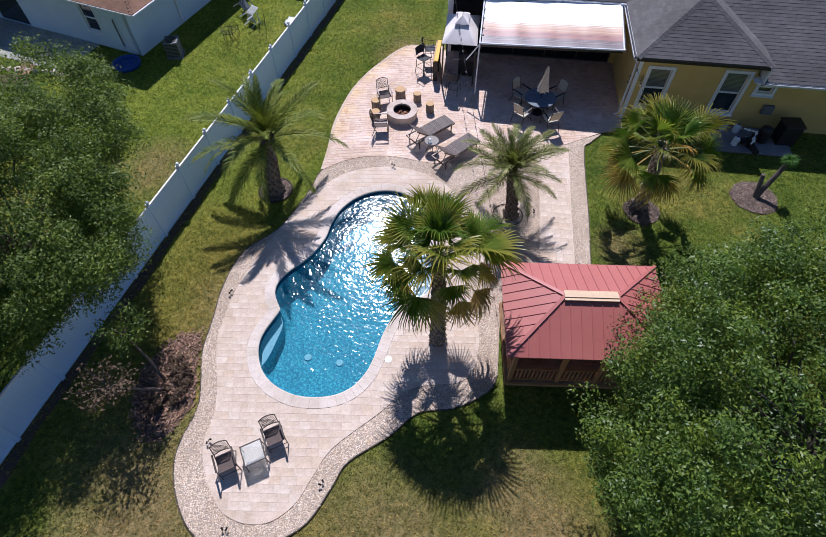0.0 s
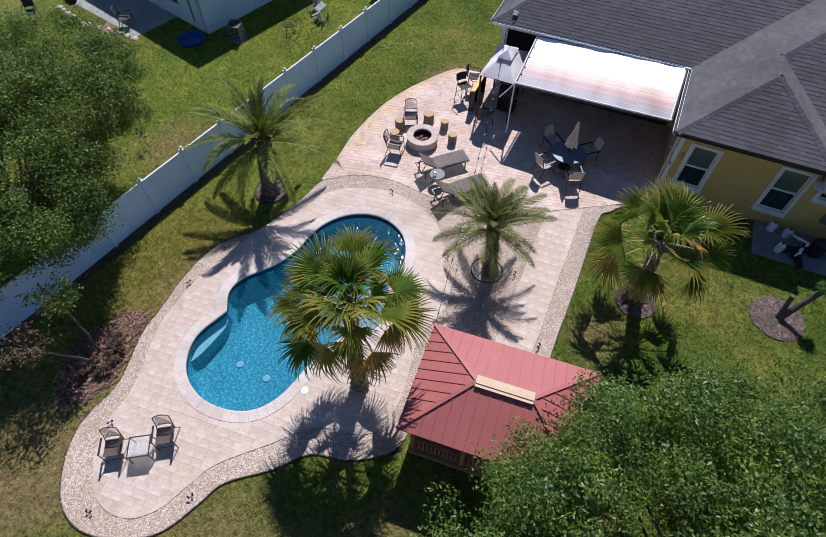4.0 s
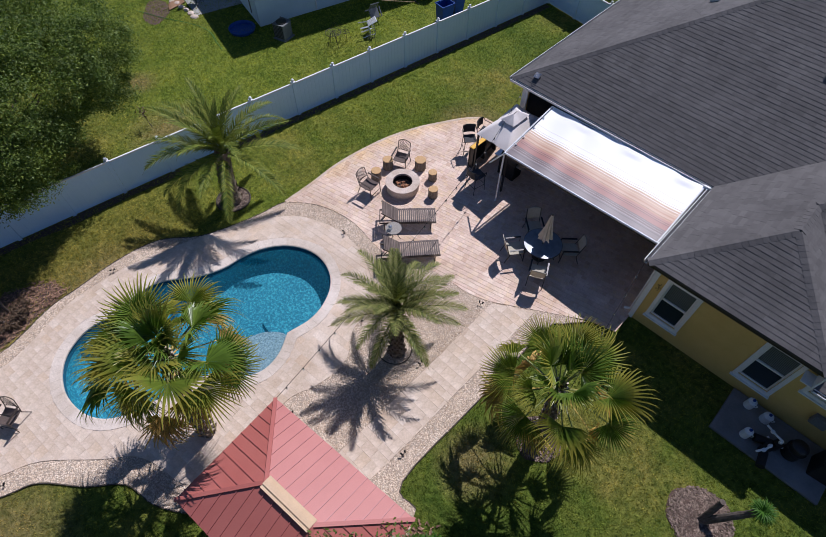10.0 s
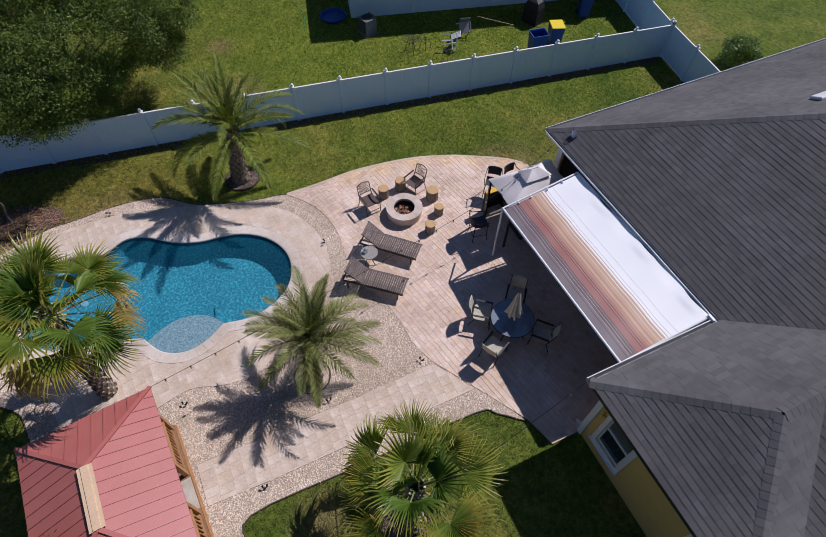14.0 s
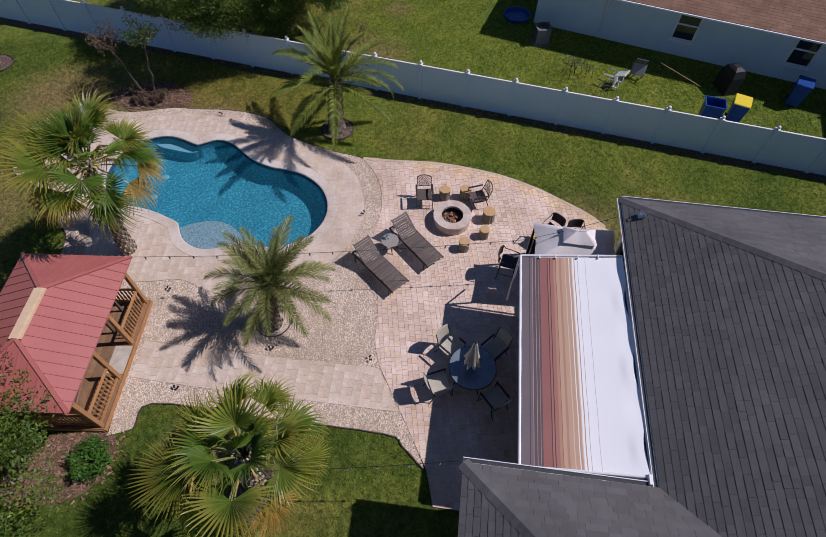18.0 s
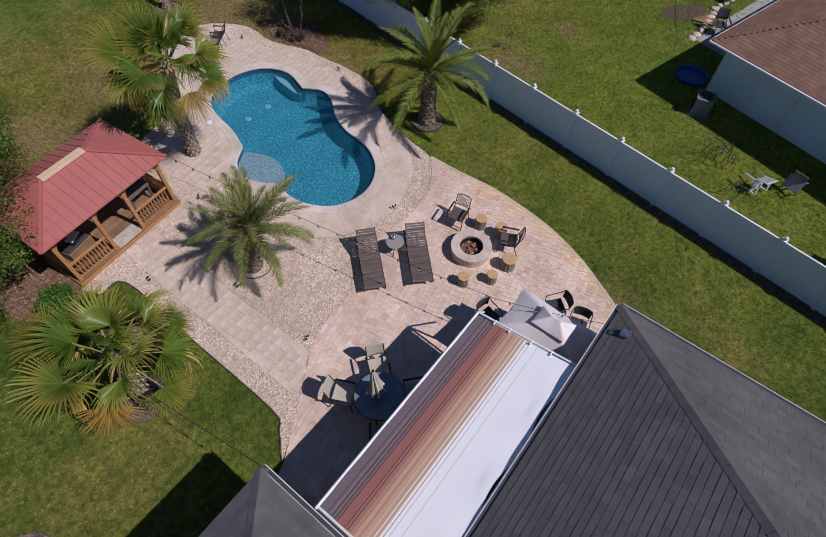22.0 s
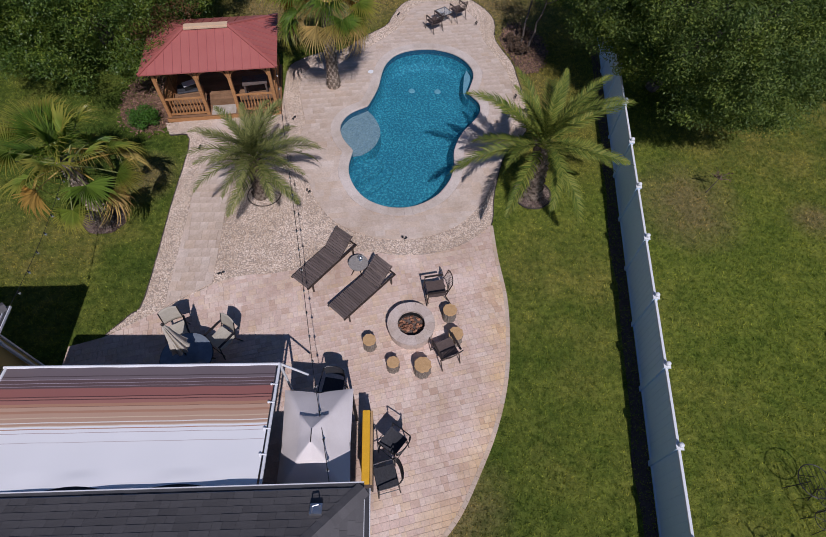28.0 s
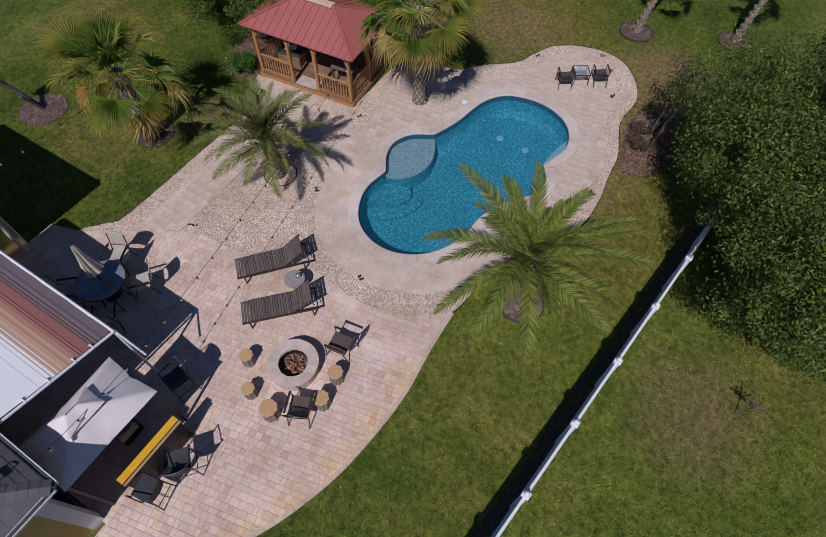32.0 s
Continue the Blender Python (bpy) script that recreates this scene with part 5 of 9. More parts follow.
def lounger(m, label):
    """A slatted sun lounger with a raised back. Foot at -y, head at +y."""
    ob = thing("sun_lounger", m, label, "sun lounger", "sun loungers")
    w, h = 0.31, 0.36
    for s in (-1, 1):
        boxpart("side_rail", (s * w - 0.02, s * w + 0.02, -0.98, 0.98, h - 0.05, h), M_bronze, ob)
        for y in (-0.8, 0.82):
            bm = bmesh.new()
            bar(bm, (s * w, y, 0), (s * w, y, h - 0.04), 0.035, 0.035)
            part("leg", bm, M_bronze, ob)
    boxpart("end_rail", (-w, w, 0.95, 0.98, h - 0.05, h), M_bronze, ob)
    n = 19
    for i in range(n):
        y = -0.97 + i * 0.068
        boxpart("slat", (-w + 0.005, w - 0.005, y, y + 0.056, h + 0.002 + 0.02 * math.sin(i / n * math.pi), h + 0.022 + 0.02 * math.sin(i / n * math.pi)), M_slat, ob)
    back = Matrix.Translation((0, 0.33, h + 0.01)) @ Matrix.Rotation(radians(40), 4, 'X')
    bf = bmesh.new()
    for s in (-1, 1):
        box(bf, s * (w - 0.03) - 0.015, s * (w - 0.03) + 0.015, 0, 0.72, -0.03, -0.002, back)
    br = part("backrest", bf, M_bronze, ob)
    for i in range(10):
        y = 0.01 + i * 0.071
        part("slat", box(bmesh.new(), -w + 0.01, w - 0.01, y, y + 0.058, 0.0, 0.02, back), M_slat, br)
    for s in (-1, 1):
        bm = bmesh.new()
        bar(bm, (s * 0.2, 0.72, h + 0.30), (s * 0.2, 0.9, h - 0.01), 0.02, 0.02)
        part("prop", bm, M_bronze, ob)
    return ob


lounger(facing(-0.34, 15.42, 0.66, 0.76, Z0), "dark slatted sun lounger with raised back on the gravel's edge")
lounger(facing(-1.42, 16.40, 0.70, 0.72, Z0), "dark slatted sun lounger with raised back beside the fire pit")

side = thing("side_table", pose(-1.3, 15.6, Z0), "round grey mosaic side table with a glass jar on it", "table")
bm = bmesh.new()
bmesh.ops.create_cone(bm, cap_ends=True, segments=28, radius1=0.27, radius2=0.275, depth=0.03, matrix=Matrix.Translation((0, 0, 0.46)))
part("tabletop", bm, M_tilegrey, side)
for i in range(4):
    a = i * math.pi / 2 + 0.4
    bm = bmesh.new()
    bent(bm, [(0.2 * math.cos(a), 0.2 * math.sin(a), 0.45), (0.1 * math.cos(a), 0.1 * math.sin(a), 0.25), (0.24 * math.cos(a), 0.24 * math.sin(a), 0.0)], 0.013)
    part("leg", bm, M_dark, side)
jar = thing("glass_jar", pose(-1.36, 15.5, Z0 + 0.475), "clear glass jar standing on the side table", "jar")
bm = bmesh.new()
bmesh.ops.create_cone(bm, cap_ends=True, segments=14, radius1=0.06, radius2=0.07, depth=0.12, matrix=Matrix.Translation((0, 0, 0.06)))
part("body", bm, M_clearglass, jar)
bm = bmesh.new()
bmesh.ops.create_cone(bm, cap_ends=True, segments=14, radius1=0.055, radius2=0.02, depth=0.03, matrix=Matrix.Translation((0, 0, 0.136)))
part("lid", bm, M_chrome, jar)

glass_table = thing("glass_table", pose(-4.47, 3.32, Z0, 0, 0, 33), "square patio table with frosted glass top and brown metal frame", "table")
boxpart("tabletop", (-0.25, 0.25, -0.25, 0.25, 0.44, 0.45), M_clearglass, glass_table, "frosted glass top")
for s in (-1, 1):
    boxpart("rim", (s * 0.265 - 0.014, s * 0.265 + 0.014, -0.279, 0.279, 0.43, 0.455), M_bronze, glass_table)
    boxpart("rim", (-0.25, 0.25, s * 0.265 - 0.014, s * 0.265 + 0.014, 0.43, 0.455), M_bronze, glass_table)
    for q in (-1, 1):
        bm = bmesh.new()
        rod(bm, (s * 0.25, q * 0.25, 0.43), (s * 0.27, q * 0.27, 0), 0.014)
        part("leg", bm, M_bronze, glass_table)

dining = thing("dining_table", pose(2.78, 18.42, Z0), "round blue-grey glass dining table with a closed umbrella", "table")
bm = bmesh.new()
bmesh.ops.create_cone(bm, cap_ends=True, segments=36, radius1=0.61, radius2=0.62, depth=0.025, matrix=Matrix.Translation((0, 0, 0.72)))
part("tabletop", bm, M_greyglass, dining, "blue-grey frosted glass top")
bm = bmesh.new()
bent(bm, [(0.62 * math.cos(a), 0.62 * math.sin(a), 0.715) for a in [i * math.pi / 14 for i in range(29)]], 0.018)
part("rim", bm, M_dark, dining)
for i in range(4):
    a = i * math.pi / 2 + 0.5
    bm = bmesh.new()
    bent(bm, [(0.45 * math.cos(a), 0.45 * math.sin(a), 0.70), (0.35 * math.cos(a), 0.35 * math.sin(a), 0.35), (0.5 * math.cos(a), 0.5 * math.sin(a), 0.0)], 0.02)
    part("leg", bm, M_dark, dining)

umb = thing("patio_umbrella", pose(2.78, 18.42, Z0, 2, 1, 0), "closed beige patio umbrella with pleated cloth", "umbrella")
bm = bmesh.new()
rod(bm, (0, 0, 0.06), (0, 0, 2.22), 0.02)
part("pole", bm, M_dark, umb)
bm = bmesh.new()
bmesh.ops.create_cone(bm, cap_ends=True, segments=20, radius1=0.24, radius2=0.18, depth=0.07, matrix=Matrix.Translation((0, 0, 0.035)))
part("base", bm, M_black, umb)
vs, fs = [], []
n = 32
lv = ((2.2, 0.03), (2.05, 0.07), (1.8, 0.10), (1.5, 0.15), (1.25, 0.21), (1.12, 0.25))
for z, r_ in lv:
    for i in range(n):
        a = i * 2 * math.pi / n
        rr = r_ * (1.0 if i % 4 == 0 else (0.62 if i % 4 == 2 else 0.85)) * (1 + 0.12 * math.sin(i * 2.3))
        vs.append((rr * math.cos(a + (2.2 - z) * 0.25), rr * math.sin(a + (2.2 - z) * 0.25), z + 0.03 * math.sin(i * 1.7) * (2.2 - z)))
for j in range(len(lv) - 1):
    for i in range(n):
        fs.append((j * n + i, j * n + (i + 1) % n, (j + 1) * n + (i + 1) % n, (j + 1) * n + i))
raw("cloth", vs, fs, M_umbrella, umb)
bm = bmesh.new()
bmesh.ops.create_icosphere(bm, subdivisions=2, radius=0.035, matrix=Matrix.Translation((0, 0, 2.24)))
part("finial", bm, M_dark, umb)

# ---- fire pit and stump stools ----
pit = thing("fire_pit", pose(-2.72, 17.46, Z0), "round stone fire pit with red-brown lava rock inside", "fire pit")
N_ST = 14
for course, (z0, z1, r0, r1) in enumerate(((0.0, 0.135, 0.40, 0.60), (0.14, 0.275, 0.40, 0.60), (0.28, 0.36, 0.36, 0.63))):
    for i in range(N_ST):
        a0 = (i + 0.5 * (course % 2)) * 2 * math.pi / N_ST + 0.003
        a1 = a0 + 2 * math.pi / N_ST - 0.006
        vs = []
        for z in (z0, z1):
            for r_, ang in ((r0, a0), (r1, a0), (r1, (a0 + a1) / 2), (r1, a1), (r0, a1), (r0, (a0 + a1) / 2)):
                jit = rng.uniform(-0.006, 0.006)
                vs.append(((r_ + jit) * math.cos(ang), (r_ + jit) * math.sin(ang), z))
        fs = [(5, 4, 3, 2, 1, 0), (6, 7, 8, 9, 10, 11)] + [(q, (q + 1) % 6, 6 + (q + 1) % 6, 6 + q) for q in range(6)]
        raw("cap_stone" if course == 2 else "block", vs, fs, M_pitstone, pit)
bm = bmesh.new()
bmesh.ops.create_cone(bm, cap_ends=True, segments=28, radius1=0.40, radius2=0.40, depth=0.06, matrix=Matrix.Translation((0, 0, 0.05)))
part("ash_bed", bm, M_ash, pit)
bm = bmesh.new()
bmesh.ops.create_cone(bm, cap_ends=False, segments=28, radius1=0.375, radius2=0.375, depth=0.33, matrix=Matrix.Translation((0, 0, 0.19)))
part("steel_liner", bm, M_black, pit)
bm = bmesh.new()
for i in range(60):
    a, r_ = rng.uniform(0, 6.28), 0.33 * math.sqrt(rng.random())
    bmesh.ops.create_icosphere(bm, subdivisions=1, radius=rng.uniform(0.025, 0.055), matrix=Matrix.Translation((r_ * math.cos(a), r_ * math.sin(a), 0.10 + 0.05 * (1 - r_ / 0.33) + rng.uniform(0, 0.02))) @ Matrix.Diagonal((1, rng.uniform(0.6, 1), rng.uniform(0.5, 0.9), 1)))
tagged(part("lava_rock_fill", bm, M_lavarock, pit, "loose red-brown lava rock"), kind="stuff")


def stump(m, r_, h, label):
    ob = thing("stump_stool", m, label, "stool", "stump stools")
    vs, fs = [], []
    n = 28
    wob = [1 + 0.05 * math.sin(i * 1.9) + 0.03 * math.sin(i * 4.1) for i in range(n)]
    for z, k_ in ((0, 1.05), (0.05, 1.0), (h * 0.5, 0.97), (h, 1.0)):
        for i in range(n):
            a = i * 2 * math.pi / n
            q = r_ * k_ * (wob[i] + (0.03 if i % 2 else -0.03))
            vs.append((q * math.cos(a), q * math.sin(a), z))
    for j in range(3):
        for i in range(n):
            fs.append((j * n + i, j * n + (i + 1) % n, (j + 1) * n + (i + 1) % n, (j + 1) * n + i))
    raw("bark", vs, fs, M_stoolbark, ob, "rough grey bark side")
    vs, fs = [], []
    for z, k_ in ((h - 0.002, 1.04), (h + 0.012, 1.04), (h + 0.02, 0.98)):
        for i in range(n):
            a = i * 2 * math.pi / n
            vs.append((r_ * k_ * wob[i] * math.cos(a), r_ * k_ * wob[i] * math.sin(a), z))
    for j in range(2):
        for i in range(n):
            fs.append((j * n + i, j * n + (i + 1) % n, (j + 1) * n + (i + 1) % n, (j + 1) * n + i))
    fs.append(tuple(range(2 * n, 3 * n)))
    raw("top", vs, fs, M_stooltop, ob, "smooth honey-coloured top")
    return ob


for x, y, r_, h, word in ((-1.63, 17.93, 0.165, 0.38, "honey-topped stump stool on the lounger side of the fire pit"), (-2.23, 18.55, 0.155, 0.36, "small honey-topped stump stool before the fire pit"),
                          (-2.97, 18.66, 0.205, 0.42, "large honey-topped stump stool beside the lattice chair"), (-3.86, 17.82, 0.185, 0.42, "honey-topped stump stool at the lawn side"),
                          (-3.76, 17.12, 0.18, 0.40, "honey-topped stump stool between the two lattice chairs")):
    stump(pose(x, y, Z0, 0, 0, rng.uniform(0, 90)), r_, h, word)


# ---- path lights ----
def path_light(x, y, turn, z=0.0):
    ob = thing("path_light", pose(x, y, z, 0, 0, turn) @ Matrix.Diagonal((0.66, 0.66, 0.7, 1)), "small black two-headed spotlight on a stake in the gravel", "garden light", "garden lights")
    bm = bmesh.new()
    rod(bm, (0, 0, -0.02), (0, 0, 0.16), 0.012)
    part("stake", bm, M_black, ob)
    for s in (-1, 1):
        bm = bmesh.new()
        bent(bm, [(0, 0, 0.15), (s * 0.06, 0, 0.17)], 0.009)
        rod(bm, (s * 0.06, -0.02, 0.16), (s * 0.10, 0.07, 0.23), 0.028, 0.042, 10)
        part("lamp_head", bm, M_black, ob)
    return ob


for x, y, t_ in ((2.60, 15.6, 20), (-2.61, 14.5, 160), (-6.84, 8.15, 250), (-5.85, 3.55, 240), (-2.62, 2.9, 60), (-4.7, 1.55, 10), (2.66, 12.8, 90), (4.13, 10.6, 80), (0.38, 12.6, 140), (1.14, 9.2, 60)):
    path_light(x, y, t_)


# ---- garden gazebo with a red metal roof ----
GZ = pose(3.66, 7.73, 0, 0, 0, 5.5)
gz = thing("gazebo", GZ, "cedar gazebo with red ribbed metal hip roof and railings", "gazebo")
fx, fy, FL = 1.93, 1.33, 0.16
for i in range(19):
    y = -fy + 0.02 + i * 0.138
    boxpart("floor_board", (-fx, fx, y, y + 0.131, FL - 0.03, FL), M_cedar_floor, gz)
for s in (-1, 1):
    boxpart("skirt", (-fx, fx, s * fy - 0.02, s * fy + 0.02, 0.0, FL - 0.035), M_cedar, gz)
    boxpart("skirt", (s * fx - 0.02, s * fx + 0.02, -fy + 0.03, fy - 0.03, 0.0, FL - 0.035), M_cedar, gz)
boxpart("step_mat", (-0.40, 0.42, fy - 0.50, fy - 0.03, FL + 0.003, FL + 0.018), M_mat, gz, "pale tan mat at the entrance")
PX, PY = 1.83, 1.23
POSTS = [(x, y) for y in (-PY, PY) for x in (-PX, -0.52, 0.52, PX)] + [(-PX, 0.0), (PX, 0.0)]
for x, y in POSTS:
    boxpart("post", (x - 0.055, x + 0.055, y - 0.055, y + 0.055, FL, 1.98), M_cedar, gz, bev=0.008)
for s in (-1, 1):
    boxpart("beam", (-PX - 0.1, PX + 0.1, s * PY - 0.04, s * PY + 0.04, 1.86, 2.0), M_cedar, gz)
    boxpart("beam", (s * PX - 0.04, s * PX + 0.04, -PY + 0.05, PY - 0.05, 1.86, 2.0), M_cedar, gz)
# knee braces
for x, y in POSTS[:8]:
    for s in (-1, 1):
        if abs(x + s * 0.3) > PX:
            continue
        bm = bmesh.new()
        pts = [(x + s * (0.05 + 0.27 * (1 - math.cos(a))), y, 1.58 + 0.27 * math.sin(a)) for a in [i * math.pi / 2 / 4 for i in range(5)]]
        for a, b in zip(pts, pts[1:]):
            bar(bm, a, b, 0.035, 0.06)
        part("knee_brace", bm, M_cedar, gz)
# railings: rails and turned balusters
bm = bmesh.new()
for z0, z1, r0, r1 in ((0.0, 0.1, 0.02, 0.02), (0.1, 0.16, 0.02, 0.032), (0.16, 0.34, 0.034, 0.018), (0.34, 0.42, 0.018, 0.03), (0.42, 0.56, 0.02, 0.02)):
    rod(bm, (0, 0, z0), (0, 0, z1), r0, r1, 6)
bal_me = bpy.data.meshes.new("baluster")
bm.to_mesh(bal_me)
bm.free()
bal_me.materials.append(M_cedar)


def railing(a, b):
    a, b = Vector((*a, 0)), Vector((*b, 0))
    for z in (FL + 0.08, FL + 0.70):
        bm_ = bmesh.new()
        bar(bm_, a + Vector((0, 0, z)), b + Vector((0, 0, z)), 0.06, 0.045)
        rail = part("rail", bm_, M_cedar, gz)
    L = (b - a).length
    n_ = max(2, int(L / 0.108))
    for i in range(1, n_):
        p_ = a + (b - a) * (i / n_)
        q_ = new("baluster", bal_me)
        q_.parent = gz
        q_.location = (p_.x, p_.y, FL + 0.10)
    return rail


for s in (-1, 1):
    railing((s * (PX - 0.06), PY), (s * 0.58, PY))
    railing((s * (PX - 0.06), -PY), (s * 0.58, -PY))
    railing((s * PX, -PY + 0.06), (s * PX, -0.06))
    railing((s * PX, 0.06), (s * PX, PY - 0.06))
railing((-0.46, -PY), (0.46, -PY))
# roof: four ribbed metal slopes, hip caps, vented ridge
ex, ey, ez = 2.16, 1.48, 2.03
rx_, rz_ = 0.66, 2.66


def slope(pts, name):
    up = [Vector(p) for p in pts]
    n_ = len(up)
    vs = [tuple(p) for p in up] + [tuple(p - Vector((0, 0, 0.035))) for p in up]
    fs = [tuple(range(n_)), tuple(range(2 * n_ - 1, n_ - 1, -1))] + [(i, n_ + i, n_ + (i + 1) % n_, (i + 1) % n_) for i in range(n_)]
    return raw(name, vs, fs, M_redroof, gz, "red painted metal roofing")


sl_f = slope([(ex, ey, ez), (-ex, ey, ez), (-rx_, 0, rz_), (rx_, 0, rz_)], "roof_slope")
sl_b = slope([(-ex, -ey, ez), (ex, -ey, ez), (rx_, 0, rz_), (-rx_, 0, rz_)], "roof_slope")
sl_l = slope([(-ex, ey, ez), (-ex, -ey, ez), (-rx_, 0, rz_)], "roof_slope")
sl_r = slope([(ex, -ey, ez), (ex, ey, ez), (rx_, 0, rz_)], "roof_slope")


def rib(a, b, parent):
    bm_ = bmesh.new()
    bar(bm_, Vector(a) + Vector((0, 0, 0.008)), Vector(b) + Vector((0, 0, 0.008)), 0.022, 0.024)
    part("rib", bm_, M_redrib, parent)


n_ = 16
for i in range(1, n_):
    x = -ex + 2 * ex * i / n_
    t = 1.0 if abs(x) <= rx_ else (ex - abs(x)) / (ex - rx_)
    for s, par in ((1, sl_f), (-1, sl_b)):
        rib((x, s * ey, ez), (x, s * ey * (1 - t), ez + (rz_ - ez) * t), par)
n_ = 11
for i in range(1, n_):
    y = -ey + 2 * ey * i / n_
    t = 1 - abs(y) / ey
    if t < 0.04:
        continue
    for s, par in ((-1, sl_l), (1, sl_r)):
        rib((s * ex, y, ez), (s * (ex + (rx_ - ex) * t), y, ez + (rz_ - ez) * t), par)
for sx in (-1, 1):
    for sy in (-1, 1):
        bm = bmesh.new()
        bar(bm, (sx * ex, sy * ey, ez + 0.015), (sx * rx_, 0, rz_ + 0.015), 0.09, 0.035)
        part("hip_cap", bm, M_redroof, gz)
bm = bmesh.new()
for s in (-1, 1):
    bar(bm, (-rx_ - 0.03, s * 0.075, rz_ + 0.005), (rx_ + 0.03, s * 0.075, rz_ + 0.005), 0.15, 0.03)
bar(bm, (-rx_ - 0.03, 0, rz_ + 0.03), (rx_ + 0.03, 0, rz_ + 0.03), 0.14, 0.03)
part("ridge_vent", bm, M_ridgetan, gz, "tan vented ridge cap")

GI = Matrix(GZ)
picnic = thing("wooden_table", GI @ pose(-1.15, 0.45, FL, 0, 0, 4), "small wooden table inside the gazebo", "table")
for i in range(4):
    boxpart("plank", (-0.42, 0.42, -0.25 + i * 0.128, -0.25 + i * 0.128 + 0.12, 0.66, 0.69), M_slat, picnic)
for sx in (-1, 1):
    for sy in (-1, 1):
        boxpart("leg", (sx * 0.36 - 0.03, sx * 0.36 + 0.03, sy * 0.2 - 0.03, sy * 0.2 + 0.03, 0.0, 0.66), M_slat, picnic)
swing = thing("storage_bench", GI @ pose(1.15, 0.35, FL, 0, 0, 8), "low wooden bench with black cushion inside the gazebo", "bench")
boxpart("body", (-0.42, 0.42, -0.25, 0.25, 0.0, 0.40), M_cedar_floor, swing, bev=0.01)
boxpart("cushion", (-0.40, 0.40, -0.23, 0.23, 0.403, 0.48), M_slingblack, swing, "black seat cushion", 0.03)
cooler = thing("cooler_box", GI @ pose(1.1, 0.38, FL + 0.483, 0, 0, 25), "white and black cool box on the bench", "cool box")
boxpart("body", (-0.2, 0.2, -0.12, 0.12, 0.0, 0.16), M_black, cooler, bev=0.015)
boxpart("lid", (-0.21, 0.21, -0.13, 0.13, 0.163, 0.20), M_white, cooler, bev=0.012)

# ---- white vinyl boundary fence ----
CORNER, FDIR = Vector((-6.6, 31.97, 0)), Vector((-0.1484, -0.9889, 0))


def fence(start, way, count, label, height=1.52, step=1.835):
    way = way.normalized()
    ang = math.degrees(math.atan2(way.y, way.x))
    ob = thing("fence", Matrix.Translation(start) @ pose(0, 0, -0.035, 0, 0, ang), label, "fence")
    bm_ = box(bmesh.new(), -0.063, 0.063, -0.063, 0.063, 0.0, height + 0.03, bev=0.006)
    post_me = bpy.data.meshes.new("post")
    bm_.to_mesh(post_me)
    bm_.free()
    bm_ = bmesh.new()
    box(bm_, -0.08, 0.08, -0.08, 0.08, height + 0.03, height + 0.055)
    bmesh.ops.create_cone(bm_, cap_ends=True, segments=12, radius1=0.035, radius2=0.05, depth=0.04, matrix=Matrix.Translation((0, 0, height + 0.075)))
    bmesh.ops.create_icosphere(bm_, subdivisions=2, radius=0.062, matrix=Matrix.Translation((0, 0, height + 0.125)))
    cap_me = bpy.data.meshes.new("post_cap")
    bm_.to_mesh(cap_me)
    bm_.free()
    bm_ = bmesh.new()
    n2 = 10
    wd = (step - 0.13) / n2
    prof = [(0.065, 0.014)]
    for i in range(1, n2):
        prof += [(0.065 + i * wd - 0.007, 0.014), (0.065 + i * wd - 0.004, 0.010), (0.065 + i * wd + 0.004, 0.010), (0.065 + i * wd + 0.007, 0.014)]
    prof += [(step - 0.065, 0.014)]
    ring = prof + [(x, -y) for x, y in prof[::-1]]
    lo_, hi_ = ([bm_.verts.new((x, y, z)) for x, y in ring] for z in (0.10, height - 0.06))
    for i in range(len(ring)):
        j = (i + 1) % len(ring)
        bm_.faces.new((lo_[i], hi_[i], hi_[j], lo_[j]))
    panel_me = bpy.data.meshes.new("panel")
    bm_.to_mesh(panel_me)
    bm_.free()
    bm_ = bmesh.new()
    box(bm_, 0.064, step - 0.064, -0.03, 0.03, height - 0.06, height, bev=0.006)
    rail_me = bpy.data.meshes.new("top_rail")
    bm_.to_mesh(rail_me)
    bm_.free()
    bm_ = bmesh.new()
    box(bm_, 0.064, step - 0.064, -0.028, 0.028, 0.03, 0.10, bev=0.006)
    low_me = bpy.data.meshes.new("bottom_rail")
    bm_.to_mesh(low_me)
    bm_.free()
    for me in (post_me, cap_me, panel_me, rail_me, low_me):
        # sunlit caps and top rails stay white; posts and panels carry painted blue shade
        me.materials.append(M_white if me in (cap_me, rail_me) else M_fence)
    for i in range(count + 1):
        po = new("post", post_me)
        po.parent, po.location = ob, (i * step, 0, 0)
        ca = new("post_cap", cap_me)
        ca.parent = po
        if i < count:
            for nm, me in (("panel", panel_me), ("top_rail", rail_me), ("bottom_rail", low_me)):
                q_ = new(nm, me)
                q_.parent, q_.location = ob, (i * step, 0, 0)
    return ob


fence(CORNER, FDIR, 26, "long white vinyl privacy fence with ball-capped posts beside the lawn")
fence(CORNER, Vector((0.985, -0.172, 0)), 2, "short white vinyl fence closing the side yard")
fence(CORNER + Vector((-0.2, 0.06, 0)), Vector((-0.975, 0.22, 0)), 4, "white vinyl fence behind the neighbouring yard")

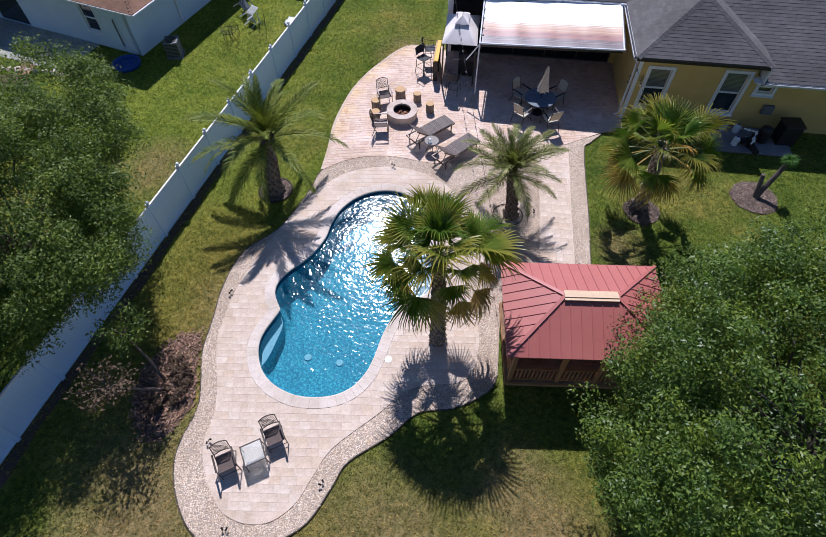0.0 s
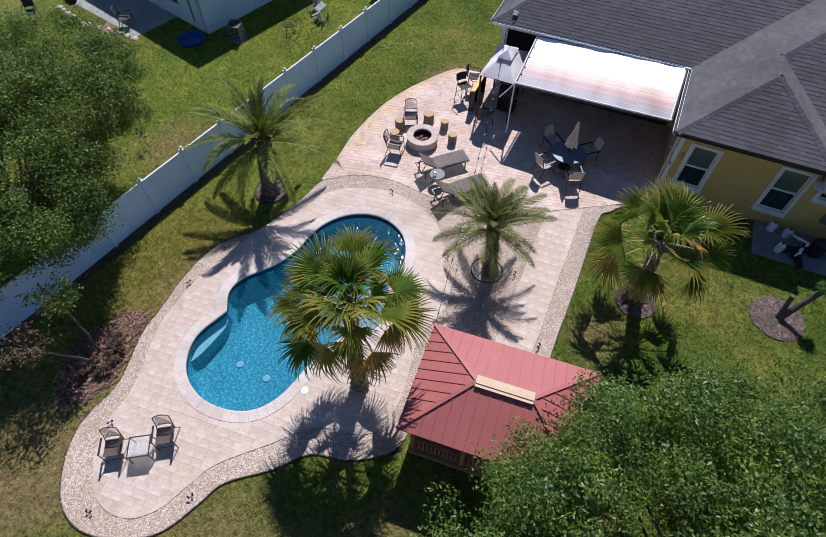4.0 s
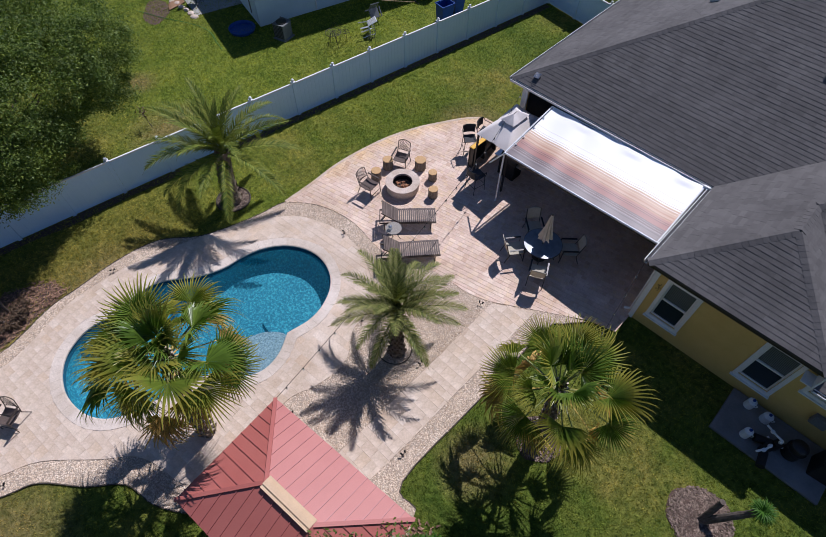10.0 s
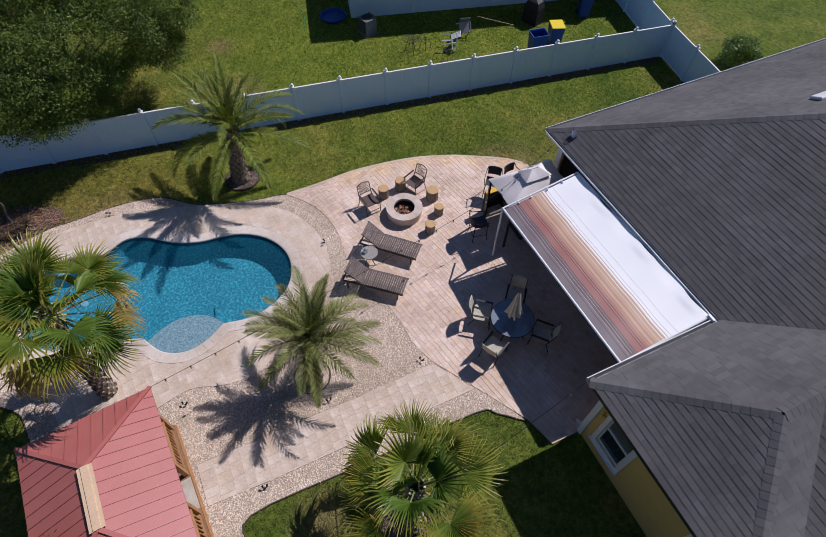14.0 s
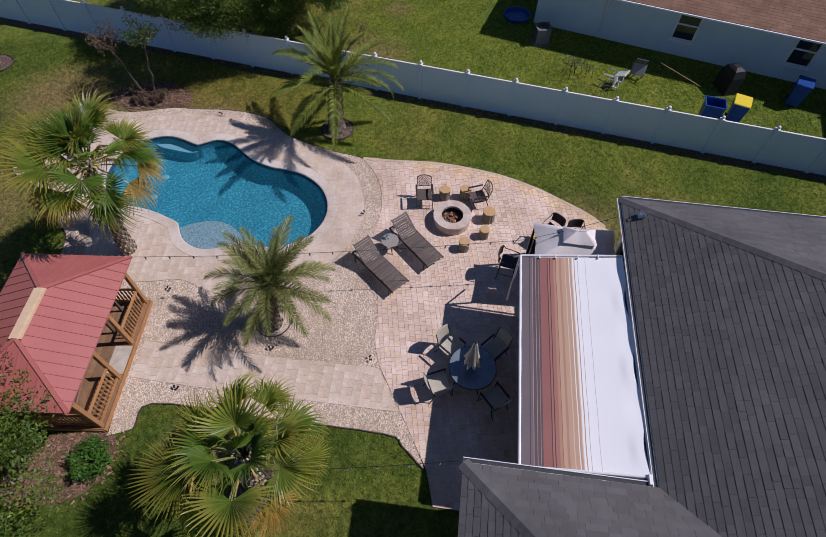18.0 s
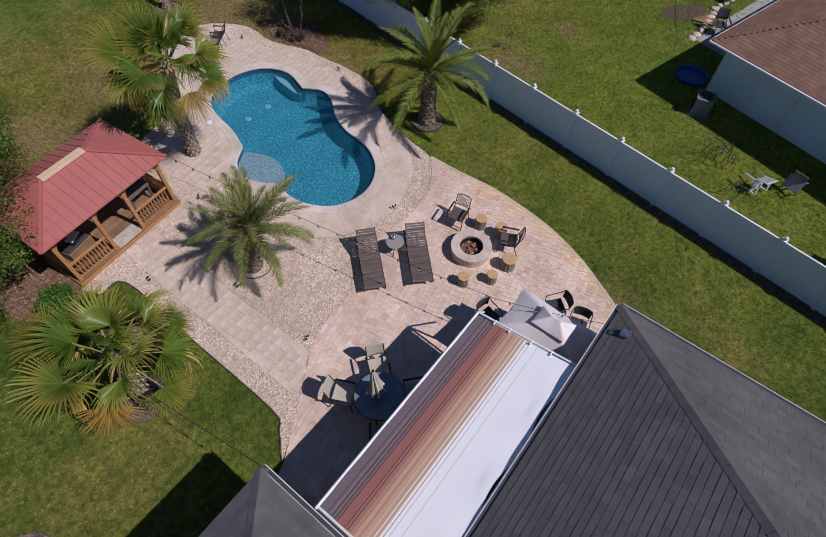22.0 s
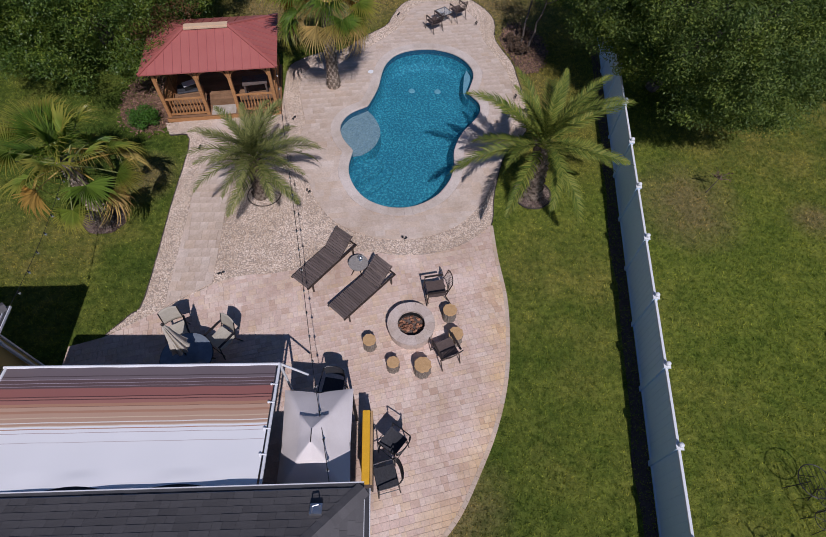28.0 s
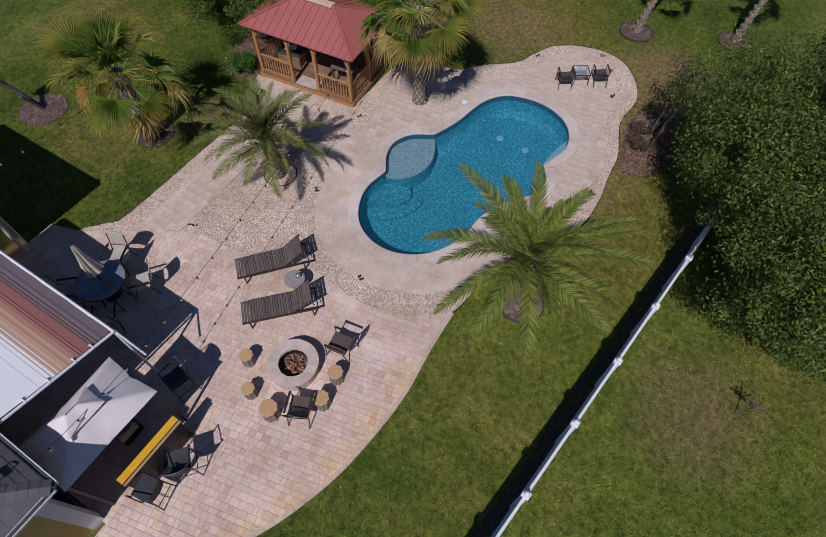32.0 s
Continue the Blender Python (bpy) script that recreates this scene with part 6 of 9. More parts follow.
strip = [CORNER + FDIR * d + Vector((0.989, -0.148, 0)) * w for d, w in [(0.2 + 1.2 * i, 0.36 + 0.05 * math.sin(i * 2.3) + 0.04 * math.sin(i * 5.1)) for i in range(38)]]
back_ = [CORNER + FDIR * d + Vector((0.989, -0.148, 0)) * 0.035 for d in (44.6, 0.2)]
fstrip = sheet("soil_strip", [(p.x, p.y) for p in strip + back_], [], -0.028, M_mulch)
tagged(fstrip, "dark bare soil strip along the foot of the fence", "soil", kind="structure")

# ---- neighbouring house ----
NB = Vector((-15.25, 20.25, 0))
nang = math.degrees(math.atan2(0.967, 0.254))
nh = thing("neighbour_house", Matrix.Translation(NB) @ pose(0, 0, 0, 0, 0, nang), "pale blue stucco house with brown shingle roof", "house")
NL, ND, NZ = 16.5, 13.0, 2.30


def nh_wall(a, b, holes):
    return wall_with_holes("wall", a, b, -0.1, NZ, 0.2, holes, M_bluewall, nh)


# in the house's own frame x runs along the wall that faces the fence, y goes in behind it
nh_wall((0, 0), (NL, 0), [(5.95, 6.85, 0.66, 2.0), (10.55, 11.45, 0.66, 2.0)])
nh_wall((0, ND), (0, 0.002), [(10.35, 11.15, 0.7, 1.95), (4.4, 6.3, 0.0, 2.05)])
nh_wall((NL, 0.002), (NL, ND), [])
nh_wall((NL, ND), (0, ND), [])
for x0 in (5.95, 10.55):
    window(lambda o: o, nh, (0, 0), (1, 0), (0, -1), x0, x0 + 0.9, 0.66, 2.0, "plain sash window, half reflecting the sky", 0.03)
window(lambda o: o, nh, (0, ND), (0, -1), (-1, 0), 10.35, 11.15, 0.7, 1.95, "white sash window in the gable side", 0.03)
part("sliding_door", box(bmesh.new(), 0.06, 0.10, 6.71, 8.59, 0.0, 2.05), M_glass, nh, "dark sliding glass door to the slab")
bm = bmesh.new()
bent(bm, [(-0.05, 0.84, 0.3), (-0.05, 0.84, 1.5), (0.0, 0.84, 1.55)], 0.03)
part("conduit", bm, M_acunit, nh, "dark conduit on the gable wall")
oh, ohe = 0.4, 0.95                              # overhang at the ends and at the long eaves
ridge_h = NZ + (ND / 2 + ohe) * 0.42
cor = [(-oh, -ohe, NZ), (NL + oh, -ohe, NZ), (NL + oh, ND + ohe, NZ), (-oh, ND + ohe, NZ)]
r1, r2 = (ND / 2, ND / 2, ridge_h), (NL - ND / 2, ND / 2, ridge_h)
for pts in ((cor[0], cor[1], r2, r1), (cor[2], cor[3], r1, r2), (cor[3], cor[0], r1), (cor[1], cor[2], r2)):
    n_ = len(pts)
    vs = [tuple(p) for p in pts] + [(p[0], p[1], p[2] - 0.08) for p in pts]
    raw("roof", vs, [tuple(range(n_)), tuple(range(2 * n_ - 1, n_ - 1, -1))] + [(i, n_ + i, n_ + (i + 1) % n_, (i + 1) % n_) for i in range(n_)], M_brick_brown, nh, "brown shingle slope")
# shingle courses on the slopes that are seen
vs, fs = [], []
pitch_n = 0.42
cut = (ND / 2 + oh) / (ND / 2 + ohe)             # how the hip runs in along the eave
for c in range(34):
    y0 = -ohe + c * 0.13
    x = -oh + c * 0.13 * cut
    while x < NL + oh - c * 0.13 * cut:
        w_ = rng.uniform(0.22, 0.36)
        x1 = min(x + w_, NL + oh - c * 0.13 * cut)
        z = NZ + (y0 + ohe) * pitch_n
        h_ = 0.011 + rng.uniform(0, 0.003)
        o = len(vs)
        vs += [(x + 0.003, y0, z + h_), (x1 - 0.003, y0, z + h_), (x1 - 0.003, y0 + 0.14, z + 0.14 * pitch_n + 0.008), (x + 0.003, y0 + 0.14, z + 0.14 * pitch_n + 0.008), (x + 0.003, y0, z), (x1 - 0.003, y0, z)]
        fs += [(o, o + 1, o + 2, o + 3), (o + 4, o + 5, o + 1, o)]
        x = x1
run_end = ND / 2 + oh
rise_end = (ridge_h - NZ) / run_end
for c in range(int(run_end / 0.13)):
    x0 = -oh + c * 0.13
    lo, hi = -ohe + c * 0.13 / cut, ND + ohe - c * 0.13 / cut
    y = lo
    z = NZ + c * 0.13 * rise_end
    while y < hi:
        y1 = min(y + rng.uniform(0.22, 0.36), hi)
        h_ = 0.011 + rng.uniform(0, 0.003)
        o = len(vs)
        vs += [(x0, y1 - 0.003, z + h_), (x0, y + 0.003, z + h_), (x0 + 0.14, y + 0.003, z + 0.14 * rise_end + 0.008), (x0 + 0.14, y1 - 0.003, z + 0.14 * rise_end + 0.008), (x0, y1 - 0.003, z), (x0, y + 0.003, z)]
        fs += [(o, o + 1, o + 2, o + 3), (o + 4, o + 5, o + 1, o)]
        y = y1
tagged(raw("shingle_field", vs, fs, M_brick_brown, nh, "rows of brown shingles"), kind="stuff")
bm = bmesh.new()
bar(bm, (-oh, -ohe - 0.05, NZ - 0.03), (NL + oh, -ohe - 0.05, NZ - 0.03), 0.06, 0.06)
part("gutter", bm, M_gutter, nh)
bm = bmesh.new()
bar(bm, (-oh - 0.02, -ohe, NZ - 0.03), (-oh - 0.02, ND + ohe, NZ - 0.035), 0.03, 0.05)
part("fascia", bm, M_gutter, nh)
part("soffit", box(bmesh.new(), -oh + 0.02, NL, -ohe + 0.02, -0.003, NZ - 0.11, NZ - 0.085), M_gutter, nh)
bm = bmesh.new()
rod(bm, (3.0, -0.06, 0.05), (3.0, -0.06, NZ), 0.04)
part("downpipe", bm, M_gutter, nh)
nslab = sheet("pavement_neighbour", [(-24.5, 20.0), (-18.3, 18.6), (-17.6, 21.05), (-24.0, 22.7)], [], -0.02, M_slab)
tagged(nslab, "grey concrete patio slab behind the neighbouring house", "pavement", kind="structure")

ac = thing("air_conditioner", pose(-13.74, 20.52, -0.035, 0, 0, 15) @ Matrix.Diagonal((0.78, 0.78, 0.8, 1)), "grey outdoor air conditioning unit on a pad", "air conditioner")
boxpart("pad", (-0.46, 0.46, -0.46, 0.46, 0.0, 0.06), M_slab_shaded, ac)
boxpart("casing", (-0.4, 0.4, -0.4, 0.4, 0.061, 0.95), M_acunit, ac, bev=0.03)
bm = bmesh.new()
bmesh.ops.create_cone(bm, cap_ends=True, segments=24, radius1=0.32, radius2=0.32, depth=0.04, matrix=Matrix.Translation((0, 0, 0.965)))
part("fan_grille", bm, M_dark, ac)
for i in range(9):
    boxpart("louvre", (-0.36, 0.36, -0.412, -0.402, 0.16 + i * 0.085, 0.20 + i * 0.085), M_dark, ac)
for s in (-1, 1):
    boxpart("rim", (-0.41, 0.41, s * 0.405 - 0.02, s * 0.405 + 0.02, 0.94, 0.975), M_acunit, ac)

wading = thing("wading_pool", pose(-15.65, 19.48, -0.03), "blue plastic wading pool lying on the grass", "wading pool")
vs, fs = [], []
n = 32
for r_, z in ((0.50, 0.03), (0.55, 0.03), (0.60, 0.14), (0.64, 0.14), (0.60, 0.0)):
    vs += [(r_ * math.cos(i * 2 * math.pi / n), r_ * math.sin(i * 2 * math.pi / n), z) for i in range(n)]
for j in range(4):
    fs += [(j * n + i, j * n + (i + 1) % n, (j + 1) * n + (i + 1) % n, (j + 1) * n + i) for i in range(n)]
fs.append(tuple(range(n)))
raw("tub", vs, fs, M_bluebin, wading)


def wheelie_bin(m, lid_mat, label):
    ob = thing("wheeled_bin", m, label, "rubbish bin", "rubbish bins")
    vs = [(-0.22, -0.26, 0.06), (0.22, -0.26, 0.06), (0.22, 0.22, 0.06), (-0.22, 0.22, 0.06), (-0.29, -0.34, 0.98), (0.29, -0.34, 0.98), (0.29, 0.32, 0.98), (-0.29, 0.32, 0.98)]
    raw("body", vs, [(3, 2, 1, 0), (4, 5, 6, 7), (0, 1, 5, 4), (1, 2, 6, 5), (2, 3, 7, 6), (3, 0, 4, 7)], M_bluebin, ob)
    bm_ = box(bmesh.new(), -0.31, 0.31, -0.36, 0.35, 0.985, 1.04, bev=0.025)
    part("lid", bm_, lid_mat, ob)
    for s in (-1, 1):
        bm_ = bmesh.new()
        rod(bm_, (s * 0.23, 0.26, 0.09), (s * 0.28, 0.26, 0.09), 0.09, 0.09, 14)
        part("wheel", bm_, M_black, ob)
    bm_ = bmesh.new()
    rod(bm_, (-0.22, 0.36, 0.95), (0.22, 0.36, 0.95), 0.015)
    part("handle", bm_, M_black, ob)
    return ob


wheelie_bin(pose(-9.35, 27.95, -0.035, 0, 0, 70), M_yellowlid, "blue wheeled bin with bright yellow lid behind the fence")
wheelie_bin(pose(-10.9, 30.7, -0.035, 0, 0, 65), M_bluebin, "blue wheeled bin with blue lid against the house")
crate = thing("storage_tub", pose(-9.3, 27.0, -0.035, 0, 0, 80), "open dark blue plastic tub close to the fence", "tub")
vs = []
for q0, z in ((0.30, 0.0), (0.36, 0.85), (0.33, 0.85), (0.27, 0.05)):
    vs += [(-q0, -q0 * 0.8, z), (q0, -q0 * 0.8, z), (q0, q0 * 0.8, z), (-q0, q0 * 0.8, z)]
fs = [(3, 2, 1, 0), (12, 13, 14, 15)] + [(j * 4 + i, j * 4 + (i + 1) % 4, (j + 1) * 4 + (i + 1) % 4, (j + 1) * 4 + i) for j in range(3) for i in range(4)]
raw("body", vs, fs, M_bluebin, crate)
bm = bmesh.new()
for s in (-1, 1):
    bar(bm, (-0.38, s * 0.3, 0.86), (0.38, s * 0.3, 0.86), 0.04, 0.03)
    bar(bm, (s * 0.37, -0.3, 0.86), (s * 0.37, 0.3, 0.86), 0.04, 0.03)
part("rim", bm, M_bluebin, crate)


def plastic_chair(m, label, mat=None):
    mat = mat or M_greyplastic
    ob = thing("plastic_chair", m, label, "chair", "plastic chairs")
    boxpart("seat", (-0.24, 0.24, -0.23, 0.23, 0.40, 0.43), mat, ob, bev=0.01)
    for sx in (-1, 1):
        for sy in (-1, 1):
            bm_ = bmesh.new()
            bar(bm_, (sx * 0.22, sy * 0.21, 0.40), (sx * 0.26, sy * 0.26, 0.0), 0.05, 0.035)
            part("leg", bm_, mat, ob)
        bm_ = bmesh.new()
        bar(bm_, (sx * 0.25, -0.24, 0.63), (sx * 0.25, 0.22, 0.65), 0.05, 0.03)
        bar(bm_, (sx * 0.25, -0.22, 0.41), (sx * 0.25, -0.24, 0.63), 0.04, 0.03)
        part("arm", bm_, mat, ob)
    for i in range(5):
        x = -0.19 + i * 0.095
        bm_ = bmesh.new()
        bar(bm_, (x, 0.23, 0.42), (x, 0.33, 0.82), 0.055, 0.02)
        part("back_slat", bm_, mat, ob)
    bm_ = bmesh.new()
    bar(bm_, (-0.24, 0.335, 0.83), (0.24, 0.335, 0.83), 0.03, 0.05)
    part("top_rail", bm_, mat, ob)
    return ob


plastic_chair(pose(-11.25, 23.2, 0.20, 80, 0, 150), "weathered white plastic armchair tipped on its back")
plastic_chair(pose(-12.0, 24.6, 0.1, 50, 0, 75), "dull grey plastic armchair leaning over on the grass", M_acunit)


def wire_chair(m):
    ob = thing("wire_chair", m, "rusty open wire garden chair on the grass", "chair", "wire garden chairs")
    bm_ = bmesh.new()
    for i in range(8):
        a = i * math.pi / 4
        bent(bm_, [(0.2 * math.cos(a), 0.2 * math.sin(a), 0.42), (0.0, 0.0, 0.42)], 0.006, 5)
    bent(bm_, [(0.2 * math.cos(i * math.pi / 8), 0.2 * math.sin(i * math.pi / 8), 0.42) for i in range(17)], 0.009, 5)
    part("seat", bm_, M_dark, ob)
    for i in range(4):
        a = i * math.pi / 2 + 0.78
        bm_ = bmesh.new()
        bent(bm_, [(0.19 * math.cos(a), 0.19 * math.sin(a), 0.42), (0.25 * math.cos(a), 0.25 * math.sin(a), 0)], 0.009, 5)
        part("leg", bm_, M_dark, ob)
    bm_ = bmesh.new()
    for rr in (0.18, 0.11):
        bent(bm_, [(rr * math.cos(a), 0.2, 0.55 + (rr + 0.12) * math.sin(a)) for a in [i * math.pi / 10 for i in range(11)]], 0.008, 5)
    bent(bm_, [(-0.18, 0.2, 0.55), (-0.14, 0.15, 0.42)], 0.008, 5)
    bent(bm_, [(0.18, 0.2, 0.55), (0.14, 0.15, 0.42)], 0.008, 5)
    part("back", bm_, M_dark, ob)
    return ob


for x, y, a in ((-11.75, 22.0, 30), (-11.5, 22.45, 200), (-10.35, 23.0, 290)):
    wire_chair(pose(x, y, -0.035, 0, 0, a))
wt_ = thing("wire_table", pose(-11.45, 21.7, -0.035), "small round open wire garden table", "table")
bm = bmesh.new()
bent(bm, [(0.36 * math.cos(i * math.pi / 10), 0.36 * math.sin(i * math.pi / 10), 0.7) for i in range(21)], 0.012, 5)
for i in range(-3, 4):
    q = math.sqrt(0.36 ** 2 - (i * 0.1) ** 2)
    bent(bm, [(i * 0.1, -q, 0.7), (i * 0.1, q, 0.7)], 0.006, 5)
part("tabletop", bm, M_dark, wt_)
for i in range(3):
    a = i * 2.09
    bm = bmesh.new()
    bent(bm, [(0.1 * math.cos(a), 0.1 * math.sin(a), 0.7), (0.32 * math.cos(a), 0.32 * math.sin(a), 0)], 0.011, 5)
    part("leg", bm, M_dark, wt_)


def round_tub(x, y, r_, h, mat, label):
    ob = thing("plastic_tub", pose(x, y, -0.035), label, "tub")
    n_ = 24
    vs_ = [(k * r_ * math.cos(i * 2 * math.pi / n_), k * r_ * math.sin(i * 2 * math.pi / n_), z) for k, z in ((0.82, 0.0), (0.96, h), (1.08, h), (1.08, h - 0.03), (1.0, h - 0.03)) for i in range(n_)]
    fs_ = [(j * n_ + i, j * n_ + (i + 1) % n_, (j + 1) * n_ + (i + 1) % n_, (j + 1) * n_ + i) for j in range(4) for i in range(n_)]
    raw("bowl", vs_ + [(0, 0, 0.012)], fs_ + [(i, (i + 1) % n_, 5 * n_) for i in range(n_)], mat, ob)
    bm_ = bmesh.new()
    rod(bm_, (r_ * 1.06, -0.08, h * 0.8), (r_ * 1.06, 0.08, h * 0.8), 0.02, seg=6)
    part("grip", bm_, mat, ob)
    return ob


M_tubgreen = plain("green_plastic", (0.02, 0.30, 0.12), (0.03, 0.38, 0.16), 4.0, 0.4)
M_tubblue = plain("bright_blue_plastic", (0.02, 0.10, 0.55), (0.03, 0.14, 0.62), 4.0, 0.4)
round_tub(-22.75, 7.3, 0.3, 0.22, M_tubblue, "blue plastic tub on the neighbouring lawn")
round_tub(-23.2, 8.5, 0.45, 0.3, M_tubgreen, "green plastic tub on the neighbouring lawn")
rake = thing("garden_rake", pose(-11.4, 27.2, -0.03), "long-handled garden rake leaning on the tipped chair", "rake")
bm = bmesh.new()
rod(bm, (0, 0, 0.03), (-0.75, -1.75, 0.5), 0.016)
part("handle", bm, M_tanwood, rake)
bm = bmesh.new()
bar(bm, (-0.2, 0.06, 0.03), (0.2, -0.06, 0.03), 0.03, 0.03)
part("head", bm, M_dark, rake)

# tapered block standing in for a dark umbrella-like bundle
covered = thing("black_bundle", pose(-11.45, 28.15, -0.03, 0, 0, 20), "black umbrella-like bundle against the pale house wall", "grill")
vs = []
for q0, q1, z in ((0.42, 0.30, 0.0), (0.40, 0.28, 0.75), (0.30, 0.22, 1.02), (0.12, 0.10, 1.10)):
    vs += [(-q0, -q1, z), (q0, -q1, z), (q0, q1, z), (-q0, q1, z)]
raw("cover", vs, [(3, 2, 1, 0), (12, 13, 14, 15)] + [(j * 4 + i, j * 4 + (i + 1) % 4, (j + 1) * 4 + (i + 1) % 4, (j + 1) * 4 + i) for j in range(3) for i in range(4)], M_black, covered)

crate2 = thing("lidded_crate", pose(-9.25, 23.9, -0.03, 0, 0, 83), "flat dark crate under a crumpled white sheet beside the fence", "crate")
boxpart("body", (-0.32, 0.30, -0.19, 0.19, 0.0, 0.12), M_black, crate2, bev=0.02)
vs, fs = [], []
for j in range(6):
    for i in range(11):
        vs.append((-0.34 + 0.066 * i, -0.2 + 0.08 * j, 0.145 + 0.015 * math.sin(i * 1.9 + j) + 0.012 * math.sin(j * 2.7 - i) - (0.05 if i in (0, 10) or j in (0, 5) else 0)))
fs = [(j * 11 + i, j * 11 + i + 1, j * 11 + i + 12, j * 11 + i + 11) for j in range(5) for i in range(10)]
raw("lid", vs, fs, M_greyplastic, crate2, "crumpled white sheet lid", True)

# things on and beside the neighbouring patio
patch = sheet("soil_patch", curve([(-19.0, 16.8), (-19.6, 17.9), (-20.6, 18.2), (-21.2, 17.7), (-20.5, 17.0), (-19.8, 16.6)], 5), [], -0.027, M_mulch)
tagged(patch, "bare dark soil patch beside the concrete patio", "soil", kind="structure")
hose = thing("garden_hose", pose(-19.0, 17.5, -0.03), "green garden hose lying across the grass", "hose")
bm = bmesh.new()
bent(bm, [(x + 19.0, y - 17.5, 0.03) for x, y in curve([(-20.8, 16.75), (-19.45, 17.25), (-18.8, 17.55), (-17.6, 18.1), (-16.55, 18.25), (-15.6, 17.98), (-14.95, 17.85)], 5, False)], 0.011, 5)
part("tube", bm, M_hose, hose)
for i in range(5):
    pl = thing("plank", pose(-19.75 - 0.13 * i, 18.42 + 0.05 * i, 0.0, 0, 0, 8 + 3 * i), "loose reddish plank lying at the patio edge", "plank", "loose planks")
    boxpart("board", (-0.055, 0.055, -0.5, 0.45, 0.0, 0.035), M_cedar_floor, pl)
er = random.Random(91)
for i in range(14):
    st = thing("edging_stone", pose(-18.3 - 0.42 * i, 18.52 + 0.12 * max(0, i - 8) + er.uniform(-0.06, 0.06), -0.04, 0, 0, er.uniform(0, 180)), "rough pale stone along the patio edge", "stone", "patio edging stones")
    bm = bmesh.new()
    bmesh.ops.create_icosphere(bm, subdivisions=2, radius=er.uniform(0.12, 0.2))
    for v in bm.verts:
        v.co = Vector((v.co.x * 1.3, v.co.y, max(-0.02, v.co.z * 0.6))) * er.uniform(0.9, 1.1)
    part("rock", bm, M_pitstone, st)
kg = thing("kettle_grill", pose(-22.3, 18.95, -0.02), "round black kettle grill beside the concrete patio", "grill")
bm = bmesh.new()
bmesh.ops.create_uvsphere(bm, u_segments=20, v_segments=12, radius=0.29, matrix=Matrix.Translation((0, 0, 0.78)) @ Matrix.Diagonal((1, 1, 0.85, 1)))
part("bowl", bm, M_black, kg)
for i in range(3):
    bm = bmesh.new()
    rod(bm, (0.15 * math.cos(i * 2.1), 0.15 * math.sin(i * 2.1), 0.6), (0.34 * math.cos(i * 2.1), 0.34 * math.sin(i * 2.1), 0.0), 0.014)
    part("leg", bm, M_chrome, kg)
for x, y, a_ in ((-23.9, 17.7, 40), (-19.3, 19.2, 120)):
    arm_chair(pose(x, y, -0.02, 0, 0, a_), "dark garden armchair near the neighbouring patio", "neighbour garden chairs", False, M_slingblack, M_slingblack, 0.43, M_dark, "garden_chair", 0.5)

# ---- pump slab and garden things against the wing ----
slab = thing("equipment_slab", pose(10.9, 17.75, -0.035), "grey concrete slab under the pool equipment", "slab")
boxpart("slab", (-1.3, 1.6, -0.75, 0.8, 0.0, 0.09), M_slab_shaded, slab, bev=0.01)
flt = thing("pool_filter", pose(11.45, 17.75, 0.055), "dark cylindrical pool filter with clamp band", "filter")
bm = bmesh.new()
bmesh.ops.create_cone(bm, cap_ends=True, segments=20, radius1=0.22, radius2=0.22, depth=0.5, matrix=Matrix.Translation((0, 0, 0.30)))
part("tank", bm, M_black, flt)
bm = bmesh.new()
bmesh.ops.create_uvsphere(bm, u_segments=20, v_segments=10, radius=0.22, matrix=Matrix.Translation((0, 0, 0.56)) @ Matrix.Diagonal((1, 1, 0.6, 1)))
part("dome", bm, M_dark, flt)
bm = bmesh.new()
bent(bm, [(0.23 * math.cos(i * math.pi / 10), 0.23 * math.sin(i * math.pi / 10), 0.42) for i in range(21)], 0.02)
part("clamp_band", bm, M_black, flt)


def pool_pump(x, y, a, label):
    pump = thing("pool_pump", pose(x, y, 0.055, 0, 0, a), label, "pump", "pool pumps")
    bm_ = bmesh.new()
    rod(bm_, (-0.3, 0, 0.17), (0.12, 0, 0.17), 0.11, 0.11, 16)
    part("motor", bm_, M_black, pump)
    bm_ = bmesh.new()
    rod(bm_, (0.24, 0, 0.02), (0.24, 0, 0.34), 0.12, 0.12, 16)
    part("strainer", bm_, M_dark, pump)
    bm_ = bmesh.new()
    bent(bm_, [(0.36, 0, 0.17), (0.62, 0.0, 0.17), (0.62, 0.0, 0.02)], 0.03)
    part("suction_pipe", bm_, M_white, pump)
    bm_ = bmesh.new()
    bent(bm_, [(0.24, 0, 0.34), (0.24, 0, 0.5), (0.05, 0.1, 0.52), (-0.15, 0.3, 0.5)], 0.03)
    part("pressure_pipe", bm_, M_white, pump)
    for px, py, pz in ((0.24, 0, 0.42), (-0.02, 0.15, 0.52)):
        bm_ = bmesh.new()
        rod(bm_, (px, py, pz - 0.03), (px, py, pz + 0.03), 0.05, 0.05, 10)
        part("union", bm_, M_white, pump)
    return pump


pool_pump(10.85, 17.55, 20, "black pool pump with white pipes on the slab")
pool_pump(10.95, 17.1, 100, "black booster pump with white pipes at the slab edge")


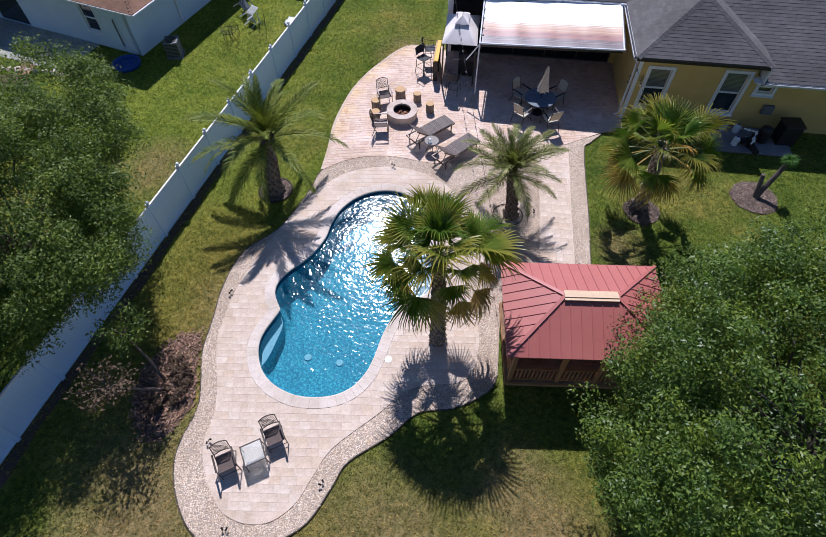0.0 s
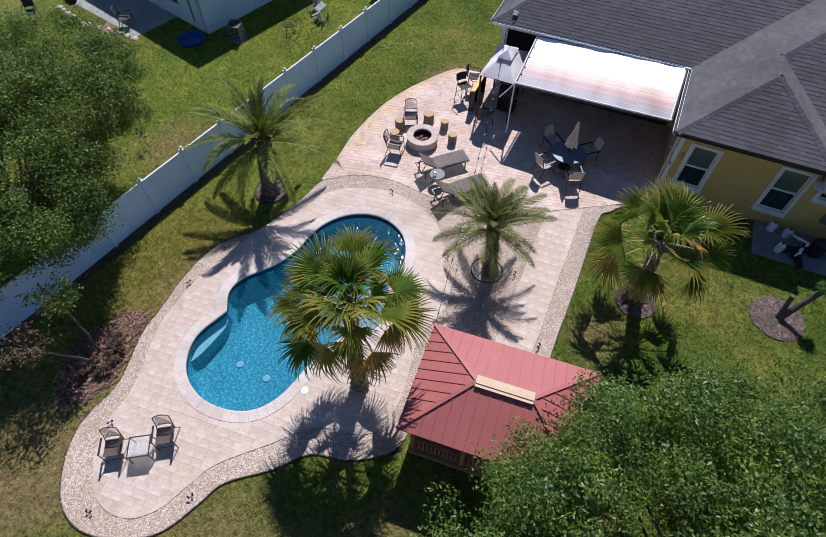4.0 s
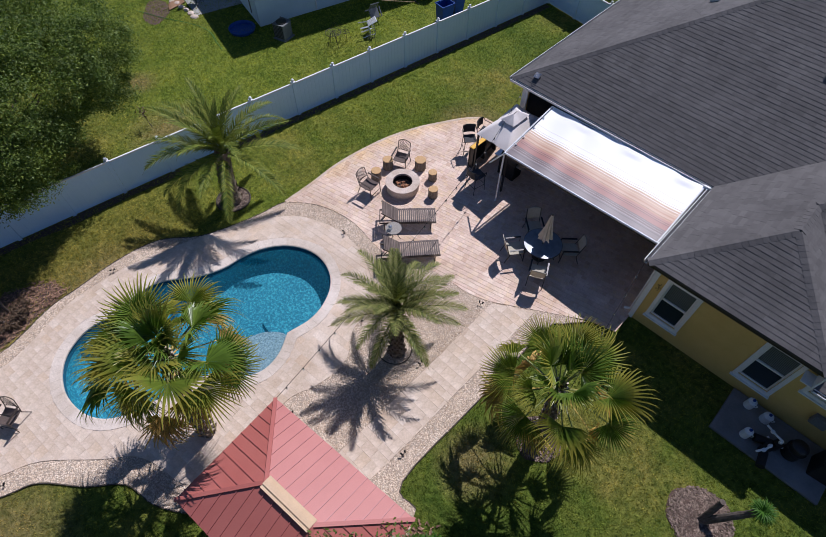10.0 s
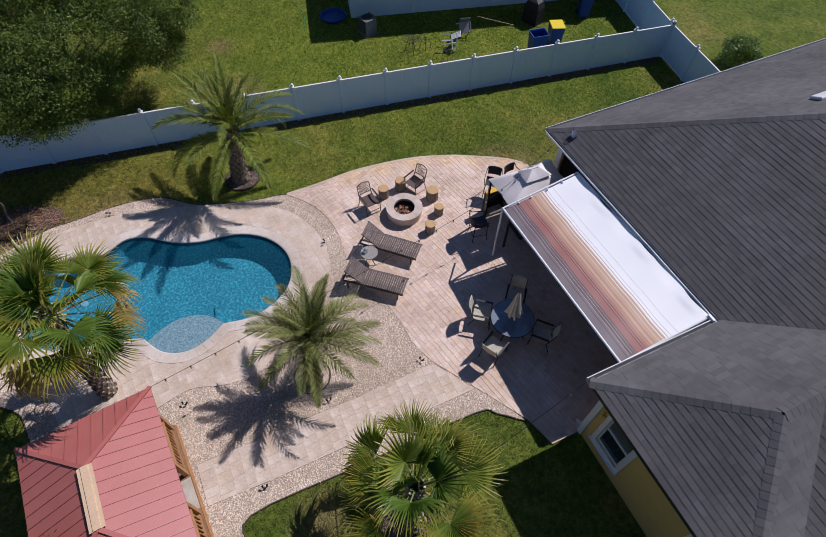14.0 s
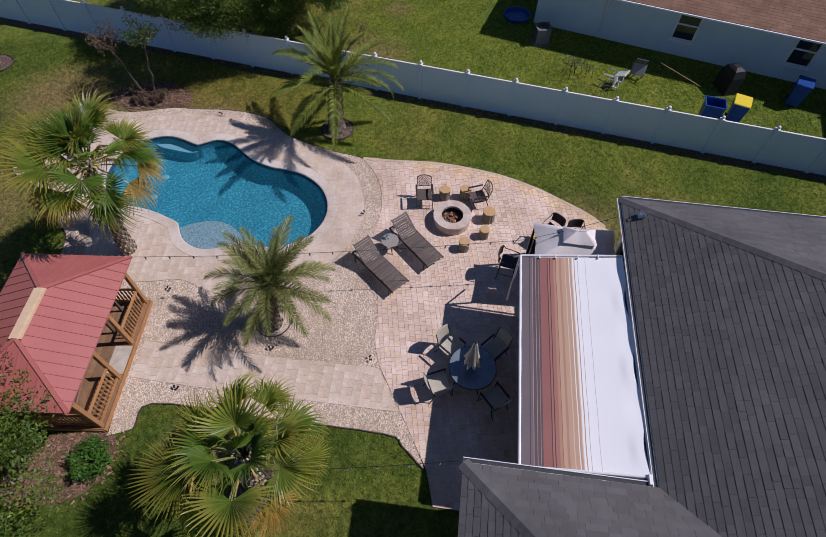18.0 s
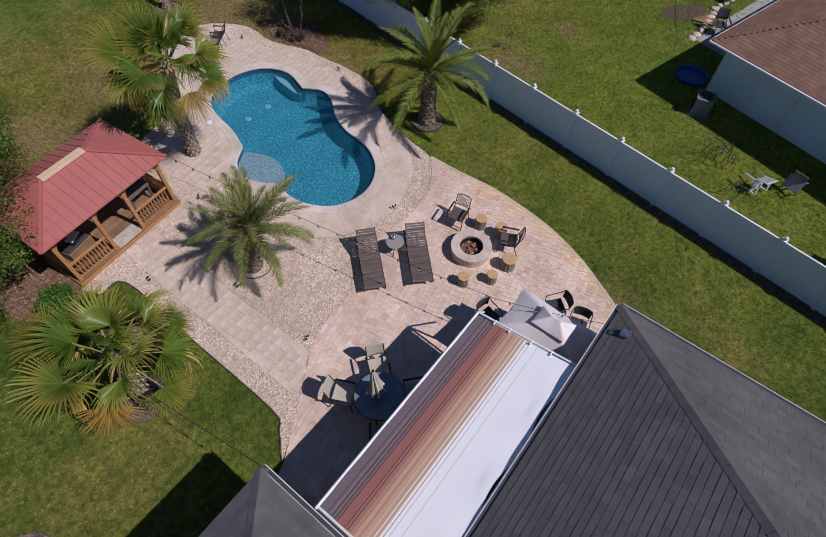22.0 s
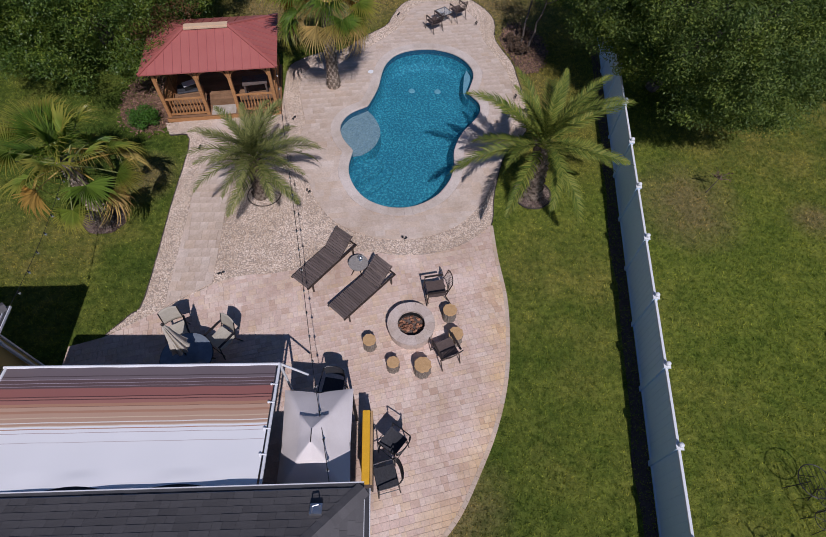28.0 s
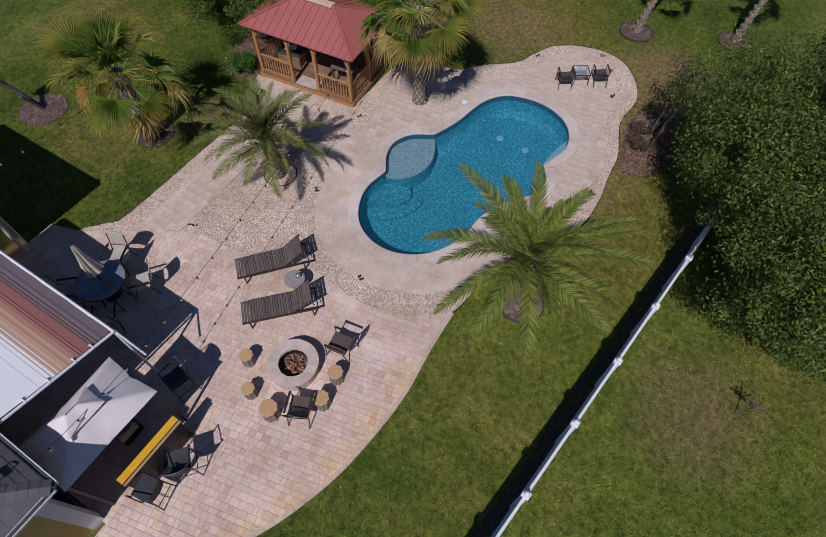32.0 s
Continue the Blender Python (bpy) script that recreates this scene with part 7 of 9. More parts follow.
def jug(x, y, r_, h, label):
    ob = thing("chemical_jug", pose(x, y, 0.055), label, "jug", "chemical jugs")
    bm_ = bmesh.new()
    bmesh.ops.create_cone(bm_, cap_ends=True, segments=16, radius1=r_, radius2=r_ * 0.94, depth=h, matrix=Matrix.Translation((0, 0, h / 2)))
    part("body", bm_, M_white, ob)
    part("neck", rod(bmesh.new(), (0, 0, h), (0, 0, h + 0.06), r_ * 0.8, 0.04, 12), M_white, ob)
    part("cap", rod(bmesh.new(), (0, 0, h + 0.062), (0, 0, h + 0.1), 0.04, 0.04, 12), M_bluebin, ob)
    bm_ = bmesh.new()
    bent(bm_, [(r_ * 0.9, 0, h * 0.75), (r_ * 1.35, 0, h * 0.7), (r_ * 1.3, 0, h * 0.4), (r_ * 0.95, 0, h * 0.35)], 0.012)
    part("handle", bm_, M_white, ob)


jug(10.1, 18.3, 0.13, 0.28, "white plastic chemical jug under the window")
jug(10.6, 18.22, 0.14, 0.26, "squat white plastic jug against the wall")
jug(10.38, 17.42, 0.12, 0.3, "white plastic jug at the edge of the slab")
meter = thing("meter_box", pose(11.45, 18.5, 0.95), "dull grey electric meter box on the yellow wall", "meter box")
boxpart("case", (-0.2, 0.2, -0.06, 0.095, -0.18, 0.18), M_acunit, meter, bev=0.015)
boxpart("cover", (-0.17, 0.17, -0.075, -0.063, -0.14, 0.14), M_acunit, meter)
grey_bin = thing("storage_bin", pose(12.3, 17.9, 0.0, 0, 0, 5), "black covered storage bin against the wall", "storage bin")
boxpart("body", (-0.35, 0.35, -0.3, 0.3, -0.03, 0.85), M_black, grey_bin, bev=0.03)
boxpart("lid", (-0.38, 0.38, -0.33, 0.33, 0.853, 0.92), M_dark, grey_bin, bev=0.02)


# ---- string lights ----
def string_lights(a, b, sag, n_b, label):
    a, b = Vector(a), Vector(b)
    ob = thing("string_lights", Matrix.Translation(a), label, "string lights")
    pts = []
    for i in range(41):
        t = i / 40
        p = (b - a) * t
        p.z -= sag * 4 * t * (1 - t)
        pts.append(p)
    bm_ = bmesh.new()
    bent(bm_, pts, 0.007, 4)
    part("cable", bm_, M_black, ob)
    bm_ = bmesh.new()
    rod(bm_, (0, 0, -0.055), (0, 0, 0.0), 0.018, 0.014, 8)
    sock = bpy.data.meshes.new("socket")
    bm_.to_mesh(sock)
    bm_.free()
    sock.materials.append(M_black)
    bm_ = bmesh.new()
    bmesh.ops.create_icosphere(bm_, subdivisions=2, radius=0.03, matrix=Matrix.Translation((0, 0, -0.08)) @ Matrix.Diagonal((1, 1, 1.3, 1)))
    bulb = bpy.data.meshes.new("bulb")
    bm_.to_mesh(bulb)
    bm_.free()
    bulb.materials.append(M_clearglass)
    for i in range(n_b):
        t = (i + 0.6) / n_b
        p = (b - a) * t
        p.z -= sag * 4 * t * (1 - t)
        s_ = new("socket", sock)
        s_.parent, s_.location = ob, p
        q_ = new("bulb", bulb)
        q_.parent = s_
    return ob


string_lights((1.40, 8.98, 2.06), (-0.55, 19.45, 2.15), 0.18, 17, "black cable of clear bulbs strung from gazebo to awning")
string_lights((5.8, 18.1, 2.86), (6.42, 13.75, 2.25), 0.12, 7, "black cable of clear bulbs strung from eave to palm")
string_lights((-0.55, 19.45, 2.15), (-1.1, 21.86, 2.88), 0.06, 4, "black cable of clear bulbs strung from awning to eave")


# ---- palms ----
def fan_leaf_mesh(name, R, segs, spread, droop, fold, seed, material, join=0.46):
    """A palmate blade: pleated segments that fan from the hub, joined for part of their length, split and drooping past that. It points along +x, up is +z."""
    q = random.Random(seed)
    vs, fs = [], []
    for i in range(segs):
        a = (i + 0.5 - segs / 2) / segs * spread
        da = spread / segs / 2
        k = 0.70 + 0.30 * math.cos(a * 0.66)
        L = R * k * q.uniform(0.88, 1.05)
        tilt = fold * abs(math.sin(a)) * 0.9
        split = join * q.uniform(0.85, 1.25)
        dt = droop * q.uniform(0.5, 1.7)
        sway = q.uniform(-0.05, 0.05)
        o = len(vs)
        vs.append((0, 0, 0))
        # along the segment: share of its length, share of its full width, ridge height, sag
        for r_, wd, rg, sg in ((split, 1.0, 0.045, 0.10 * split), (0.76, 0.38, 0.018, 0.24), (0.9, 0.2, 0.008, 0.44)):
            for side_, up in ((-1, 0.0), (0, rg * R), (1, 0.0)):
                ang = a + da * wd * side_ + sway * max(0.0, r_ - split)
                vs.append((L * r_ * math.cos(ang), L * r_ * math.sin(ang), up + L * r_ * tilt * 0.38 - (dt if r_ > split else droop) * sg * L))
        vs.append((L * math.cos(a + sway), L * math.sin(a + sway), L * tilt * 0.3 - dt * 0.72 * L))
        fs += [(o, o + 1, o + 2), (o, o + 2, o + 3)]
        for j in (1, 4):
            fs += [(o + j, o + j + 3, o + j + 4, o + j + 1), (o + j + 1, o + j + 4, o + j + 5, o + j + 2)]
        fs += [(o + 7, o + 10, o + 8), (o + 8, o + 10, o + 9)]
    me = bpy.data.meshes.new(name)
    me.from_pydata(vs, [], fs)
    me.materials.append(material)
    return me


def palm_trunk(base, top, r0, r1, parent, inv, bulge=0.0, boots=0, seed=1, stub=None):
    q = random.Random(seed)
    vs, fs = [], []
    n, m_ = 14, 14
    b, t = Vector(base), Vector(top)
    ctrl = [b + (t - b) * (j / m_) + Vector(((t - b).x, (t - b).y, 0)) * (-0.18 * math.sin(math.pi * j / m_)) for j in range(m_ + 1)]
    for j, c in enumerate(ctrl):
        v = j / m_
        r = r0 + (r1 - r0) * v + bulge * math.exp(-((v) / 0.12) ** 2)
        for i in range(n):
            a = i * 2 * math.pi / n
            rr = r * (1 + 0.05 * q.uniform(-1, 1) + (0.03 if j % 2 else -0.03))
            vs.append((c.x + rr * math.cos(a), c.y + rr * math.sin(a), c.z))
    for j in range(m_):
        for i in range(n):
            fs.append((j * n + i, j * n + (i + 1) % n, (j + 1) * n + (i + 1) % n, (j + 1) * n + i))
    tr = raw("trunk", vs, fs, M_palmtrunk, parent)
    tr.matrix_parent_inverse = inv
    if boots:
        vs, fs = [], []
        rows = boots
        for j in range(rows):
            v = (j + 0.5) / rows
            k = min(m_ - 1, int(v * m_))
            c = ctrl[k] + (ctrl[k + 1] - ctrl[k]) * (v * m_ - k)
            r = r0 + (r1 - r0) * v + bulge * math.exp(-((v) / 0.12) ** 2)
            for i in range(9):
                a = (i + 0.5 * (j % 2)) * 2 * math.pi / 9 + q.uniform(-0.06, 0.06)
                out = Vector((math.cos(a), math.sin(a), 0))
                sd = Vector((-math.sin(a), math.cos(a), 0))
                w, h, pr = 0.055, 0.14, 0.045 * q.uniform(0.7, 1.3)
                p = c + out * (r * 0.97)
                o = len(vs)
                for d in (-sd * w - Vector((0, 0, h * 0.4)), sd * w - Vector((0, 0, h * 0.4)), Vector((0, 0, h * 0.6)) + out * pr + sd * w * 0.5, Vector((0, 0, h * 0.6)) + out * pr - sd * w * 0.5):
                    vs.append(tuple(p + d))
                for d in (Vector((0, 0, h * 0.6)) + sd * w * 0.5, Vector((0, 0, h * 0.6)) - sd * w * 0.5):
                    vs.append(tuple(p + d))
                fs += [(o, o + 1, o + 2, o + 3), (o + 3, o + 2, o + 4, o + 5)]
        bt = raw("boot_layer", vs, fs, stub or M_boot, parent, "criss-cross stubs of old leaf stalks")
        bt.matrix_parent_inverse = inv
        bt["kind"] = "stuff"
    return tr


def fan_palm(base, crown, reach, n_green, n_dry, label, seed, r0=0.2, r1=0.15, boots=26, stalk=0.46, share=0.5, lay=0.35, drop=108):
    q = random.Random(seed)
    ob = thing("fan_palm", Matrix.Translation(base), label, "palm tree")
    inv = Matrix.Translation(-Vector(base))
    palm_trunk(base, crown, r0, r1, ob, inv, 0.05, boots, seed)
    blade = reach * share
    greens = [fan_leaf_mesh("fan_leaf", blade * k, 34, radians(s), dr, fo, seed + i, M_fan) for i, (k, s, dr, fo) in enumerate(((1.0, 215, 0.35, 1.1), (0.95, 185, 0.55, 0.9), (1.04, 235, 0.28, 1.3), (0.92, 165, 0.75, 0.9)))]
    drys = [fan_leaf_mesh("dry_fan_leaf", blade * k, 24, radians(s), dr, 0.2, seed + 9 + i, M_fan_dry) for i, (k, s, dr) in enumerate(((0.95, 160, 0.7), (0.9, 130, 1.0)))]
    top = Vector(crown)
    total = n_green + n_dry
    for i in range(total):
        dry = i >= n_green or (i > n_green * 0.72 and i % 5 == 1)
        az = i * 2.39996 + q.uniform(-0.25, 0.25)
        v = (i + 0.5) / n_green if i < n_green else 1.0
        el = radians(84 - drop * v ** 0.9 + q.uniform(-13, 13)) if i < n_green else radians(62 - drop * 0.78 + q.uniform(-16, 14))
        out = Vector((math.cos(az) * math.cos(el), math.sin(az) * math.cos(el), math.sin(el)))
        L = reach * (stalk + 0.2 * q.random()) * (0.42 + 0.58 * min(1.0, v / 0.45))
        start = top + Vector((math.cos(az), math.sin(az), 0)) * r1 * 0.6 + Vector((0, 0, -0.25 * v))
        end = start + out * L - Vector((0, 0, 0.10 * L * v))
        bm_ = bmesh.new()
        mid = (start + end) / 2 + Vector((0, 0, 0.04 * L))
        bar(bm_, start, mid, 0.035, 0.014)
        bar(bm_, mid, end, 0.026, 0.012)
        pt = part("leaf_stalk", bm_, M_petiole if not dry else M_fan_dry, ob)
        pt.matrix_parent_inverse = inv
        # blade: bends down from the stalk's end
        fwd = (out - Vector((0, 0, 0.10 + lay * v))).normalized() if v > 0.12 else out
        if i >= n_green:
            fwd = (out - Vector((0, 0, 0.55))).normalized()
        sd = Vector((-math.sin(az), math.cos(az), 0))
        sd = (sd + Vector((0, 0, q.uniform(-0.6, 0.6)))).normalized()
        up = fwd.cross(sd).normalized()
        sd = up.cross(fwd).normalized()
        mw = Matrix(((fwd.x, sd.x, up.x, end.x), (fwd.y, sd.y, up.y, end.y), (fwd.z, sd.z, up.z, end.z), (0, 0, 0, 1)))
        lf = new("dry_fan_leaf" if dry else "fan_leaf", q.choice(drys) if dry else q.choice(greens))
        lf.parent = ob
        lf.matrix_parent_inverse = inv
        lf.matrix_basis = mw @ Matrix.Scale(q.uniform(0.78, 1.15), 4)
        if dry:
            lf["label"] = "yellowed dry fan leaf"
    return ob


def date_frond_mesh(name, L, seed, rise, fall, material, n_l=50, wide=0.36, slim=0.0125):
    """A feather frond: an arching stalk with two rows of narrow leaflets. It starts along +x."""
    q = random.Random(seed)
    vs, fs = [], []
    pts, ang = [Vector((0, 0, 0))], rise
    n = 24
    for i in range(n):
        ang -= fall / n * (0.5 + 1.2 * i / n)
        pts.append(pts[-1] + Vector((math.cos(ang), 0, math.sin(ang))) * (L / n))
    for i in range(n):
        w = 0.022 * (1 - i / n) + 0.004
        w2 = 0.022 * (1 - (i + 1) / n) + 0.004
        o = len(vs)
        a, b = pts[i], pts[i + 1]
        vs += [(a.x, -w, a.z), (a.x, 0, a.z + w), (a.x, w, a.z), (b.x, -w2, b.z), (b.x, 0, b.z + w2), (b.x, w2, b.z)]
        fs += [(o, o + 1, o + 4, o + 3), (o + 1, o + 2, o + 5, o + 4), (o, o + 3, o + 5, o + 2)]
    for s in (-1, 1):
        for i in range(n_l):
            t = 0.10 + 0.89 * (i + q.random() * 0.4) / n_l
            k = min(n - 1, int(t * n))
            p = pts[k] + (pts[k + 1] - pts[k]) * (t * n - k)
            d = (pts[k + 1] - pts[k]).normalized()
            ll = wide * (math.sin(math.pi * min(1, 0.12 + t * 0.95)) ** 0.55) * q.uniform(0.85, 1.1)
            fwd = 0.8 + 0.7 * t
            lift = q.uniform(0.0, 0.7)
            side_ = Vector((0, s, 0))
            upv = side_.cross(d) * s
            upv = Vector((-d.z, 0, d.x))
            v = (side_ + d * fwd + upv * lift).normalized()
            tip = p + v * ll - Vector((0, 0, 0.18 * ll))
            mid = p + v * ll * 0.5
            w = slim
            o = len(vs)
            vs += [tuple(p - d * w), tuple(p + d * w), tuple(mid + d * w * 1.3), tuple(mid - d * w * 1.3), tuple(tip)]
            fs += [(o, o + 1, o + 2, o + 3), (o + 3, o + 2, o + 4)]
    me = bpy.data.meshes.new(name)
    me.from_pydata(vs, [], fs)
    me.materials.append(material)
    return me


def date_palm(base, crown, reach, n_f, label, seed, r0, r1, material, low=86, leaflets=()):
    q = random.Random(seed)
    ob = thing("date_palm", Matrix.Translation(base), label, "palm tree")
    inv = Matrix.Translation(-Vector(base))
    palm_trunk(base, crown, r0, r1, ob, inv, 0.08, 16, seed, M_boot_dark)
    kinds = [date_frond_mesh("frond", reach * k, seed + i, r_, f_, material, *leaflets) for i, (k, r_, f_) in enumerate(((1.0, 0.0, 0.9), (1.08, 0.1, 1.2), (0.92, 0.0, 0.7), (1.0, 0.1, 1.5)))]
    top = Vector(crown)
    for i in range(n_f):
        v = (i + 0.5) / n_f
        az = i * 2.39996 + q.uniform(-0.2, 0.2)
        el = radians(86 - low * v ** 1.25 + q.uniform(-9, 9))
        sc = 0.62 + 0.4 * min(1, v * 2.2)
        m_ = Matrix.Translation(top + Vector((0, 0, 0.12 - 0.3 * v))) @ Matrix.Rotation(az, 4, 'Z') @ Matrix.Rotation(-el, 4, 'Y') @ Matrix.Rotation(q.uniform(-0.4, 0.4), 4, 'X') @ Matrix.Diagonal((sc, sc, sc, 1))
        fr_ = new("frond", kinds[i % 4] if v > 0.3 else kinds[2])
        fr_.parent = ob
        fr_.matrix_parent_inverse = inv
        fr_.matrix_basis = m_
    return ob


fan_palm((-0.17, 7.35, 0.0), (-0.33, 7.75, 3.85), 1.84, 32, 9, "tall fan palm with yellowing lower leaves beside the pool", 11, share=0.52, lay=0.28, drop=97)
fan_palm((6.38, 13.62, -0.03), (6.17, 13.75, 2.75), 1.72, 20, 4, "fan palm with dry hanging leaves standing in the lawn", 23, 0.2, 0.16, 18, 0.52, 0.54, 0.18)
date_palm((-6.72, 12.72, -0.03), (-6.55, 12.93, 2.35), 2.8, 29, "feathery date palm in a mulched ring beside the fence", 31, 0.28, 0.23, M_date, 98, (62, 0.40, 0.0165))
date_palm((1.84, 12.62, 0.0), (1.62, 12.9, 1.9), 2.0, 36, "low feathery date palm growing out of the gravel", 47, 0.19, 0.16, M_date_grey)

# young palms in one bed: short bare stems, one with a small green tuft
young = thing("young_palm", pose(10.55, 14.6, -0.03), "two short leaning dark palm stems, one tufted, in a mulch bed", "palm tree")
for (tx, ty, tz), r_ in (((0.62, 0.55, 1.4), 0.085), ((0.02, 0.42, 0.8), 0.075)):
    vs, fs = [], []
    n = 10
    for j in range(9):
        v = j / 8
        for i in range(n):
            a = i * 2 * math.pi / n
            rr = r_ * (1.1 - 0.2 * v + (0.08 if j % 2 else 0))
            vs.append((tx * v + rr * math.cos(a), ty * v + rr * math.sin(a), tz * v))
    for j in range(8):
        for i in range(n):
            fs.append((j * n + i, j * n + (i + 1) % n, (j + 1) * n + (i + 1) % n, (j + 1) * n + i))
    fs.append(tuple(range(8 * n, 9 * n)))
    raw("stem", vs, fs, M_bark, young)
tuft = fan_leaf_mesh("small_leaf", 0.32, 14, radians(200), 0.5, 0.3, 5, M_bush)
for i in range(9):
    lf = new("small_leaf", tuft)
    lf.parent = young
    lf.matrix_basis = Matrix.Translation((0.62, 0.55, 1.4)) @ Matrix.Rotation(i * 2.4, 4, 'Z') @ Matrix.Rotation(-radians(60 - i * 9), 4, 'Y')


# mulch rings
def mulch_ring(x, y, r, edged, label, chips=420):
    q = random.Random(int(x * 100))
    ob = thing("mulch_bed", pose(x, y, -0.03), label, "mulch bed", "mulch beds")
    vs, fs = [(0, 0, 0.05)], []
    n = 36
    for rr, z in ((0.6, 0.05), (1.0, 0.008), (1.02, -0.01)):
        for i in range(n):
            a = i * 2 * math.pi / n
            k = r * rr * (1 + 0.05 * math.sin(3 * a + x) + 0.03 * math.sin(7 * a))
            vs.append((k * math.cos(a), k * math.sin(a), z))
    fs += [(0, 1 + i, 1 + (i + 1) % n) for i in range(n)]
    for j in range(2):
        fs += [(1 + j * n + i, 1 + (j + 1) * n + i, 1 + (j + 1) * n + (i + 1) % n, 1 + j * n + (i + 1) % n) for i in range(n)]
    raw("soil", vs, fs, M_mulch, ob)
    vs, fs = [], []
    for i in range(chips):
        a, rr = q.uniform(0, 6.283), r * math.sqrt(q.random()) * 0.99
        c = Vector((rr * math.cos(a), rr * math.sin(a), 0.05 + q.uniform(0, 0.03) - 0.03 * (rr / r) ** 2))
        t, l, w = q.uniform(0, 6.28), q.uniform(0.014, 0.04), q.uniform(0.007, 0.016)
        d, s = Vector((math.cos(t), math.sin(t), q.uniform(-0.4, 0.4))) * l, Vector((-math.sin(t), math.cos(t), q.uniform(-0.4, 0.4))) * w
        o = len(vs)
        vs += [tuple(c - d - s), tuple(c + d - s), tuple(c + d + s), tuple(c - d + s)]
        fs.append((o, o + 1, o + 2, o + 3))
    tagged(raw("bark_chip_layer", vs, fs, M_bark_chip, ob), kind="stuff")
    if edged:
        bm_ = bmesh.new()
        bent(bm_, [((r + 0.02) * math.cos(i * math.pi / 18), (r + 0.02) * math.sin(i * math.pi / 18), 0.04) for i in range(37)], 0.028, 6)
        part("edging_ring", bm_, M_edging, ob, "black plastic edging ring")
    return ob


mulch_ring(-6.72, 12.75, 0.58, True, "round dark mulch bed with black edging under the date palm", 1500)
mulch_ring(6.45, 13.45, 0.62, False, "ragged round mulch bed under the fan palm", 1500)
mulch_ring(10.55, 14.65, 0.80, False, "round brown mulch bed round the young palms", 2200)
mulch_ring(-5.25, -0.75, 0.62, True, "round mulch bed under a slim tree", 500)
mulch_ring(-8.7, -2.2, 0.6, True, "round mulch bed under a slim tree near the fence", 500)
gr = thing("edging_ring", pose(1.75, 12.62, 0.0), "thin black hoop round the palm in the gravel", "edging")
bm = bmesh.new()
bent(bm, [(0.52 * math.cos(i * math.pi / 18), 0.5 * math.sin(i * math.pi / 18), 0.035) for i in range(37)], 0.016, 6)
part("hoop", bm, M_edging, gr)

soilbed = sheet("soil_bed", curve([(5.5, 9.4), (6.6, 9.6), (7.3, 8.6), (7.2, 6.8), (6.4, 5.6), (5.6, 6.0), (5.75, 7.6)], 5), [], -0.026, M_soil)
tagged(soilbed, "bare reddish soil beside the gazebo", "soil", kind="structure")


def litter(name, poly, n, seed, material, parent, size=0.05):
    """Loose chips and dead leaves lying over a bed and a little past its edge."""
    q = random.Random(seed)
    xs, ys = [p[0] for p in poly], [p[1] for p in poly]
    cx, cy = sum(xs) / len(xs), sum(ys) / len(ys)
    vs, fs = [], []
    while len(fs) < n:
        x, y = q.uniform(min(xs), max(xs)), q.uniform(min(ys), max(ys))
        if not inside(x, y, poly):
            continue
        k = q.uniform(0.9, 1.16)
        x, y = cx + (x - cx) * k, cy + (y - cy) * k
        t, l, w = q.uniform(0, 6.28), size * q.uniform(0.5, 1.3), size * q.uniform(0.25, 0.6)
        d, s = Vector((math.cos(t), math.sin(t), q.uniform(-0.3, 0.3))) * l, Vector((-math.sin(t), math.cos(t), q.uniform(-0.3, 0.3))) * w
        c = Vector((x, y, -0.005 + q.uniform(0, 0.025)))
        o = len(vs)
        vs += [tuple(c - d - s), tuple(c + d - s * 0.6), tuple(c + d * 1.1 + s * 0.5), tuple(c - d * 0.8 + s)]
        fs.append((o, o + 1, o + 2, o + 3))
    return tagged(raw(name, vs, fs, material, parent), "loose dead leaves and bark chips", kind="stuff")


litter("leaf_litter", curve([(5.5, 9.4), (6.6, 9.6), (7.3, 8.6), (7.2, 6.8), (6.4, 5.6), (5.6, 6.0), (5.75, 7.6)], 5), 1500, 17, M_litter, soilbed)
shrubbed = sheet("soil_bed_west", curve([(-7.05, 3.6), (-6.7, 4.6), (-7.0, 5.6), (-7.3, 6.6), (-8.0, 6.4), (-8.5, 5.2), (-8.2, 4.0), (-7.6, 3.4)], 5), [], -0.026, M_mulch)
litter("leaf_litter", curve([(-7.05, 3.6), (-6.7, 4.6), (-7.0, 5.6), (-7.3, 6.6), (-8.0, 6.4), (-8.5, 5.2), (-8.2, 4.0), (-7.6, 3.4)], 5), 1300, 18, M_litter, shrubbed)
tagged(shrubbed, "dark mulched bed between gravel edge and fence", "soil", kind="structure")


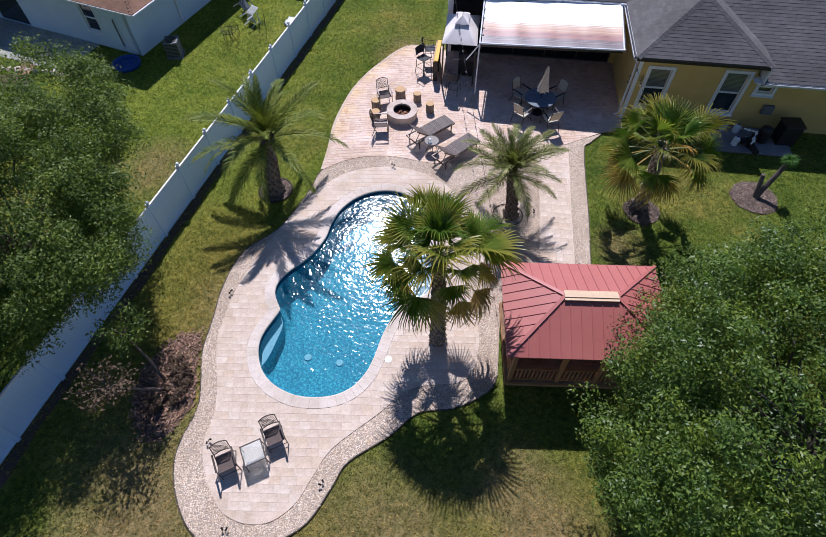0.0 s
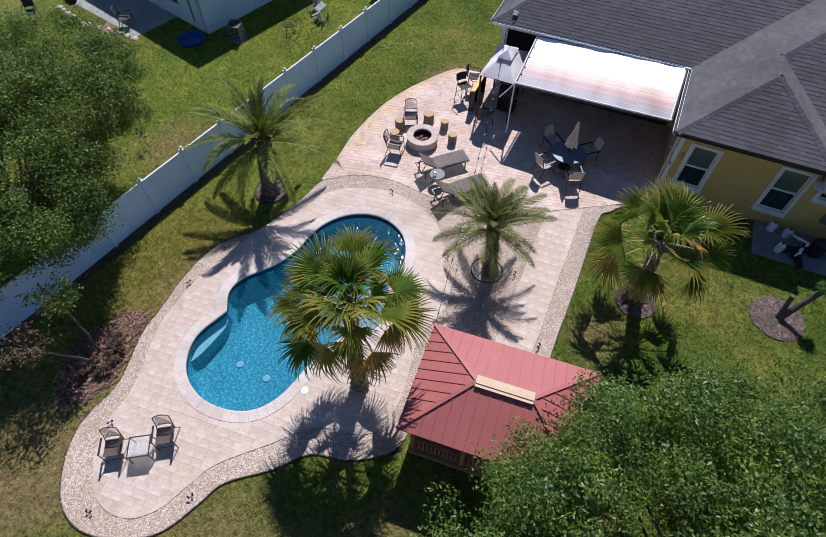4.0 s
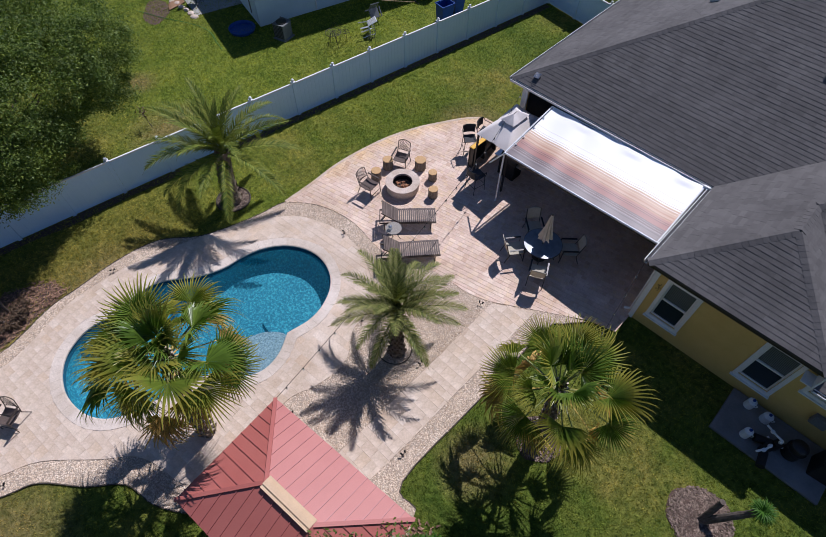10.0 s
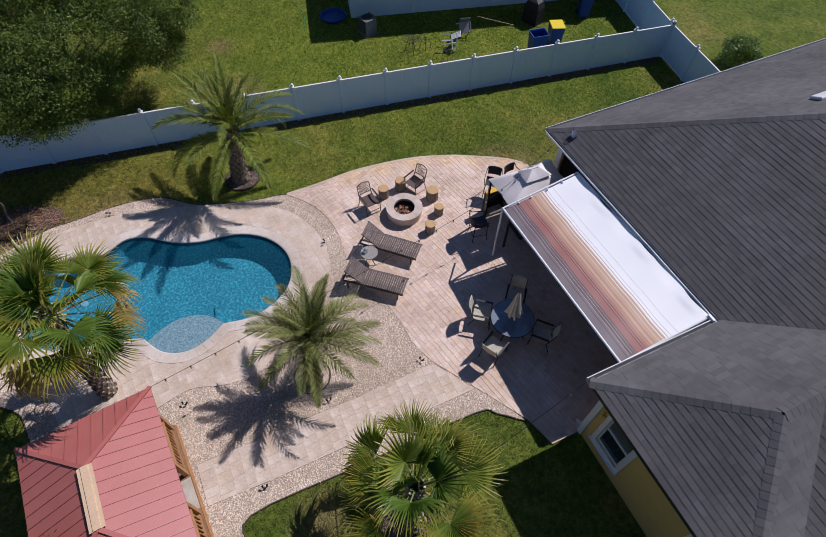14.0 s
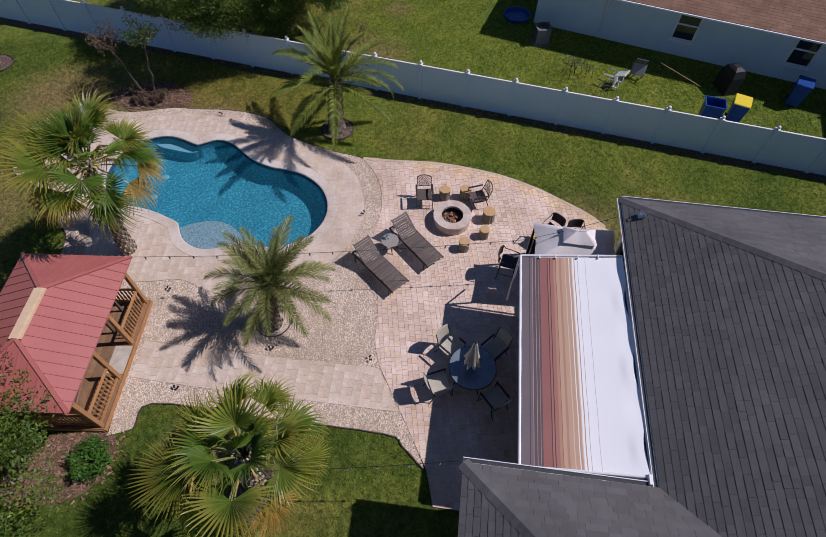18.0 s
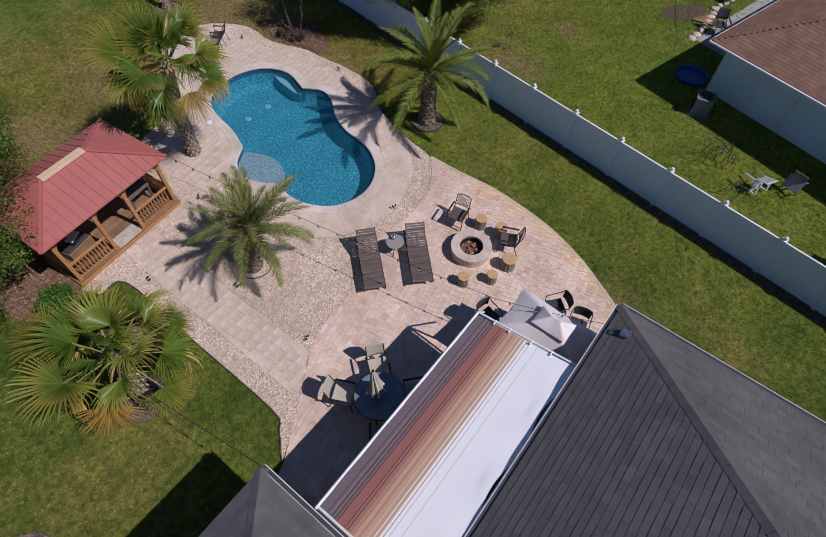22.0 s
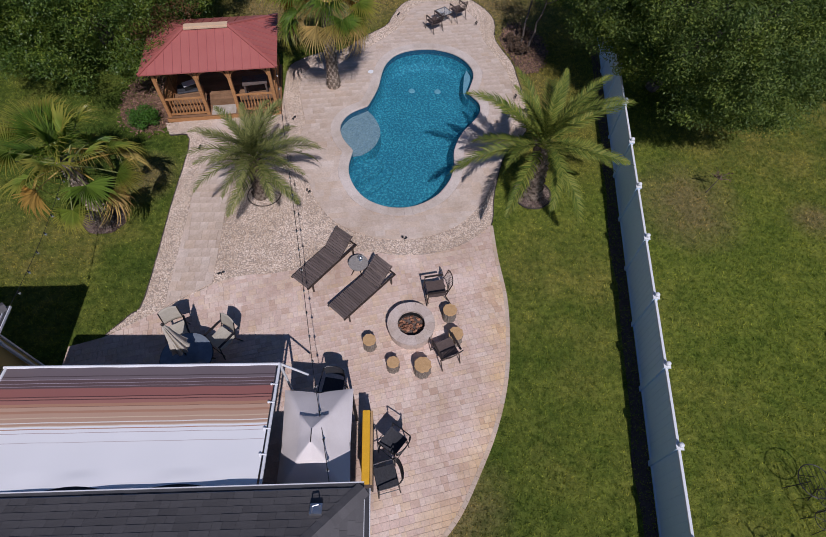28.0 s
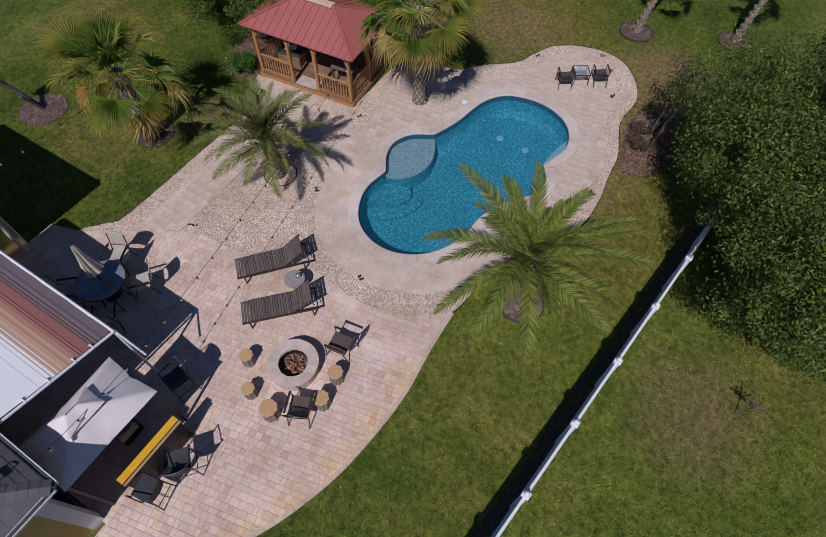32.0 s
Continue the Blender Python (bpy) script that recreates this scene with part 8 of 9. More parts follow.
# ---- leafy trees and bushes ----
def leaf_cloud(centres, radii, per, size, seed, flat=0.5):
    """Many small leaves, in clumps round the centres; vertices and faces for one crown."""
    g = np.random.default_rng(seed)
    C = np.repeat(np.array(centres, dtype=float), per, axis=0)
    Rr = np.repeat(np.array(radii, dtype=float), per)[:, None]
    n = len(C)
    d = g.normal(size=(n, 3))
    d /= np.linalg.norm(d, axis=1)[:, None]
    p = C + d * Rr * (g.random((n, 1)) ** 0.45) * np.array([1, 1, 0.72])
    nrm = g.normal(size=(n, 3)) * flat + np.array([0, 0, 0.55]) + d * 0.5
    nrm /= np.linalg.norm(nrm, axis=1)[:, None]
    t = np.cross(nrm, g.normal(size=(n, 3)))
    t /= np.linalg.norm(t, axis=1)[:, None]
    b = np.cross(nrm, t)
    s = (size * g.uniform(0.65, 1.35, (n, 1)))
    v = np.stack([p - t * s, p + b * s * 0.42, p + t * s, p - b * s * 0.42], axis=1).reshape(-1, 3)
    f = np.arange(4 * n).reshape(-1, 4)
    return v.tolist(), f.tolist()


def limb(bm_, a, b, r0, r1, q, bends=4, wild=0.07):
    a, b = Vector(a), Vector(b)
    pts = [a + (b - a) * (i / bends) + (Vector((q.uniform(-1, 1), q.uniform(-1, 1), q.uniform(-0.4, 0.6))) * (b - a).length * wild if 0 < i < bends else Vector()) for i in range(bends + 1)]
    for i in range(bends):
        rod(bm_, pts[i], pts[i + 1], r0 + (r1 - r0) * i / bends, r0 + (r1 - r0) * (i + 1) / bends, 8, False)
    return pts


def broad_tree(base, centre, rx, ry, rz, label, seed, n_cl, per, leaf, material, hang=(), low_red=None, keep=None):
    q = random.Random(seed)
    ob = thing("oak_tree", Matrix.Translation(base), label, "tree")
    inv = Matrix.Translation(-Vector(base))
    bm_ = bmesh.new()
    fork = Vector(base) * 0.55 + Vector(centre) * 0.45
    fork.z = max(1.2, centre[2] - rz * 0.8)
    limb(bm_, base, fork, 0.24, 0.18, q, 5)
    tr = part("trunk", bm_, M_bark, ob)
    tr.matrix_parent_inverse = inv
    cl, rad = [], []
    lumps = []
    for i in range(44):
        a, u = i * 2.39996, 1 - 2 * (i + 0.5) / 44
        s = math.sqrt(max(0, 1 - u * u))
        lumps.append((s * math.cos(a), s * math.sin(a), u, q.uniform(0.74, 1.13)))
    ends = []
    while len(cl) < n_cl:
        d = Vector((q.gauss(0, 1), q.gauss(0, 1), q.gauss(0, 0.9))).normalized()
        if d.z < -0.8:
            continue
        lob = max(((d.x * l[0] + d.y * l[1] + d.z * l[2]), l[3]) for l in lumps)
        k = lob[1] * (0.52 + 0.48 * lob[0]) * (0.52 + 0.48 * q.random() ** 0.42)
        c = (centre[0] + d.x * rx * k, centre[1] + d.y * ry * k, centre[2] + d.z * rz * k)
        if keep and not keep(c):
            continue
        cl.append(c)
        rad.append(q.uniform(0.26, 0.62))
        if len(ends) < 26 and k > 0.75:
            ends.append(c)
    for c in hang:
        cl.append(c)
        rad.append(0.26)
    for c in ends:
        bm_ = bmesh.new()
        limb(bm_, fork, tuple(Vector(fork) + (Vector(c) - Vector(fork)) * 0.8), 0.06, 0.012, q, 5)
        lb = part("limb", bm_, M_bark, ob)
        lb.matrix_parent_inverse = inv
    cr = raw("crown", *leaf_cloud(cl, rad, per, leaf, seed), material, ob, "crown of many small leaves")
    cr.matrix_parent_inverse = inv
    if low_red:
        rd = raw("young_foliage", *leaf_cloud(low_red, [0.36] * len(low_red), 26, 0.045, seed + 5), M_redleaf, ob, "sparse reddish young leaves")
        rd.matrix_parent_inverse = inv
        cr["kind"] = "stuff"
    return ob


def fence_x(y):
    return -6.6 + (y - 31.97) * 0.15


def behind_fence(c):
    """The oak reaches over the fence at its south end only."""
    out = c[0] - fence_x(c[1])
    over = 2.6 if c[1] < 6.5 else 2.6 - (c[1] - 6.5) * 0.62
    if out > over:
        return False
    thin = (math.sin(c[0] * 12.9898 + c[1] * 78.233 + c[2] * 37.7) * 43758.5453) % 1.0
    return out < 0.2 or (thin < 0.68 and c[2] > 1.9)


hang_w = [(fence_x(5.6 + i * 0.4) + 0.25 + 0.25 * math.sin(i * 2.1), 5.6 + i * 0.4, 2.2 + 0.3 * math.sin(i * 1.3)) for i in range(10)]
broad_tree((-12.0, 7.6, 0), (-13.3, 7.7, 3.6), 5.6, 5.4, 2.8, "dense dark green oak leaning over the fence from next door", 61, 2400, 175, 0.041, M_oakleaf_dark, hang_w, None, behind_fence)


def beside_gazebo(c):
    """The oak leaves the west of the gazebo roof free."""
    if c[1] > 6.1 and c[0] < 4.9 + 0.25 * math.sin(c[1] * 5):
        return False
    return not (c[1] > 8.5 and c[0] < 5.5 + (c[1] - 8.5) * 1.3)


broad_tree((8.9, 4.5, 0), (8.7, 4.9, 3.2), 5.3, 5.4, 2.6, "broad green oak spreading behind and over the gazebo", 73, 2000, 165, 0.042, M_oakleaf, (),
           [(4.3 + 0.045 * i + 0.3 * math.sin(i * 1.9), 6.4 + 0.045 * i + 0.45 * math.cos(i * 2.3), 2.7 + 0.2 * math.sin(i)) for i in range(34)], beside_gazebo)
broad_tree((14.6, 3.0, 0), (14.4, 3.4, 3.4), 4.2, 4.6, 2.6, "broad green oak farther along the back lawn", 79, 620, 110, 0.05, M_oakleaf)
broad_tree((-25.0, 11.4, 0), (-24.6, 11.2, 4.0), 3.6, 3.0, 2.6, "dark oak at the far side of the neighbouring lawn", 83, 520, 100, 0.055, M_oakleaf_dark)


def bush(x, y, r, h, n_cl, material, label, seed, leaf=0.045, per=70):
    q = random.Random(seed)
    ob = thing("bush", pose(x, y, -0.03), label, "bush")
    bm_ = bmesh.new()
    for i in range(7):
        a = i * 0.9
        limb(bm_, (0, 0, 0), (r * 0.6 * math.cos(a), r * 0.6 * math.sin(a), h * 0.75), 0.018, 0.006, q, 3)
    part("stems", bm_, M_bark, ob)["kind"] = "stuff"
    cl = [(r * 0.75 * math.sqrt(q.random()) * math.cos(i * 2.4), r * 0.75 * math.sqrt(q.random()) * math.sin(i * 2.4), h * q.uniform(0.3, 0.85)) for i in range(n_cl)]
    raw("foliage", *leaf_cloud(cl, [r * 0.32] * n_cl, per, leaf, seed), material, ob)
    return ob


bush(-4.75, 34.6, 1.0, 1.3, 60, M_oakleaf, "rounded green shrub beyond the side fence", 9, 0.05, 90)
bush(6.2, 9.3, 0.56, 0.55, 32, M_bush, "bright green low bush at the gazebo corner", 3)
for i, (x, y, r, h) in enumerate(((-7.2, 4.7, 0.42, 0.5), (-7.45, 5.5, 0.36, 0.5), (-7.65, 4.3, 0.34, 0.42), (-7.15, 5.2, 0.32, 0.36))):
    bush(x, y, r, h, 12, M_dryshrub, "half-bare purplish brown shrub in the mulched bed", 20 + i, 0.04, 45)


def slim_tree(base, top, r0, label, seed, leafy, n_br=12, size=1.0):
    """A slim pale trunk with a few bare or thinly leaved branches."""
    q = random.Random(seed)
    ob = thing("slim_tree", Matrix.Translation(base), label, "tree")
    inv = Matrix.Translation(-Vector(base))
    bm_ = bmesh.new()
    pts = limb(bm_, base, top, r0, r0 * 0.5, q, 6, 0.02)
    tr = part("trunk", bm_, M_bark, ob)
    tr.matrix_parent_inverse = inv
    tips = []
    for i in range(n_br):
        s = pts[-1] + (pts[-2] - pts[-1]) * q.random()
        a = i * 2.4
        e = s + Vector((math.cos(a) * q.uniform(0.3, 0.75), math.sin(a) * q.uniform(0.3, 0.75), q.uniform(0.1, 0.6))) * size
        bm_ = bmesh.new()
        limb(bm_, s, e, 0.02, 0.006, q, 4)
        b_ = part("branch", bm_, M_bark if leafy else M_boot_dark, ob)
        b_.matrix_parent_inverse = inv
        tips.append(tuple(e))
        tips.append(tuple(s + (e - s) * 0.6))
    cr = raw("leaves", *leaf_cloud(tips, [0.28 * size] * len(tips), 34 if leafy else int(22 * size ** 2), 0.05, seed), M_oakleaf_dark if leafy else M_dryshrub, ob)
    cr.matrix_parent_inverse = inv
    return ob


slim_tree((-7.5, 4.85, -0.03), (-7.9, 3.9, 2.1), 0.045, "leaning half-dead tree with bare reddish branches", 41, False, 14)
slim_tree((-7.75, 5.1, -0.03), (-8.0, 5.4, 2.3), 0.045, "slim tree with thin dark leaves beside the fence", 42, True, 14)


def tall_palm(base, crown, seed):
    return fan_palm(base, crown, 1.35, 18, 3, "slim palm with a small crown in the far lawn", seed, 0.11, 0.10, 14)


tall_palm((-5.25, -0.75, -0.03), (-6.0, -1.6, 3.2), 81)
tall_palm((-8.7, -2.2, -0.03), (-9.3, -2.9, 3.4), 83)
slim_tree((-12.4, 12.75, -0.03), (-12.55, 12.7, 0.6), 0.016, "tiny leafless sapling on the neighbouring lawn", 44, False, 6, 0.45)


# ---- grass blades on the lawns that are near ----
def lawn_ok(x, y):
    if inside(x, y, GRAVEL) or inside(x, y, PATIO) or inside(x, y, DECK):
        return False
    if y > 22.0 and -1.9 < x:
        return False
    if x > 6.1 and y > 18.5:
        return False
    lx, ly = x - 3.66, y - 7.73
    if abs(lx) < 2.0 and abs(ly) < 1.5:
        return False
    wx, wy = x + 15.1, y - 20.4
    u, v = wx * 0.254 + wy * 0.967, wx * -0.967 + wy * 0.254
    return not (u > -0.1 and v > -0.1)


def blades(name, x0, x1, y0, y1, per_m2, hmin, hmax, seed, label):
    g = np.random.default_rng(seed)
    n = int((x1 - x0) * (y1 - y0) * per_m2)
    xy = np.column_stack([g.uniform(x0, x1, n), g.uniform(y0, y1, n)])
    cell = {}
    keep = np.zeros(n, dtype=bool)
    for i, (x, y) in enumerate(xy):
        c = (math.floor(x * 8), math.floor(y * 8))
        if c not in cell:
            cell[c] = lawn_ok((c[0] + 0.5) / 8, (c[1] + 0.5) / 8)
        keep[i] = cell[c]
    xy = xy[keep]
    n = len(xy)
    a = g.uniform(0, 2 * math.pi, n)
    h = g.uniform(hmin, hmax, n) * 1.15
    w = g.uniform(0.010, 0.021, n)
    lean = g.uniform(0.3, 1.3, n) * h
    la = g.uniform(0, 2 * math.pi, n)
    base = np.column_stack([xy, np.full(n, -0.04)])
    side_ = np.column_stack([np.cos(a) * w, np.sin(a) * w, np.zeros(n)])
    tip = base + np.column_stack([np.cos(la) * lean, np.sin(la) * lean, h])
    v = np.stack([base - side_, base + side_, tip], axis=1).reshape(-1, 3)
    me = bpy.data.meshes.new(name)
    me.vertices.add(3 * n)
    me.vertices.foreach_set("co", v.ravel())
    me.loops.add(3 * n)
    me.loops.foreach_set("vertex_index", np.arange(3 * n))
    me.polygons.add(n)
    me.polygons.foreach_set("loop_start", np.arange(0, 3 * n, 3))
    me.update(calc_edges=True)
    me.materials.append(M_blade)
    return tagged(new(name, me), label, "grass", kind="stuff")


blades("lawn_grass", -10.5, 13.5, -4.0, 22.5, 520, 0.025, 0.06, 5, "short mown grass blades of the garden lawn")
blades("side_grass", -10.5, -1.9, 22.5, 32.0, 330, 0.025, 0.06, 6, "short mown grass blades of the side yard")
blades("neighbour_grass", -24.0, -10.5, 2.0, 32.0, 380, 0.03, 0.07, 7, "short grass blades of the neighbouring lawn")


# ---- pebbles ----
def pebbles(name, per_m2, seed, parent):
    g = np.random.default_rng(seed)
    x0, x1, y0, y1 = -7.3, 5.6, 1.1, 17.5
    n = int((x1 - x0) * (y1 - y0) * per_m2)
    xy = np.column_stack([g.uniform(x0, x1, n), g.uniform(y0, y1, n)])
    cell = {}
    keep = np.zeros(n, dtype=bool)
    for i, (x, y) in enumerate(xy):
        c = (math.floor(x * 25), math.floor(y * 25))
        if c not in cell:
            px, py = (c[0] + 0.5) / 25, (c[1] + 0.5) / 25
            cell[c] = inside(px, py, GRAVEL) and not inside(px, py, DECK) and not inside(px, py, WALK) and not inside(px, py, PATIO)
        keep[i] = cell[c]
    xy = xy[keep]
    n = len(xy)
    r = 0.010 + 0.021 * g.random(n) ** 1.6
    ang = g.uniform(0, 2 * math.pi, n)
    el = g.uniform(0.6, 1.0, n)
    hh = r * g.uniform(0.8, 1.35, n)
    z = np.full(n, 0.0)
    ca, sa = np.cos(ang), np.sin(ang)
    u = np.column_stack([ca * r, sa * r, np.zeros(n)])
    w = np.column_stack([-sa * r * el, ca * r * el, np.zeros(n)])
    c = np.column_stack([xy, z])
    up = np.column_stack([np.zeros(n), np.zeros(n), hh])
    k = 0.86
    v = np.stack([c + u, c + u * 0.5 + w * k, c - u * 0.5 + w * k, c - u, c - u * 0.5 - w * k, c + u * 0.5 - w * k, c + up], axis=1).reshape(-1, 3)
    pat = np.array([(i, (i + 1) % 6, 6) for i in range(6)])
    f = (np.arange(n)[:, None, None] * 7 + pat[None]).reshape(-1, 3)
    me = bpy.data.meshes.new(name)
    me.vertices.add(len(v))
    me.vertices.foreach_set("co", v.ravel())
    me.loops.add(f.size)
    me.loops.foreach_set("vertex_index", f.ravel())
    me.polygons.add(len(f))
    me.polygons.foreach_set("loop_start", np.arange(0, f.size, 3))
    me.update(calc_edges=True)
    me.materials.append(M_pebble)
    ob = new(name, me)
    ob.parent = parent
    return tagged(ob, "loose tan, white and grey pebbles", kind="stuff")


pebbles("pebble_layer", 1800, 9, gravel)


# ---- pavers, each cut to the outline of its surface ----
def prism(poly, z0, z1, cx, cy, edge_in=0.004):
    """A paver with slightly chamfered top edges."""
    n = len(poly)
    mx, my = sum(p[0] for p in poly) / n, sum(p[1] for p in poly) / n
    vs = [(x - cx, y - cy, z0) for x, y in poly] + [(x - cx, y - cy, z1 - 0.002) for x, y in poly]
    for x, y in poly:
        d = math.hypot(x - mx, y - my) or 1
        k = max(0.0, 1 - edge_in / d)
        vs.append((mx + (x - mx) * k - cx, my + (y - my) * k - cy, z1))
    fs = [(i, (i + 1) % n, n + (i + 1) % n, n + i) for i in range(n)] + [(n + i, n + (i + 1) % n, 2 * n + (i + 1) % n, 2 * n + i) for i in range(n)]
    fs.append(tuple(range(2 * n, 3 * n)))
    return vs, fs


def lay(region, holes, angle, rows, widths, z0, z1, joint, mat_one, mat_rest, parent, near, limit, name, seed):
    """Lays pavers in rows over a region. Those near the given point are objects of their own, up to the limit; the others are joined."""
    q = random.Random(seed)
    ca, sa = math.cos(radians(angle)), math.sin(radians(angle))
    loc = [(x * ca + y * sa, -x * sa + y * ca) for x, y in region]
    hl = [[(x * ca + y * sa, -x * sa + y * ca) for x, y in h] for h in holes]
    xs, ys = [p[0] for p in loc], [p[1] for p in loc]
    y = min(ys)
    pieces = []
    while y < max(ys):
        rh = q.choice(rows)
        x = min(xs) - q.uniform(0, 0.4)
        while x < max(xs):
            w = q.choice(widths)
            r_ = [(x + joint, y + joint), (x + w - joint, y + joint), (x + w - joint, y + rh - joint), (x + joint, y + rh - joint)]
            x += w
            ins = [inside(px, py, loc) for px, py in r_]
            cxm, cym = (r_[0][0] + r_[2][0]) / 2, (r_[0][1] + r_[2][1]) / 2
            in_h = [any(inside(px, py, h) for h in hl) for px, py in r_ + [(cxm, cym)]]
            if all(in_h):
                continue
            if all(ins) and not any(in_h):
                pieces.append((r_, True))
            elif any(ins) or inside(cxm, cym, loc):
                pc = clip(loc, r_)
                # cut away what lies in a hole, by the straight line between the crossing points
                if any(in_h):
                    pts = [p for p in subdivide(pc) if not any(inside(p[0], p[1], h) for h in hl)]
                    pc = hull(pts)
                if len(pc) >= 3 and area(pc) > 0.0015:
                    pieces.append((pc, False))
        y += rh
    pieces = [([(px * ca - py * sa, px * sa + py * ca) for px, py in p], full) for p, full in pieces]

    def mid(p):
        return sum(a for a, _ in p) / len(p), sum(b for _, b in p) / len(p)
    order = sorted(range(len(pieces)), key=lambda i: (mid(pieces[i][0])[0] - near[0]) ** 2 + (mid(pieces[i][0])[1] - near[1]) ** 2)
    single = [i for i in order if pieces[i][1]][:limit]
    chosen = set(single)
    shared = {}
    for i in single:
        p = pieces[i][0]
        cx, cy = mid(p)
        w, h = (Vector(p[1]) - Vector(p[0])).length, (Vector(p[2]) - Vector(p[1])).length
        key = (round(w, 3), round(h, 3))
        if key not in shared:
            me = bpy.data.meshes.new(name)
            vs_, fs_ = prism(p, z0, z1, cx, cy)
            me.from_pydata(vs_, [], fs_)
            me.materials.append(mat_one)
            shared[key] = me
        ob = new(name, shared[key])
        ob.parent = parent
        ob.location = (cx, cy, q.uniform(-0.0015, 0.0015))
    vs, fs = [], []
    for i in order:
        if i in chosen:
            continue
        v_, f_ = prism(pieces[i][0], z0, z1 + q.uniform(-0.002, 0.002), 0, 0)
        o = len(vs)
        vs += v_
        fs += [tuple(o + k for k in f) for f in f_]
    rest = raw("paver_field", vs, fs, mat_rest, parent, "the rest of the laid pavers")
    rest["kind"] = "stuff"
    return len(pieces)


def area(p):
    return abs(sum(p[i - 1][0] * p[i][1] - p[i][0] * p[i - 1][1] for i in range(len(p)))) / 2


def subdivide(p):
    out = []
    for i in range(len(p)):
        a, b = p[i - 1], p[i]
        for k in range(8):
            out.append((a[0] + (b[0] - a[0]) * k / 8, a[1] + (b[1] - a[1]) * k / 8))
    xs, ys = [a for a, _ in p], [b for _, b in p]
    if xs:
        for i in range(9):
            for j in range(9):
                c = (min(xs) + (max(xs) - min(xs)) * i / 8, min(ys) + (max(ys) - min(ys)) * j / 8)
                if inside(c[0], c[1], p):
                    out.append(c)
    return out


def hull(pts):
    pts = sorted(set((round(a, 4), round(b, 4)) for a, b in pts))
    if len(pts) < 3:
        return []

    def half(seq):
        h = []
        for p in seq:
            while len(h) > 1 and (h[-1][0] - h[-2][0]) * (p[1] - h[-2][1]) - (h[-1][1] - h[-2][1]) * (p[0] - h[-2][0]) <= 0:
                h.pop()
            h.append(p)
        return h[:-1]
    return half(pts) + half(pts[::-1])


lay(PATIO, [], 12, [0.12, 0.17, 0.17], [0.12, 0.17, 0.22], 0.0, 0.022, 0.0032, M_paver, M_paver_rest, patio, (-1.2, 17.6), 290, "paver", 4)
lay(DECK, [COPE_OUT], 6, [0.21, 0.21, 0.30], [0.21, 0.30, 0.42, 0.30], 0.004, 0.024, 0.0014, M_deck, M_deck_rest, deck, (-3.5, 4.5), 250, "paver", 5)
lay(WALK, [], 0, [0.23, 0.30, 0.38], [0.23, 0.30, 0.38], 0.004, 0.024, 0.0013, M_deck, M_deck_rest, garden_walk, (3.4, 13.0), 150, "paver", 6)

# pale kerb stones along the lawn side of the patio
west_edge = PATIO[5 * 16 + 1:] + PATIO[:1]
for i in range(0, len(west_edge) - 1):
    a, b = Vector((*west_edge[i], 0)), Vector((*west_edge[i + 1], 0))
    d = (b - a).normalized()
    nn = Vector((d.y, -d.x, 0))
    L = (b - a).length
    m_ = max(1, round(L / 0.2))
    for j in range(m_):
        p, q_ = a + d * (L * j / m_ + 0.003), a + d * (L * (j + 1) / m_ - 0.003)
        vs = [tuple(c + nn * o_ + Vector((0, 0, z))) for z in (-0.03, 0.026) for c, o_ in ((p, -0.03), (q_, -0.03), (q_, 0.075), (p, 0.075))]
        raw("kerb_stone", vs, [(3, 2, 1, 0), (4, 5, 6, 7), (0, 1, 5, 4), (1, 2, 6, 5), (2, 3, 7, 6), (3, 0, 4, 7)], M_kerb, patio)

# coping stones round the pool
k = len(POOL)
run = [0.0]
for i in range(k):
    run.append(run[-1] + (Vector(POOL[(i + 1) % k]) - Vector(POOL[i])).length)


def on_loop(loop, s):
    s %= run[-1]
    j = max(i for i in range(k) if run[i] <= s)
    t = (s - run[j]) / (run[j + 1] - run[j])
    a, b = Vector(loop[j]), Vector(loop[(j + 1) % k])
    return a + (b - a) * t


n_c = 92
LIP = offset(POOL, sign * 0.03)
for i in range(n_c):
    s0, s1 = run[-1] * i / n_c + 0.0018, run[-1] * (i + 1) / n_c - 0.0018
    vs = []
    for loop, z in ((LIP, -0.03), (LIP, 0.018), (COPE_IN, 0.032), (COPE_OUT, 0.032), (COPE_OUT, -0.03)):
        for s_ in (s0, (s0 + s1) / 2, s1):
            p = on_loop(loop, s_)
            vs.append((p.x, p.y, z))
    fs = []
    for j in range(4):
        for t in range(2):
            a = j * 3 + t
            fs.append((a, a + 1, a + 4, a + 3))
    fs += [(0, 3, 6, 9, 12), (2, 14, 11, 8, 5)]
    at_pool(raw("coping_stone", vs, fs, M_coping, pool))


